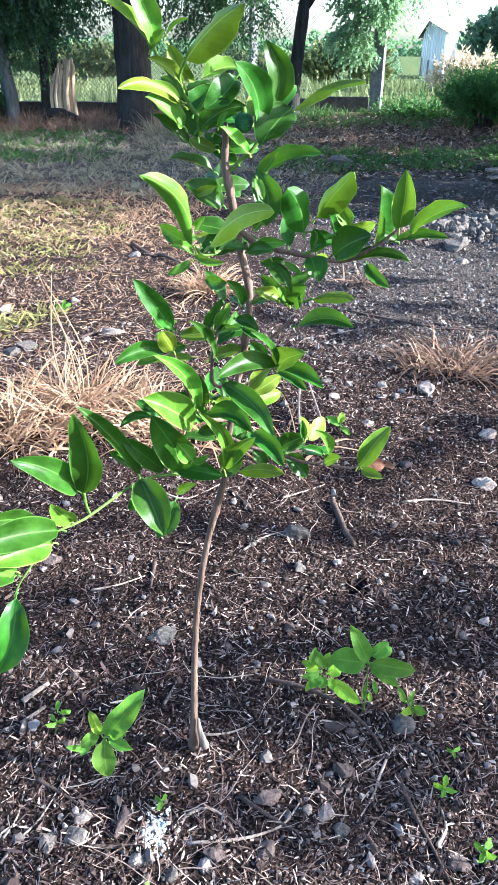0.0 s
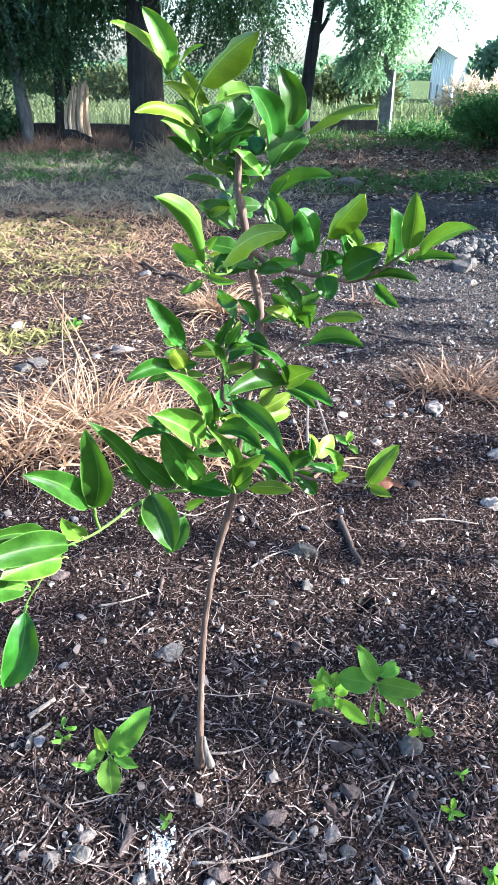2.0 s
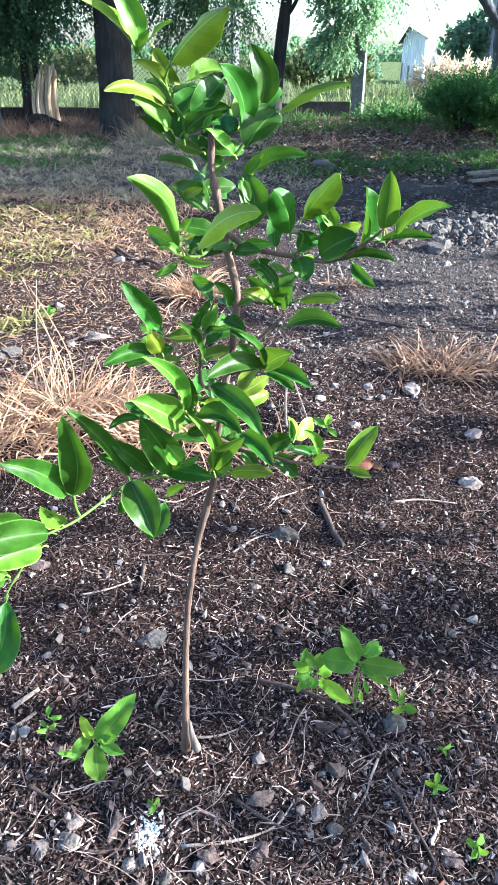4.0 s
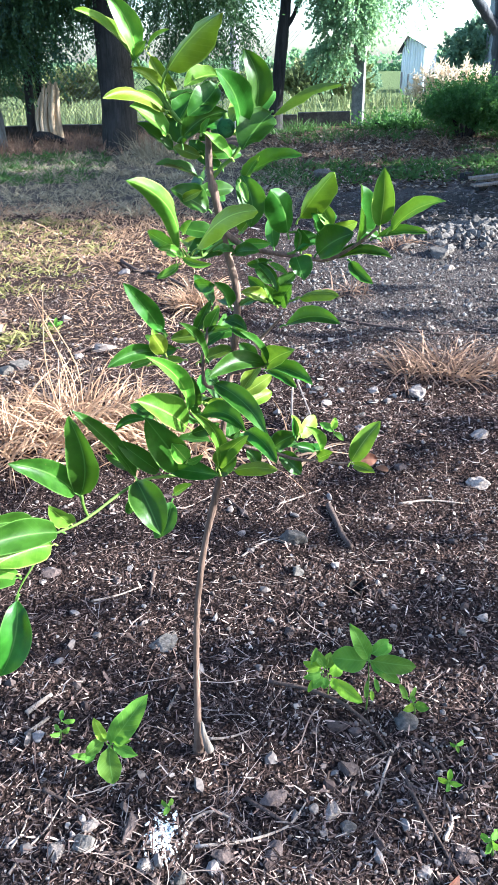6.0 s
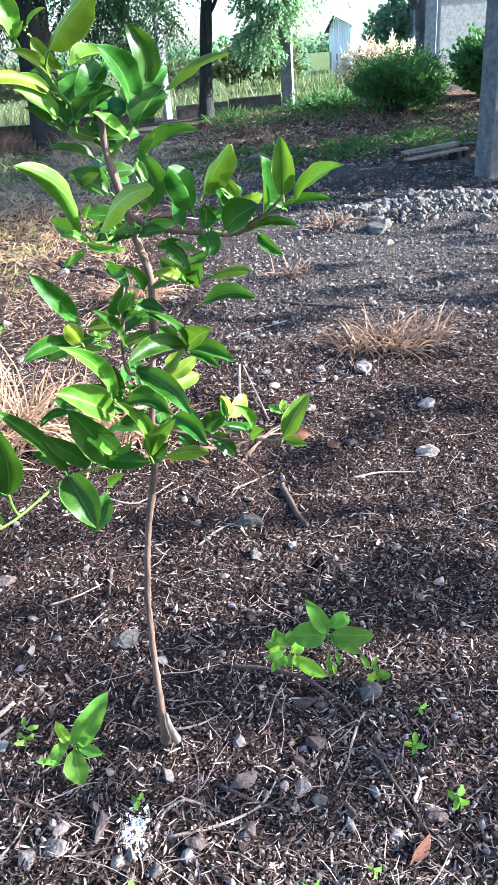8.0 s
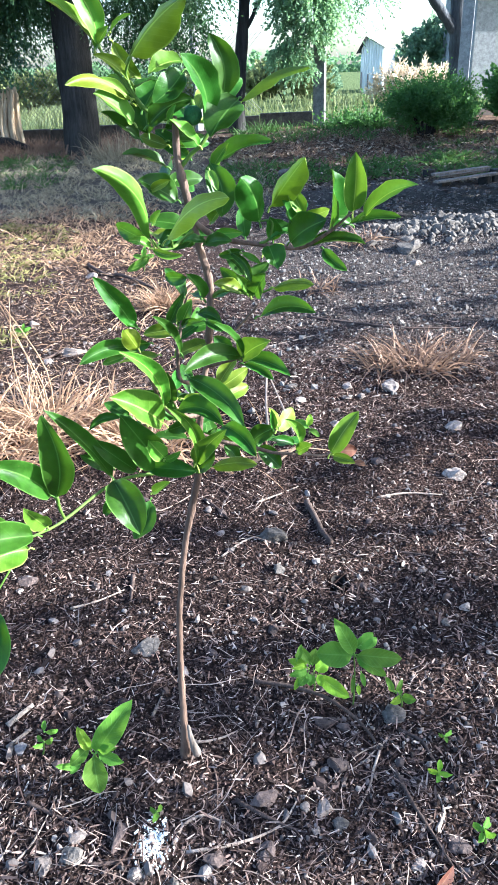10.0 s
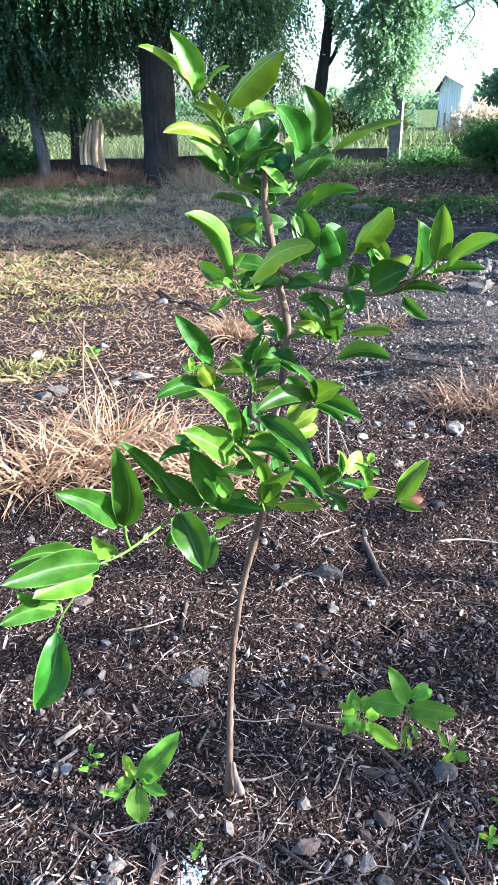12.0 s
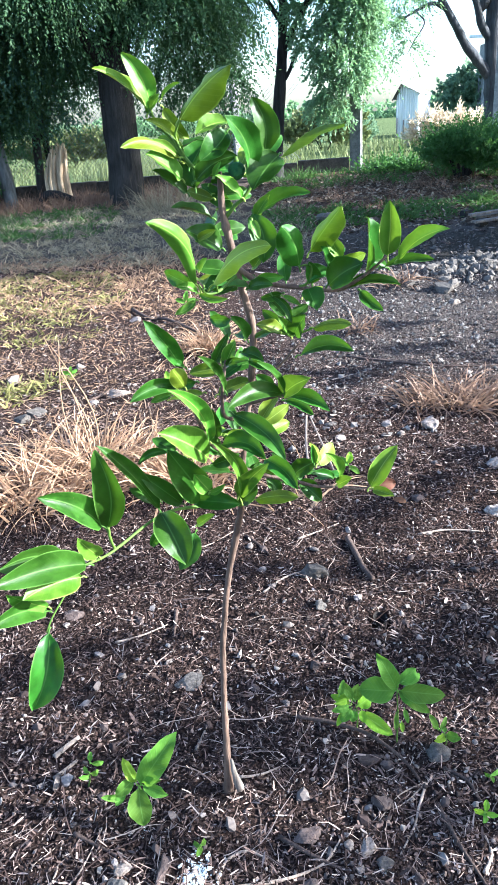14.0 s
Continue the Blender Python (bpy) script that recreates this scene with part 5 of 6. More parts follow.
limb("branch", [(-0.037, 0.970, 0.739), (-0.078, 0.945, 0.754), (-0.114, 0.925, 0.766), (-0.154, 0.900, 0.775), (-0.186, 0.870, 0.773), (-0.221, 0.820, 0.769), (-0.241, 0.790, 0.770), (-0.262, 0.750, 0.782), (-0.272, 0.735, 0.775), (-0.290, 0.715, 0.755), (-0.306, 0.700, 0.734), (-0.315, 0.690, 0.716)], [0.0040, 0.0035, 0.0030, 0.0026, 0.0024, 0.0022, 0.0020, 0.0018, 0.0016, 0.0014, 0.0012, 0.0010], STEM_GREEN, sapling)
limb("branch", [(-0.230, 0.810, 0.769), (-0.233, 0.805, 0.790), (-0.232, 0.800, 0.813)], [0.0022, 0.0022, 0.0026], STEM_GREEN, sapling)
limb("branch", [(-0.039, 0.965, 0.739), (-0.042, 0.940, 0.771), (-0.037, 0.930, 0.808)], [0.0030, 0.0026, 0.0016], STEM_GREEN, sapling)
fruit((-0.005, 0.925, 1.282), 0.0115)
leaf((-0.118, 0.930, 1.366), (-0.175, 0.900, 1.414), 0.028, 25, 46, LEAF_UNDER, 0.05)
leaf((-0.112, 0.930, 1.363), (-0.138, 0.910, 1.430), 0.034, 8, 35, LEAF_YOUNG, 0.1)
leaf((-0.116, 0.930, 1.358), (-0.097, 0.920, 1.381), 0.017, 0, 44, LEAF_YOUNG)
leaf((-0.074, 0.920, 1.349), (-0.004, 0.880, 1.405), 0.056, 10, -46, LEAF_UNDER, -0.05)
leaf((-0.097, 0.930, 1.374), (-0.069, 0.920, 1.392), 0.008, 0, 44, LEAF_YOUNG, -0.1)
leaf((-0.097, 0.950, 1.365), (-0.067, 0.960, 1.325), 0.023, 20, 33, LEAF_UNDER, 0.1)
leaf((-0.080, 0.935, 1.322), (-0.118, 0.910, 1.352), 0.020, -10, 46, LEAF_UNDER, 0.08)
leaf((-0.080, 0.930, 1.303), (-0.147, 0.860, 1.322), 0.022, -15, -44, LEAF_UNDER, 0.14)
leaf((-0.083, 0.930, 1.304), (-0.117, 0.910, 1.327), 0.016, -10, 46, LEAF_YOUNG, 0.08)
leaf((-0.082, 0.940, 1.275), (-0.122, 0.900, 1.311), 0.036, 0, 30, LEAF_YOUNG, 0.05)
leaf((-0.077, 0.945, 1.256), (-0.120, 0.930, 1.290), 0.029, 10, 44, LEAF)
leaf((-0.069, 0.955, 1.288), (-0.046, 0.970, 1.320), 0.038, -10, 39, LEAF)
leaf((-0.013, 0.950, 1.342), (-0.056, 0.930, 1.329), 0.034, 5, 39, LEAF_YOUNG, 0.1)
leaf((-0.014, 0.945, 1.330), (-0.053, 0.920, 1.297), 0.040, -5, 35, LEAF, -0.08)
leaf((-0.062, 0.935, 1.271), (-0.002, 0.930, 1.300), 0.038, 20, 44, LEAF, -0.1)
leaf((-0.065, 0.965, 1.260), (-0.067, 0.980, 1.310), 0.043, -15, 39, LEAF)
leaf((0.014, 0.925, 1.279), (-0.016, 0.880, 1.349), 0.045, 0, 39, LEAF, 0.12)
leaf((0.033, 0.940, 1.298), (0.021, 0.930, 1.370), 0.042, 12, 35, LEAF, 0.14)
leaf((0.053, 0.935, 1.296), (0.015, 0.900, 1.257), 0.054, 0, 30, LEAF, 0.04)
leaf((0.056, 0.935, 1.293), (0.135, 0.880, 1.329), 0.027, -15, -44, LEAF_UNDER, -0.16)
leaf((0.017, 0.940, 1.219), (0.091, 0.900, 1.249), 0.032, -5, 39, LEAF, -0.06)
leaf((0.017, 0.935, 1.219), (0.038, 0.920, 1.248), 0.022, 5, 44, LEAF_YOUNG)
leaf((-0.000, 0.930, 1.245), (-0.034, 0.900, 1.279), 0.025, 10, 44, LEAF_YOUNG)
leaf((-0.036, 0.915, 1.276), (-0.025, 0.910, 1.295), 0.012, 0, 46, LEAF_YOUNG)
leaf((-0.045, 0.950, 1.219), (-0.099, 0.930, 1.240), 0.028, 30, 44, LEAF)
leaf((0.013, 0.930, 1.224), (0.023, 0.920, 1.157), 0.047, 5, 39, LEAF, -0.12)
leaf((0.011, 0.920, 1.217), (0.020, 0.910, 1.192), 0.013, 0, 39, LEAF_YOUNG)
leaf((-0.067, 0.935, 1.193), (-0.040, 0.920, 1.207), 0.017, 10, 44, LEAF_UNDER)
leaf((-0.035, 0.955, 1.176), (-0.083, 0.940, 1.207), 0.043, 0, 35, LEAF)
leaf((-0.071, 0.870, 1.144), (-0.120, 0.790, 1.240), 0.038, -8, -46, LEAF_YOUNG, 0.14)
leaf((-0.049, 0.880, 1.140), (0.030, 0.800, 1.200), 0.040, -5, -22, LEAF_UNDER, -0.1)
leaf((-0.067, 0.900, 1.157), (-0.054, 0.890, 1.175), 0.015, 0, 44, LEAF_YOUNG)
leaf((-0.072, 0.900, 1.125), (-0.100, 0.880, 1.141), 0.017, 0, 44, LEAF_YOUNG, 0.1)
leaf((-0.071, 0.900, 1.124), (-0.031, 0.890, 1.117), 0.014, 20, 44, LEAF_YOUNG, 0.1)
leaf((-0.077, 0.910, 1.112), (-0.108, 0.900, 1.097), 0.017, 0, 44, LEAF_YOUNG, -0.1)
leaf((0.001, 0.940, 1.120), (-0.030, 0.920, 1.127), 0.024, 20, 44, LEAF)
leaf((0.000, 0.930, 1.120), (0.035, 0.900, 1.129), 0.026, 0, 39, LEAF, -0.05)
leaf((0.013, 0.930, 1.133), (0.051, 0.910, 1.138), 0.020, 20, 44, LEAF_YOUNG)
leaf((0.009, 0.940, 1.147), (0.022, 0.930, 1.165), 0.021, 0, 44, LEAF_YOUNG)
leaf((0.091, 0.930, 1.166), (0.132, 0.890, 1.229), 0.052, 0, -46, LEAF_UNDER)
leaf((0.073, 0.915, 1.149), (0.049, 0.890, 1.210), 0.049, 0, -30, LEAF, 0.1)
leaf((0.135, 0.935, 1.153), (0.113, 0.920, 1.193), 0.028, -10, 44, LEAF_YOUNG)
leaf((0.122, 0.930, 1.143), (0.104, 0.910, 1.176), 0.024, 0, 39, LEAF)
leaf((0.093, 0.935, 1.120), (0.088, 0.920, 1.155), 0.028, 5, 39, LEAF)
leaf((0.116, 0.920, 1.119), (0.160, 0.890, 1.152), 0.051, 0, 30, LEAF, -0.04)
leaf((0.120, 0.930, 1.134), (0.087, 0.920, 1.124), 0.015, 20, 44, LEAF)
leaf((0.168, 0.915, 1.133), (0.168, 0.900, 1.212), 0.060, 56, 46, LEAF)
leaf((0.194, 0.890, 1.161), (0.192, 0.870, 1.235), 0.042, -8, 46, LEAF_YOUNG, 0.02)
leaf((0.210, 0.890, 1.154), (0.265, 0.845, 1.197), 0.034, -5, 46, LEAF_YOUNG, -0.1)
leaf((0.191, 0.900, 1.142), (0.253, 0.870, 1.154), 0.022, -15, 44, LEAF, -0.06)
leaf((0.198, 0.910, 1.138), (0.171, 0.900, 1.152), 0.015, 10, 44, LEAF)
leaf((0.137, 0.920, 1.111), (0.211, 0.880, 1.120), 0.030, -20, 44, LEAF, -0.05)
leaf((0.161, 0.920, 1.107), (0.189, 0.890, 1.083), 0.023, 10, 44, LEAF, 0.08)
leaf((0.086, 0.925, 1.115), (0.095, 0.900, 1.088), 0.039, 0, 35, LEAF)
leaf((0.033, 0.935, 1.106), (0.060, 0.920, 1.067), 0.016, 20, 44, LEAF, -0.16)
leaf((0.049, 0.930, 1.105), (0.074, 0.920, 1.092), 0.012, 0, 44, LEAF_YOUNG)
leaf((0.064, 0.935, 1.046), (0.080, 0.910, 1.081), 0.037, 0, 35, LEAF)
leaf((0.092, 0.935, 1.053), (0.145, 0.900, 1.064), 0.023, -10, -33, LEAF_UNDER, -0.08)
leaf((0.059, 0.945, 1.040), (0.040, 0.930, 1.077), 0.020, 0, 44, LEAF_YOUNG)
leaf((0.047, 0.945, 1.046), (0.007, 0.930, 1.066), 0.025, 0, 39, LEAF_UNDER, 0.05)
leaf((0.045, 0.945, 1.050), (0.070, 0.930, 1.045), 0.014, 0, 44, LEAF)
leaf((0.072, 0.940, 1.010), (0.148, 0.900, 1.024), 0.031, -5, 35, LEAF, -0.14)
leaf((0.043, 0.935, 0.950), (0.082, 0.900, 0.986), 0.049, 5, 46, LEAF_YOUNG, -0.04)
leaf((0.041, 0.930, 0.953), (-0.043, 0.870, 0.960), 0.035, -5, 35, LEAF, 0.12)
leaf((0.044, 0.925, 0.955), (0.004, 0.890, 1.020), 0.021, 30, 46, LEAF, 0.06)
leaf((0.044, 0.935, 0.946), (0.108, 0.880, 0.939), 0.034, -10, 44, LEAF, -0.08)
leaf((0.044, 0.940, 0.937), (0.086, 0.900, 0.926), 0.023, -10, 44, LEAF, -0.05)
leaf((0.027, 0.970, 0.945), (0.003, 0.975, 0.972), 0.029, 0, 39, LEAF)
leaf((-0.111, 0.925, 1.011), (-0.153, 0.890, 1.095), 0.036, 5, 39, LEAF, 0.02)
leaf((-0.105, 0.925, 1.008), (-0.127, 0.910, 1.027), 0.013, 20, 46, LEAF)
leaf((-0.107, 0.915, 0.980), (-0.122, 0.900, 1.016), 0.030, 0, -22, LEAF_UNDER)
leaf((-0.118, 0.925, 0.980), (-0.187, 0.880, 0.976), 0.033, -15, 44, LEAF, 0.1)
leaf((-0.132, 0.940, 0.961), (-0.164, 0.930, 0.955), 0.018, 0, 44, LEAF_YOUNG)
leaf((-0.079, 0.925, 0.884), (-0.125, 0.840, 1.006), 0.036, 6, 46, LEAF_YOUNG, 0.1)
leaf((-0.068, 0.950, 0.850), (-0.107, 0.940, 0.906), 0.041, 0, 44, LEAF)
leaf((-0.068, 0.940, 0.882), (-0.070, 0.930, 0.937), 0.027, 0, 44, LEAF)
leaf((-0.084, 0.920, 0.857), (-0.149, 0.860, 0.933), 0.057, 0, 35, LEAF_YOUNG, 0.04)
leaf((-0.096, 0.935, 0.774), (-0.143, 0.890, 0.890), 0.066, 5, 35, LEAF)
leaf((-0.086, 0.900, 0.808), (-0.105, 0.880, 0.850), 0.030, 0, 22, LEAF_YOUNG)
leaf((-0.085, 0.900, 0.804), (-0.059, 0.890, 0.823), 0.015, 0, 44, LEAF_YOUNG, 0.1)
leaf((-0.116, 0.930, 0.776), (-0.036, 0.880, 0.791), 0.042, -5, 39, LEAF)
leaf((-0.038, 0.910, 0.785), (-0.070, 0.860, 0.911), 0.030, 10, 46, LEAF_YOUNG, 0.14)
leaf((-0.038, 0.920, 0.784), (0.012, 0.880, 0.859), 0.041, 5, 46, LEAF_YOUNG, -0.05)
leaf((-0.040, 0.940, 0.758), (-0.007, 0.930, 0.795), 0.033, 0, 44, LEAF)
leaf((-0.037, 0.920, 0.929), (0.037, 0.850, 0.879), 0.041, 5, 39, LEAF, -0.08)
leaf((-0.062, 0.925, 0.874), (0.008, 0.860, 0.875), 0.040, 0, 39, LEAF, -0.16)
leaf((-0.008, 0.940, 1.041), (-0.030, 0.920, 1.084), 0.026, 10, 46, LEAF, 0.05)
leaf((-0.048, 0.930, 0.965), (-0.082, 0.900, 1.033), 0.022, 25, 46, LEAF, 0.1)
leaf((-0.062, 0.935, 1.006), (-0.036, 0.930, 1.056), 0.021, 10, 46, LEAF)
leaf((-0.042, 0.930, 1.011), (-0.025, 0.920, 1.046), 0.025, 0, 39, LEAF_YOUNG)
leaf((-0.044, 0.930, 1.004), (-0.011, 0.900, 1.022), 0.015, 20, 46, LEAF, -0.1)
leaf((-0.017, 0.940, 1.021), (0.015, 0.910, 1.014), 0.026, 0, 44, LEAF, -0.08)
leaf((-0.008, 0.950, 1.004), (0.017, 0.930, 0.995), 0.018, 0, 44, LEAF)
leaf((0.008, 0.925, 0.844), (0.054, 0.860, 0.820), 0.040, 5, 44, LEAF, -0.08)
leaf((0.054, 0.965, 0.791), (0.093, 0.960, 0.816), 0.039, 0, 39, LEAF, -0.05)
leaf((0.064, 0.965, 0.780), (0.099, 0.950, 0.746), 0.037, 0, 39, LEAF)
leaf((-0.013, 0.930, 0.768), (0.056, 0.890, 0.790), 0.026, -10, -26, LEAF_UNDER, -0.04)
leaf((0.010, 0.960, 0.795), (0.029, 0.950, 0.766), 0.028, 0, 39, LEAF)
leaf((0.088, 0.950, 0.819), (0.085, 0.940, 0.858), 0.015, 10, 44, LEAF)
leaf((0.127, 0.945, 0.785), (0.102, 0.910, 0.856), 0.024, 10, 46, LEAF_YOUNG, 0.12)
leaf((0.126, 0.945, 0.777), (0.147, 0.920, 0.802), 0.023, 0, 35, LEAF_YOUNG)
leaf((0.121, 0.950, 0.789), (0.081, 0.930, 0.809), 0.020, 0, 44, LEAF, 0.05)
leaf((0.182, 0.950, 0.767), (0.229, 0.960, 0.835), 0.047, -5, 46, LEAF_YOUNG, -0.03)
leaf((0.183, 0.930, 0.773), (0.212, 0.900, 0.774), 0.021, 0, 39, LEAF_UNDER)
leaf((0.194, 0.970, 0.759), (0.230, 0.970, 0.758), 0.033, 10, 46, LEAF_DEAD)
leaf((-0.172, 0.910, 0.775), (-0.246, 0.870, 0.915), 0.036, 20, 46, LEAF, 0.04)
leaf((-0.135, 0.925, 0.774), (-0.193, 0.900, 0.849), 0.039, -5, 39, LEAF)
leaf((-0.173, 0.930, 0.779), (-0.215, 0.910, 0.817), 0.025, 0, 39, LEAF)
leaf((-0.150, 0.945, 0.859), (-0.199, 0.930, 0.849), 0.020, 0, 46, LEAF, 0.16)
leaf((-0.233, 0.800, 0.814), (-0.227, 0.780, 0.948), 0.050, 5, 30, LEAF, 0.1)
leaf((-0.241, 0.800, 0.816), (-0.303, 0.740, 0.903), 0.049, 5, 39, LEAF, 0.08)
leaf((-0.246, 0.770, 0.784), (-0.262, 0.740, 0.834), 0.033, 0, 35, LEAF_YOUNG)
leaf((-0.165, 0.880, 0.786), (-0.127, 0.820, 0.723), 0.074, 0, 46, LEAF, -0.02)
leaf((-0.116, 0.900, 0.731), (-0.144, 0.870, 0.681), 0.044, 5, 39, LEAF, -0.1)
leaf((-0.113, 0.920, 0.734), (-0.081, 0.900, 0.764), 0.020, 0, 44, LEAF_YOUNG)
leaf((-0.171, 0.930, 0.728), (-0.199, 0.940, 0.686), 0.023, 0, 44, LEAF)
leaf((-0.258, 0.740, 0.791), (-0.340, 0.620, 0.846), 0.056, -5, 44, LEAF, 0.04)
leaf((-0.285, 0.750, 0.789), (-0.356, 0.680, 0.831), 0.045, -15, 39, LEAF, 0.14)
leaf((-0.263, 0.725, 0.780), (-0.319, 0.650, 0.803), 0.048, -8, 30, LEAF_YOUNG, 0.06)
leaf((-0.311, 0.705, 0.749), (-0.343, 0.660, 0.807), 0.029, -10, 35, LEAF_YOUNG)
leaf((-0.314, 0.705, 0.741), (-0.354, 0.620, 0.787), 0.039, -5, 39, LEAF, 0.08)
leaf((-0.312, 0.690, 0.716), (-0.339, 0.640, 0.626), 0.061, -12, 44, LEAF, -0.08)


def inner_leaves():
    """Smaller leaves behind the stem and in the forks."""
    rng = random.Random(77)
    for x, y, z, count in ((-0.034, 0.985, 0.790, 6), (-0.066, 0.965, 0.865, 6), (-0.014, 0.980, 0.866, 6), (-0.040, 0.965, 1.000, 5), (-0.020, 0.965, 1.030, 4), (-0.016, 0.975, 1.115, 6), (-0.067, 0.945, 1.125, 5), (-0.035, 0.965, 1.215, 5), (-0.035, 0.965, 1.255, 6), (-0.075, 0.960, 1.300, 6), (0.010, 0.965, 1.265, 4), (0.065, 0.955, 1.090, 4), (0.060, 0.955, 1.050, 3), (0.118, 0.940, 1.135, 5), (-0.073, 0.945, 0.962, 4), (0.032, 0.970, 0.785, 6), (0.090, 0.960, 0.790, 4), (-0.120, 0.950, 0.830, 4)):
        for _ in range(count):
            a, up = rng.uniform(0, 6.283), rng.uniform(-0.2, 0.7)
            way = Vector((math.cos(a), abs(math.sin(a)) * 0.6, up)).normalized()
            at = Vector((x, y, z)) + Vector((rng.gauss(0, 0.012), rng.uniform(0, 0.015), rng.gauss(0, 0.014))) + way * 0.01
            size = rng.uniform(0.030, 0.062)
            leaf(at, at + way * size, size * rng.uniform(0.42, 0.52), rng.uniform(-50, 50), rng.uniform(14, 34), rng.choice((LEAF, LEAF, LEAF, LEAF_UNDER)))


inner_leaves()


# ---- loose things round the sapling ----
def lime_patch(x, y, r, count, label):
    rng = np.random.RandomState(int(abs(x) * 1000) + count)
    xy = np.column_stack([x + rng.normal(0, r * 0.42, count), y + rng.normal(0, r * 0.6, count)])
    ob = new("white_lime", scatter_stones("white_lime", xy, r * (0.03 + 0.13 * rng.rand(count) ** 3), LIME, count))
    return tagged(ob, label, "lime", kind="stuff")


def dead_leaf(x, y, length, turn, label):
    at, a = on_land(x, y, 0.008), radians(turn)
    me = leaf_mesh("fallen_leaf", at, at + Vector((math.cos(a), math.sin(a), 0.15)) * length, length * 0.5, 10, 30, LEAF_DEAD, 0.25)
    return tagged(new("fallen_leaf", me), label, "leaf")


def weed(base, label):
    return empty("weed", label, "weed", "weeds round the sapling")


def weed_stem(plant, base, top):
    limb("stem", [base, Vector(base).lerp(Vector(top), 0.5) + Vector((0.003, 0, 0)), top], [0.0022, 0.0018, 0.0012], STEM_GREEN, plant, sides=5)


def weed_leaf(plant, base, tip, width, mat, spin=0):
    part("leaf", leaf_mesh("leaf", base, tip, max(width * 0.88, 0.3 * (Vector(tip) - Vector(base)).length), spin, 26, mat, 0.2, 0.1, 10, 0.09), mat, plant)


stone(0.159, 1.773, 0.090, STONE_GREY, "angular blue-grey stone on dark soil", 1)
stone(0.810, 2.866, 0.096, STONE_PALE, "pale chipped stone on dark soil", 2)
stone(0.859, 2.097, 0.082, STONE_PALE, "pale chipped stone on dark soil", 3)
stone(0.958, 2.432, 0.082, STONE_PALE, "pale chipped stone on dark soil", 4)
stone(1.572, 5.367, 0.200, STONE_GREY, "angular blue-grey stone on dark soil", 5)
stone(0.612, 2.895, 0.065, STONE_PALE, "pale chipped stone on dark soil", 6)
stone(0.113, 1.381, 0.039, STONE_BROWN, "smooth brown stone in dark soil", 7)
stone(0.208, 0.939, 0.046, STONE_BROWN, "smooth brown stone in dark soil", 8, 0.70, long=1.0, turn=0)
stone(0.161, 0.842, 0.047, STONE_PALE, "pale chipped stone on dark soil", 9)
stone(0.273, 1.643, 0.033, STONE_PALE, "pale chipped stone on dark soil", 10)
stone(-0.230, 1.345, 0.092, STONE_GREY, "flat mossy grey stone sunk in soil", 11, 0.25, long=1.0, turn=0)
stone(0.154, 1.615, 0.046, STONE_GREY, "angular blue-grey stone on dark soil", 12)
stone(0.362, 1.057, 0.054, STONE_GREY, "angular blue-grey stone on dark soil", 13, 0.40, long=1.3, turn=0)
stone(0.045, 0.870, 0.040, STONE_BROWN, "smooth brown stone in dark soil", 14, 0.60, long=1.6, turn=20)
stone(-0.058, 0.757, 0.036, STONE_BROWN, "smooth brown stone in dark soil", 15, 0.60, long=1.5, turn=0)
stone(-0.251, 0.821, 0.035, STONE_BROWN, "oblong brown seed pod on soil", 16, 0.60, long=1.9, turn=80)
stone(0.037, 0.766, 0.031, STONE_BROWN, "oblong brown seed pod on soil", 17, 0.60, long=1.8, turn=75)
stone(0.198, 1.057, 0.043, STONE_BROWN, "smooth brown stone in dark soil", 18, 0.50, long=1.3, turn=0)
stone(0.241, 1.042, 0.032, STONE_BROWN, "smooth brown stone in dark soil", 19)
stone(-0.388, 0.780, 0.042, STONE_PALE, "pale chipped stone on dark soil", 20)
stone(-0.341, 0.796, 0.045, STONE_GREY, "angular blue-grey stone on dark soil", 21)
stone(-0.334, 0.830, 0.033, STONE_PALE, "pale chipped stone on dark soil", 22)
stone(-0.212, 0.746, 0.043, STONE_PALE, "pale chipped stone on dark soil", 23)
stone(0.187, 0.806, 0.044, STONE_GREY, "angular blue-grey stone on dark soil", 24, 0.35, long=1.0, turn=0)
stone(0.490, 2.526, 0.058, STONE_PALE, "pale chipped stone on dark soil", 25)
stone(0.355, 2.926, 0.070, STONE_GREY, "angular blue-grey stone on dark soil", 26, 0.50, long=1.0, turn=0)
stone(0.650, 1.398, 0.035, STONE_PALE, "pale chipped stone on dark soil", 27)
stone(0.573, 1.342, 0.034, STONE_GREY, "angular blue-grey stone on dark soil", 28)
stone(0.577, 1.571, 0.030, STONE_PALE, "pale chipped stone on dark soil", 29)
stone(-0.017, 1.826, 0.032, STONE_PALE, "pale chipped stone on dark soil", 30)
stone(0.409, 0.747, 0.042, STONE_BROWN, "smooth brown stone in dark soil", 31)
stone(-1.447, 3.967, 0.103, STONE_PALE, "pale chipped stone on dark soil", 32)
stone(-0.738, 3.573, 0.108, STONE_PALE, "pale chipped stone on dark soil", 33, 0.50, long=1.4, turn=0)
stone(-0.864, 5.192, 0.101, STONE_PALE, "pale chipped stone on dark soil", 34)
stone(-1.073, 4.119, 0.076, STONE_PALE, "pale chipped stone on dark soil", 35)
stone(-1.159, 3.378, 0.124, STONE_GREY, "angular blue-grey stone on dark soil", 36)
stone(-1.211, 3.288, 0.105, STONE_GREY, "angular blue-grey stone on dark soil", 37)
stone(-0.053, 1.310, 0.032, STONE_BROWN, "smooth brown stone in dark soil", 38)
stone(0.522, 2.661, 0.042, STONE_GREY, "angular blue-grey stone on dark soil", 39)
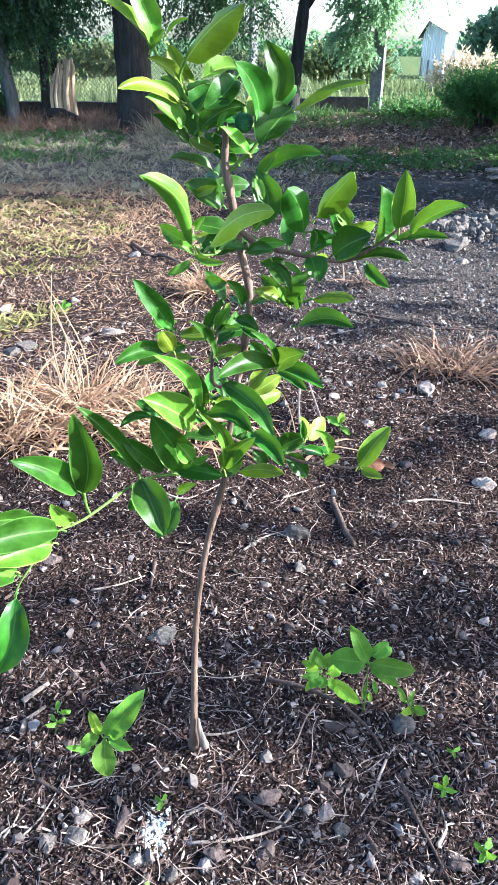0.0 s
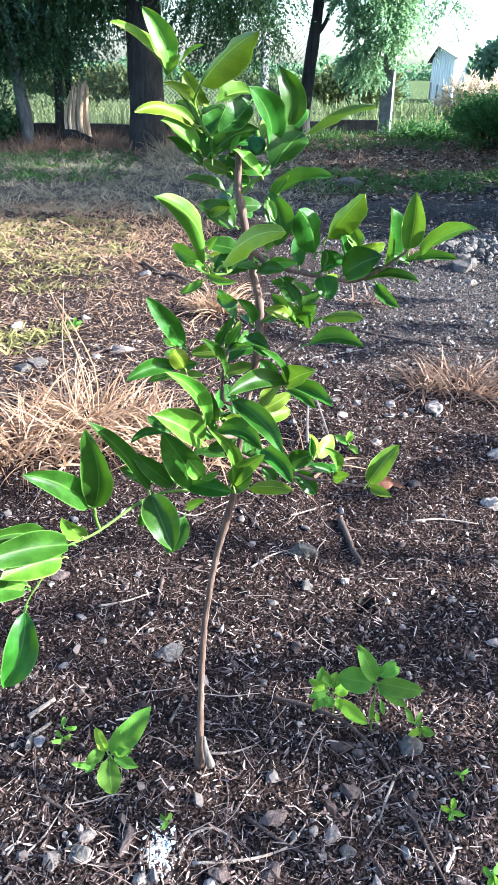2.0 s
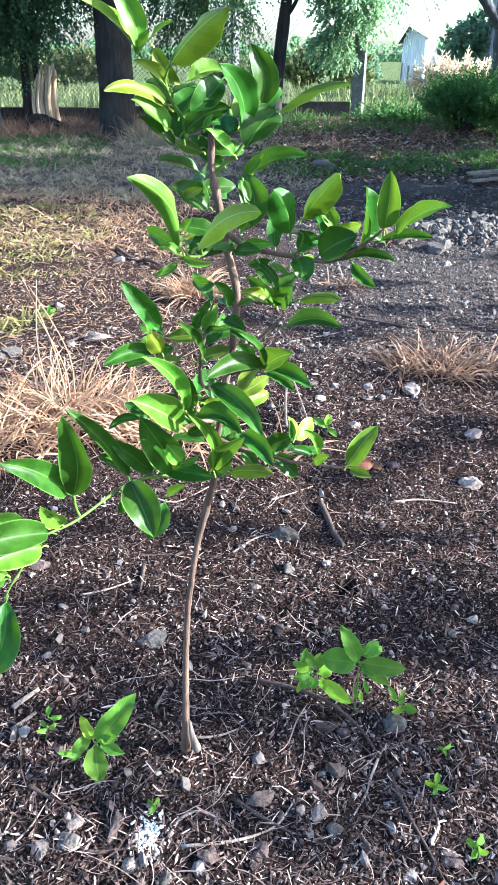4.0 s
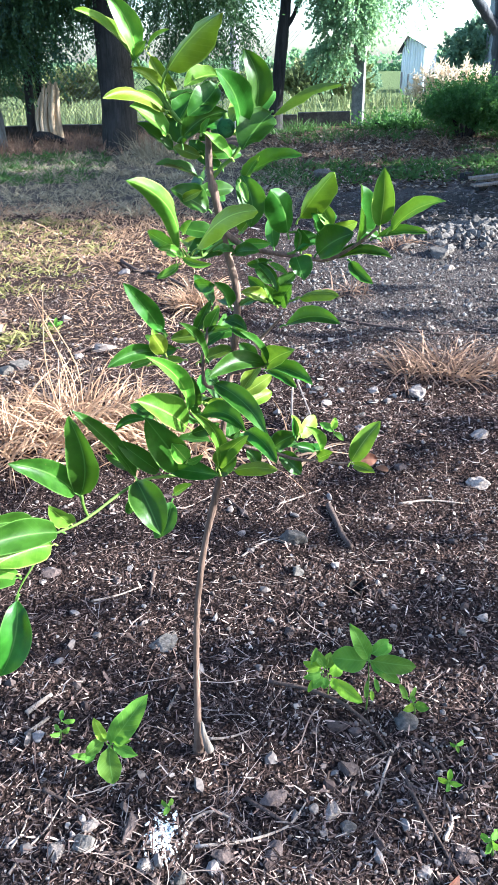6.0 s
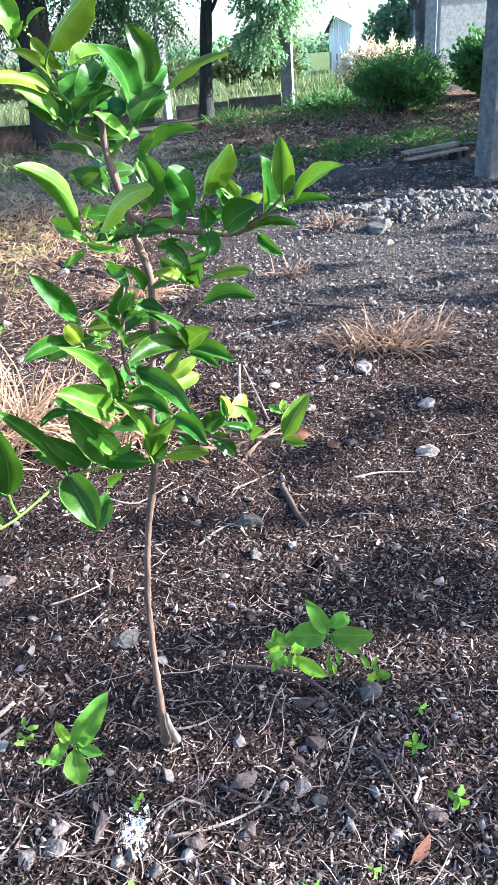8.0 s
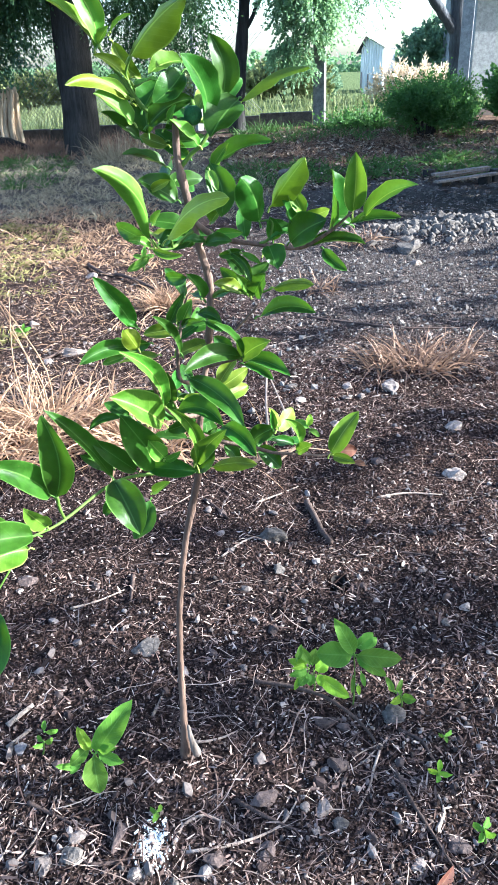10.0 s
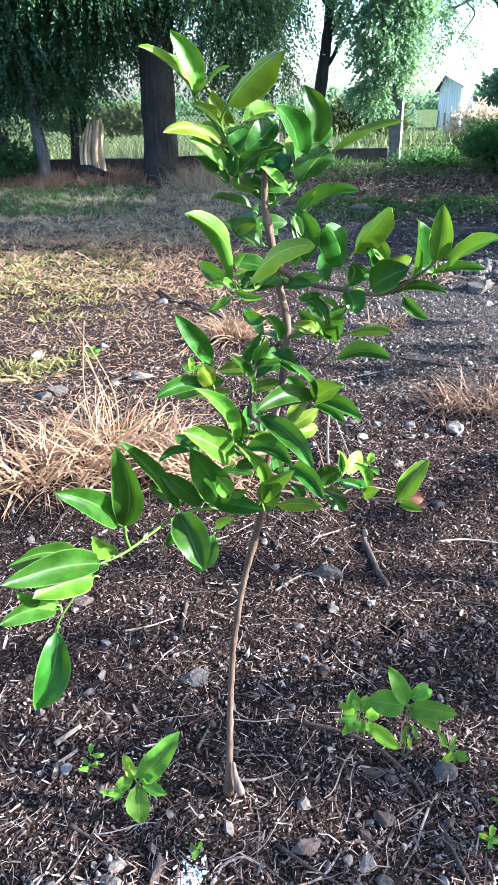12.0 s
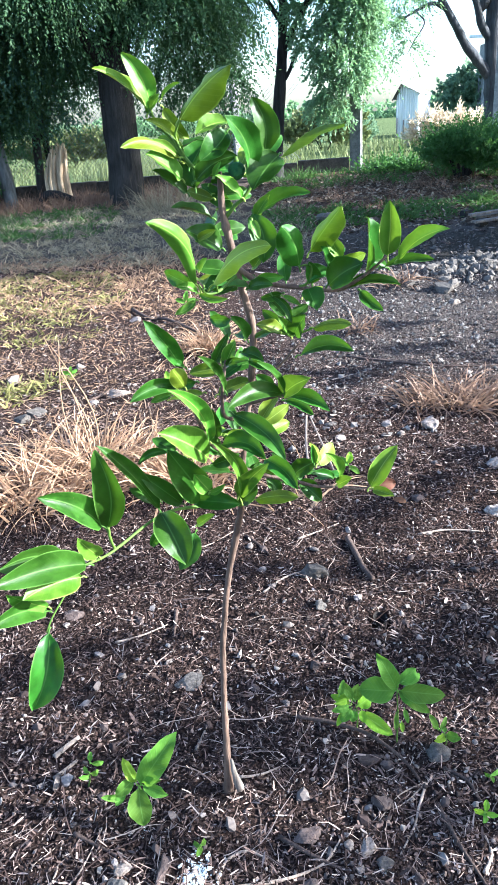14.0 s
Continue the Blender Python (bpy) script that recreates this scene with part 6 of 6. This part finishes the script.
stone(0.377, 2.781, 0.053, STONE_PALE, "pale chipped stone on dark soil", 40)
stone(0.592, 2.210, 0.049, STONE_BROWN, "smooth brown stone in dark soil", 41)
stone(0.413, 1.457, 0.028, STONE_PALE, "pale chipped stone on dark soil", 42)
stone(0.849, 3.170, 0.055, STONE_GREY, "angular blue-grey stone on dark soil", 43)
stone(1.898, 5.972, 0.168, STONE_GREY, "angular blue-grey stone on dark soil", 44)
stone(1.577, 5.825, 0.143, STONE_GREY, "angular blue-grey stone on dark soil", 45)
stone(2.007, 5.892, 0.177, STONE_GREY, "angular blue-grey stone on dark soil", 46)
stone(1.327, 5.630, 0.119, STONE_GREY, "angular blue-grey stone on dark soil", 47)
stone(1.556, 5.044, 0.118, STONE_PALE, "pale chipped stone on dark soil", 48)
stone(1.086, 9.038, 0.341, STONE_GREY, "rounded grey boulder among weeds", 49)
stone(-0.144, 0.715, 0.031, STONE_GREY, "angular blue-grey stone on dark soil", 50)
stone(0.322, 0.717, 0.036, STONE_PALE, "pale chipped stone on dark soil", 51)
stone(0.246, 0.775, 0.029, STONE_BROWN, "smooth brown stone in dark soil", 52)
stone(0.138, 0.797, 0.024, STONE_PALE, "pale chipped stone on dark soil", 53)
stone(-0.820, 2.405, 0.040, STONE_PALE, "pale chipped stone on dark soil", 54)
stone(-0.872, 3.478, 0.065, STONE_PALE, "pale chipped stone on dark soil", 55)
stone(-0.188, 0.817, 0.020, STONE_PALE, "pale chipped stone on dark soil", 56)
stone(0.124, 0.843, 0.022, STONE_PALE, "pale chipped stone on dark soil", 57)
stone(0.654, 2.787, 0.044, STONE_PALE, "pale chipped stone on dark soil", 58)
stick([(-0.014, 0.882, 0.000), (0.038, 0.836, 0.000), (0.094, 0.807, 0.000), (0.192, 0.766, 0.000)], 0.0052, TWIG, "dark fallen twig on soil", "twig", 0.5)
stick([(0.324, 0.926, 0.000), (0.341, 0.832, 0.000), (0.365, 0.765, 0.000), (0.386, 0.698, 0.000)], 0.0049, TWIG, "straight brown twig on soil", "twig", 0.5)
stick([(-0.143, 0.795, 0.000), (-0.122, 0.836, 0.000), (-0.083, 0.852, 0.000), (-0.042, 0.836, 0.000)], 0.0042, TWIG_PALE, "pale curved root on soil", "root", 0.5)
stick([(-0.118, 0.782, 0.000), (-0.018, 0.785, 0.000), (0.066, 0.813, 0.000), (0.108, 0.862, 0.000)], 0.0037, TWIG_PALE, "pale root crossing a twig", "root", 0.5)
stick([(0.045, 1.195, 0.000), (0.127, 1.164, 0.010), (0.205, 1.117, 0.018), (0.258, 1.068, 0.018), (0.285, 1.031, 0.012), (0.302, 0.991, 0.000)], 0.0053, TWIG, "dark exposed root in soil", "root", 0.6)
stick([(0.363, 1.020, 0.000), (0.402, 0.981, 0.000), (0.416, 0.932, 0.000), (0.431, 0.894, 0.000)], 0.0046, TWIG, "dark exposed root in soil", "root", 0.5)
stick([(0.319, 0.991, 0.000), (0.284, 0.926, 0.000), (0.263, 0.881, 0.000), (0.222, 0.826, 0.000)], 0.0035, TWIG_PALE, "pale forked root fibres in soil", "root", 0.4, [[(0.316, 0.988, 0.000), (0.266, 0.946, 0.000), (0.214, 0.916, 0.000)], [(0.313, 0.981, 0.000), (0.271, 0.899, 0.000), (0.270, 0.868, 0.000)], [(0.311, 0.985, 0.000), (0.250, 0.960, 0.000), (0.194, 0.899, 0.000)]])
stick([(0.289, 1.975, 0.000), (0.306, 1.866, 0.000), (0.312, 1.804, 0.000), (0.336, 1.737, 0.000)], 0.0106, TWIG, "knobbly dark stick on soil", "twig", 0.8)
stick([(-0.062, 2.032, 0.000), (-0.018, 1.960, 0.000), (0.015, 1.894, 0.000)], 0.0057, TWIG, "short dark stick on soil", "twig", 0.5)
stick([(-0.099, 1.032, 0.000), (-0.048, 1.037, 0.000), (0.006, 1.058, 0.000)], 0.0035, TWIG_PALE, "pale twig at the sapling's foot", "twig", 0.5)
stick([(-0.015, 1.693, 0.000), (0.056, 1.758, 0.000), (0.133, 1.804, 0.000)], 0.0038, TWIG_PALE, "thin pale twig on soil", "twig", 0.5)
stick([(-0.456, 1.523, 0.000), (-0.383, 1.545, 0.000), (-0.307, 1.588, 0.000)], 0.0037, TWIG_PALE, "thin pale twig on soil", "twig", 0.5)
stick([(-0.284, 1.635, 0.000), (-0.285, 1.583, 0.000), (-0.285, 1.535, 0.000)], 0.0069, TWIG, "short bark piece on soil", "twig", 0.5)
stick([(-0.540, 1.122, 0.000), (-0.515, 1.149, 0.000), (-0.492, 1.177, 0.000)], 0.0092, GREY_WOOD, "weathered wood splinter on soil", "wood_splinter", 0.7)
stick([(-0.526, 1.059, 0.000), (-0.503, 1.082, 0.000), (-0.484, 1.111, 0.000)], 0.0074, GREY_WOOD, "weathered wood splinter on soil", "wood_splinter", 0.7)
stick([(-0.200, 1.115, 0.000), (-0.188, 1.153, 0.000), (-0.176, 1.188, 0.000)], 0.0047, GREY_WOOD, "thin wood splinter on soil", "wood_splinter", 0.5)
stick([(-0.474, 0.740, 0.000), (-0.452, 0.793, 0.000), (-0.420, 0.840, 0.000), (-0.392, 0.928, 0.000)], 0.0033, TWIG_PALE, "tangled pale root on soil", "root", 0.4, [[(-0.452, 0.793, 0.000), (-0.419, 0.793, 0.000), (-0.347, 0.771, 0.000)], [(-0.465, 0.761, 0.000), (-0.422, 0.728, 0.000), (-0.322, 0.709, 0.000)]])
stick([(-0.484, 0.790, 0.000), (-0.472, 0.840, 0.000), (-0.475, 0.914, 0.000)], 0.0029, TWIG_PALE, "thin pale root on soil", "root", 0.5)
stick([(-0.450, 0.917, 0.000), (-0.398, 0.890, 0.000), (-0.351, 0.863, 0.000)], 0.0050, TWIG, "dark stick on soil", "twig", 0.5)
stick([(-0.921, 5.475, 0.010), (-0.74, 5.20, 0.000), (-0.62, 5.09, 0.016), (-0.361, 4.744, 0.000)], 0.014, TWIG, "thick brown stick on dry soil", "twig", 0.8)
stick([(-0.801, 3.679, 0.000), (-0.849, 3.590, 0.000), (-0.914, 3.504, 0.000)], 0.0105, TWIG, "brown stick among pale stones", "twig", 0.5)
stick([(0.582, 3.988, 0.000), (0.839, 3.809, 0.000), (1.098, 3.674, 0.000), (1.406, 3.655, 0.000)], 0.0087, TWIG, "long thin dark twig on gravel", "twig", 0.5)
stick([(0.287, 3.527, 0.000), (0.465, 3.631, 0.000), (0.663, 3.710, 0.000)], 0.0055, TWIG_PALE, "thin pale twig on gravel", "twig", 0.5)
stick([(0.530, 1.667, 0.000), (0.577, 1.647, 0.000), (0.624, 1.624, 0.000)], 0.0045, TWIG, "short dark twig on soil", "twig", 0.5)
stick([(0.538, 1.979, 0.000), (0.647, 1.991, 0.000), (0.768, 1.968, 0.000)], 0.0043, TWIG_PALE, "thin pale twig on soil", "twig", 0.5)
stick([(0.210, 2.526, 0.000), (0.214, 2.668, 0.050), (0.235, 2.852, 0.090)], 0.0059, TWIG_PALE, "broken upright straw stalk", "dry_stalk", 0.8)
stick([(0.309, 2.460, 0.000), (0.283, 2.614, 0.050), (0.250, 2.838, 0.090)], 0.0041, TWIG_PALE, "leaning dry stalk on soil", "dry_stalk", 0.8)
stick([(-0.065, 0.985, 0.000), (-0.054, 0.930, 0.000), (-0.057, 0.866, 0.000)], 0.0025, TWIG, "thin dark root on soil", "root", 0.5)
stick([(0.373, 0.775, 0.000), (0.398, 0.809, 0.000), (0.397, 0.845, 0.000)], 0.0047, TWIG_PALE, "short pale stick on soil", "twig", 0.5)
stick([(0.254, 0.988, 0.000), (0.273, 1.031, 0.000), (0.251, 1.061, 0.000)], 0.0025, TWIG, "thin dark root on soil", "root", 0.5)
stick([(-0.303, 0.771, 0.000), (-0.254, 0.773, 0.000), (-0.205, 0.776, 0.000)], 0.0051, TWIG, "short brown stick on soil", "twig", 0.5)
stick([(0.589, 2.427, 0.000), (0.671, 2.382, 0.000), (0.761, 2.295, 0.000)], 0.0042, TWIG, "thin dark twig on soil", "twig", 0.5)
stick([(0.555, 3.163, 0.000), (0.677, 3.226, 0.000), (0.807, 3.170, 0.000)], 0.0051, TWIG, "thin dark twig on gravel", "twig", 0.5)
stick([(-0.314, 2.010, 0.000), (-0.213, 1.976, 0.000), (-0.090, 2.083, 0.000)], 0.0036, TWIG_PALE, "thin pale straw on soil", "dry_stalk", 0.5)
stick([(0.118, 1.980, 0.000), (0.200, 2.032, 0.000), (0.275, 2.088, 0.000)], 0.0035, TWIG_PALE, "thin pale straw on soil", "dry_stalk", 0.5)
lime_patch(-0.180, 0.798, 0.037, 420, "patch of crumbled white lime on soil")
lime_patch(-0.299, 0.911, 0.012, 60, "small crumb of white lime on soil")
stone(-0.596, 1.640, 0.051, STONE_BROWN, "pale chipped stone on dark soil", 59, 0.45, long=1.3, turn=0)
stone(-0.613, 1.607, 0.027, STONE_PALE, "pale chipped stone on dark soil", 60)
lime_patch(0.182, 0.794, 0.010, 14, "small crumb of white lime on soil")
plant = weed((-0.313, 0.960, 0.000), "broad-leaved green seedling in dark soil")
weed_stem(plant, (-0.313, 0.960, -0.010), (-0.304, 0.960, 0.076))
weed_leaf(plant, (-0.301, 0.960, 0.083), (-0.214, 0.980, 0.204), 0.065, WEED)
weed_leaf(plant, (-0.308, 0.960, 0.070), (-0.298, 0.915, 0.012), 0.063, WEED)
weed_leaf(plant, (-0.312, 0.960, 0.088), (-0.335, 0.980, 0.140), 0.029, WEED_PALE, 10)
weed_leaf(plant, (-0.316, 0.960, 0.096), (-0.353, 0.940, 0.075), 0.034, WEED)
weed_leaf(plant, (-0.297, 0.960, 0.077), (-0.243, 0.940, 0.068), 0.032, WEED)
weed_leaf(plant, (-0.345, 0.960, 0.047), (-0.384, 0.940, 0.075), 0.020, WEED)
weed_leaf(plant, (-0.292, 0.960, 0.097), (-0.254, 0.940, 0.113), 0.020, WEED)
weed_leaf(plant, (-0.338, 0.960, 0.059), (-0.358, 0.940, 0.046), 0.019, WEED)
plant = weed((0.274, 1.099, 0.000), "green weed with broad leaves in dark soil")
weed_stem(plant, (0.274, 1.099, -0.010), (0.270, 1.099, 0.168))
weed_leaf(plant, (0.270, 1.099, 0.163), (0.228, 1.119, 0.251), 0.047, WEED)
weed_leaf(plant, (0.267, 1.099, 0.155), (0.189, 1.119, 0.149), 0.073, WEED)
weed_leaf(plant, (0.280, 1.099, 0.155), (0.375, 1.079, 0.153), 0.053, WEED)
weed_leaf(plant, (0.274, 1.099, 0.151), (0.342, 1.079, 0.102), 0.035, WEED)
weed_leaf(plant, (0.276, 1.099, 0.176), (0.317, 1.119, 0.199), 0.038, WEED)
weed_leaf(plant, (0.285, 1.099, 0.181), (0.327, 1.119, 0.180), 0.028, WEED)
weed_leaf(plant, (0.281, 1.099, 0.148), (0.301, 1.079, 0.133), 0.028, WEED)
weed_leaf(plant, (0.271, 1.099, 0.086), (0.265, 1.079, 0.058), 0.013, WEED)
weed_leaf(plant, (0.289, 1.099, 0.098), (0.294, 1.079, 0.075), 0.014, WEED)
weed_leaf(plant, (0.283, 1.099, 0.058), (0.282, 1.079, 0.048), 0.013, WEED_PALE)
weed_leaf(plant, (0.271, 1.099, 0.158), (0.258, 1.119, 0.176), 0.028, WEED)
plant = weed((0.187, 1.143, 0.000), "yellow-green leafy weed in dark soil")
weed_stem(plant, (0.187, 1.143, -0.010), (0.185, 1.143, 0.077))
weed_leaf(plant, (0.198, 1.143, 0.050), (0.266, 1.107, 0.012), 0.043, WEED_PALE)
weed_leaf(plant, (0.190, 1.143, 0.071), (0.223, 1.163, 0.078), 0.043, WEED_PALE)
weed_leaf(plant, (0.178, 1.143, 0.098), (0.155, 1.163, 0.132), 0.026, WEED)
weed_leaf(plant, (0.177, 1.143, 0.090), (0.194, 1.163, 0.121), 0.026, WEED)
weed_leaf(plant, (0.171, 1.143, 0.081), (0.128, 1.163, 0.092), 0.024, WEED_PALE)
weed_leaf(plant, (0.169, 1.143, 0.074), (0.125, 1.123, 0.083), 0.023, WEED)
weed_leaf(plant, (0.174, 1.143, 0.065), (0.147, 1.123, 0.045), 0.029, WEED)
weed_leaf(plant, (0.182, 1.143, 0.059), (0.173, 1.123, 0.043), 0.029, WEED)
weed_leaf(plant, (0.198, 1.143, 0.057), (0.203, 1.123, 0.038), 0.025, WEED_PALE)
weed_leaf(plant, (0.185, 1.143, 0.091), (0.203, 1.163, 0.115), 0.020, WEED)
weed_leaf(plant, (0.165, 1.143, 0.093), (0.131, 1.123, 0.105), 0.017, WEED_PALE)
weed_leaf(plant, (0.147, 1.143, 0.110), (0.160, 1.163, 0.137), 0.017, WEED)
weed_leaf(plant, (0.158, 1.143, 0.065), (0.137, 1.123, 0.034), 0.018, WEED_PALE)
weed_leaf(plant, (0.172, 1.143, 0.095), (0.145, 1.163, 0.106), 0.019, WEED_PALE)
plant = weed((0.384, 1.080, 0.000), "small green weed beside a stone")
weed_stem(plant, (0.384, 1.080, -0.010), (0.380, 1.080, 0.032))
weed_leaf(plant, (0.384, 1.080, 0.030), (0.411, 1.060, 0.039), 0.028, WEED)
weed_leaf(plant, (0.379, 1.080, 0.029), (0.350, 1.060, 0.036), 0.023, WEED_PALE)
weed_leaf(plant, (0.378, 1.080, 0.036), (0.380, 1.100, 0.032), 0.017, WEED)
weed_leaf(plant, (0.362, 1.080, 0.052), (0.348, 1.100, 0.076), 0.017, WEED)
weed_leaf(plant, (0.365, 1.080, 0.051), (0.358, 1.100, 0.041), 0.014, WEED_PALE)
weed_leaf(plant, (0.370, 1.080, 0.047), (0.387, 1.100, 0.065), 0.013, WEED)
plant = weed((0.413, 0.888, 0.000), "tiny green sprout in dark soil")
weed_stem(plant, (0.413, 0.888, -0.011), (0.408, 0.883, 0.027))
weed_leaf(plant, (0.408, 0.883, 0.027), (0.393, 0.903, 0.008), 0.015, WEED_PALE)
weed_leaf(plant, (0.408, 0.883, 0.027), (0.417, 0.903, 0.037), 0.015, WEED_PALE)
weed_leaf(plant, (0.409, 0.883, 0.023), (0.430, 0.863, 0.042), 0.015, WEED)
weed_leaf(plant, (0.409, 0.883, 0.019), (0.399, 0.863, 0.020), 0.015, WEED)
plant = weed((0.454, 0.974, 0.000), "tiny green sprout in dark soil")
weed_stem(plant, (0.454, 0.974, -0.011), (0.449, 0.969, 0.025))
weed_leaf(plant, (0.449, 0.969, 0.025), (0.443, 0.989, 0.008), 0.011, WEED)
weed_leaf(plant, (0.449, 0.969, 0.025), (0.472, 0.989, 0.014), 0.011, WEED)
weed_leaf(plant, (0.449, 0.969, 0.021), (0.447, 0.949, 0.026), 0.011, WEED)
plant = weed((-0.444, 1.041, 0.000), "tiny green sprout in dark soil")
weed_stem(plant, (-0.444, 1.041, -0.012), (-0.435, 1.036, 0.034))
weed_leaf(plant, (-0.435, 1.036, 0.028), (-0.451, 1.016, 0.049), 0.015, WEED)
weed_leaf(plant, (-0.434, 1.036, 0.039), (-0.451, 1.056, 0.033), 0.014, WEED)
weed_leaf(plant, (-0.431, 1.036, 0.034), (-0.420, 1.056, 0.018), 0.016, WEED)
weed_leaf(plant, (-0.426, 1.036, 0.071), (-0.427, 1.056, 0.079), 0.014, WEED)
weed_leaf(plant, (-0.424, 1.036, 0.066), (-0.403, 1.056, 0.045), 0.014, WEED)
plant = weed((-0.178, 0.856, 0.000), "tiny green sprout in dark soil")
weed_stem(plant, (-0.178, 0.856, -0.012), (-0.175, 0.851, 0.030))
weed_leaf(plant, (-0.176, 0.851, 0.028), (-0.191, 0.871, 0.013), 0.013, WEED)
weed_leaf(plant, (-0.176, 0.851, 0.028), (-0.168, 0.871, 0.017), 0.013, WEED)
weed_leaf(plant, (-0.176, 0.851, 0.021), (-0.182, 0.831, 0.022), 0.013, WEED)
plant = weed((0.459, 0.744, 0.000), "small green weed at the plot's edge")
weed_stem(plant, (0.459, 0.744, -0.011), (0.446, 0.739, 0.055))
weed_leaf(plant, (0.446, 0.739, 0.055), (0.435, 0.759, 0.038), 0.019, WEED)
weed_leaf(plant, (0.446, 0.739, 0.055), (0.465, 0.759, 0.051), 0.019, WEED)
weed_leaf(plant, (0.450, 0.739, 0.045), (0.462, 0.719, 0.063), 0.019, WEED)
weed_leaf(plant, (0.446, 0.739, 0.042), (0.429, 0.719, 0.044), 0.017, WEED)
plant = weed((0.365, 2.447, 0.000), "small pale weed behind the sapling")
weed_stem(plant, (0.365, 2.447, -0.012), (0.365, 2.442, 0.052))
weed_leaf(plant, (0.365, 2.442, 0.052), (0.373, 2.462, 0.095), 0.037, WEED_PALE)
weed_leaf(plant, (0.366, 2.442, 0.044), (0.311, 2.462, 0.074), 0.037, WEED)
weed_leaf(plant, (0.370, 2.442, 0.039), (0.406, 2.422, 0.009), 0.029, WEED)
plant = weed((-1.097, 3.927, 0.000), "small green weed among pale stones")
weed_stem(plant, (-1.097, 3.927, -0.011), (-1.092, 3.922, 0.035))
weed_leaf(plant, (-1.092, 3.922, 0.031), (-1.141, 3.942, 0.045), 0.028, WEED)
weed_leaf(plant, (-1.092, 3.922, 0.031), (-1.048, 3.942, 0.052), 0.028, WEED)
weed_leaf(plant, (-1.093, 3.922, 0.024), (-1.084, 3.942, 0.079), 0.028, WEED)
plant = weed((-0.448, 3.444, 0.000), "leafy green weed behind the sapling")
weed_stem(plant, (-0.448, 3.444, -0.011), (-0.443, 3.439, 0.095))
weed_leaf(plant, (-0.444, 3.439, 0.080), (-0.503, 3.459, 0.118), 0.044, WEED)
weed_leaf(plant, (-0.443, 3.439, 0.089), (-0.456, 3.459, 0.164), 0.044, WEED_PALE)
weed_leaf(plant, (-0.437, 3.439, 0.089), (-0.379, 3.459, 0.119), 0.044, WEED)
weed_leaf(plant, (-0.444, 3.439, 0.064), (-0.497, 3.419, 0.034), 0.039, WEED)
weed_leaf(plant, (-0.439, 3.439, 0.064), (-0.385, 3.419, 0.041), 0.039, WEED)
plant = weed((-0.478, 5.310, 0.000), "leafy green weed behind the sapling")
weed_stem(plant, (-0.478, 5.310, -0.013), (-0.474, 5.305, 0.104))
weed_leaf(plant, (-0.474, 5.305, 0.092), (-0.551, 5.325, 0.120), 0.050, WEED)
weed_leaf(plant, (-0.474, 5.305, 0.104), (-0.455, 5.325, 0.183), 0.050, WEED)
weed_leaf(plant, (-0.466, 5.305, 0.092), (-0.390, 5.325, 0.113), 0.050, WEED)
plant = weed((-0.192, 0.667, 0.000), "broad-leaved green seedling in dark soil")
weed_stem(plant, (-0.192, 0.667, -0.012), (-0.187, 0.662, 0.040))
weed_leaf(plant, (-0.187, 0.662, 0.040), (-0.234, 0.682, 0.013), 0.026, WEED)
weed_leaf(plant, (-0.186, 0.662, 0.047), (-0.178, 0.682, 0.037), 0.024, WEED)
weed_leaf(plant, (-0.184, 0.662, 0.040), (-0.150, 0.682, 0.008), 0.026, WEED)
plant = weed((0.262, 0.646, 0.000), "tiny green sprout in dark soil")
weed_stem(plant, (0.262, 0.646, -0.011), (0.257, 0.641, 0.033))
weed_leaf(plant, (0.257, 0.641, 0.033), (0.250, 0.661, 0.012), 0.012, WEED)
weed_leaf(plant, (0.257, 0.641, 0.033), (0.275, 0.661, 0.008), 0.012, WEED)
weed_leaf(plant, (0.257, 0.641, 0.029), (0.250, 0.621, 0.043), 0.012, WEED)
plant = weed((0.139, 0.637, 0.000), "tiny green sprout in dark soil")
weed_stem(plant, (0.139, 0.637, -0.012), (0.139, 0.632, 0.026))
weed_leaf(plant, (0.139, 0.632, 0.026), (0.126, 0.652, 0.008), 0.012, WEED)
weed_leaf(plant, (0.139, 0.632, 0.026), (0.157, 0.652, 0.008), 0.012, WEED)
dead_leaf(0.334, 0.662, 0.06, 40, "curled red-brown fallen leaf on soil")
dead_leaf(0.542, 2.181, 0.05, 160, "curled brown fallen leaf on soil")
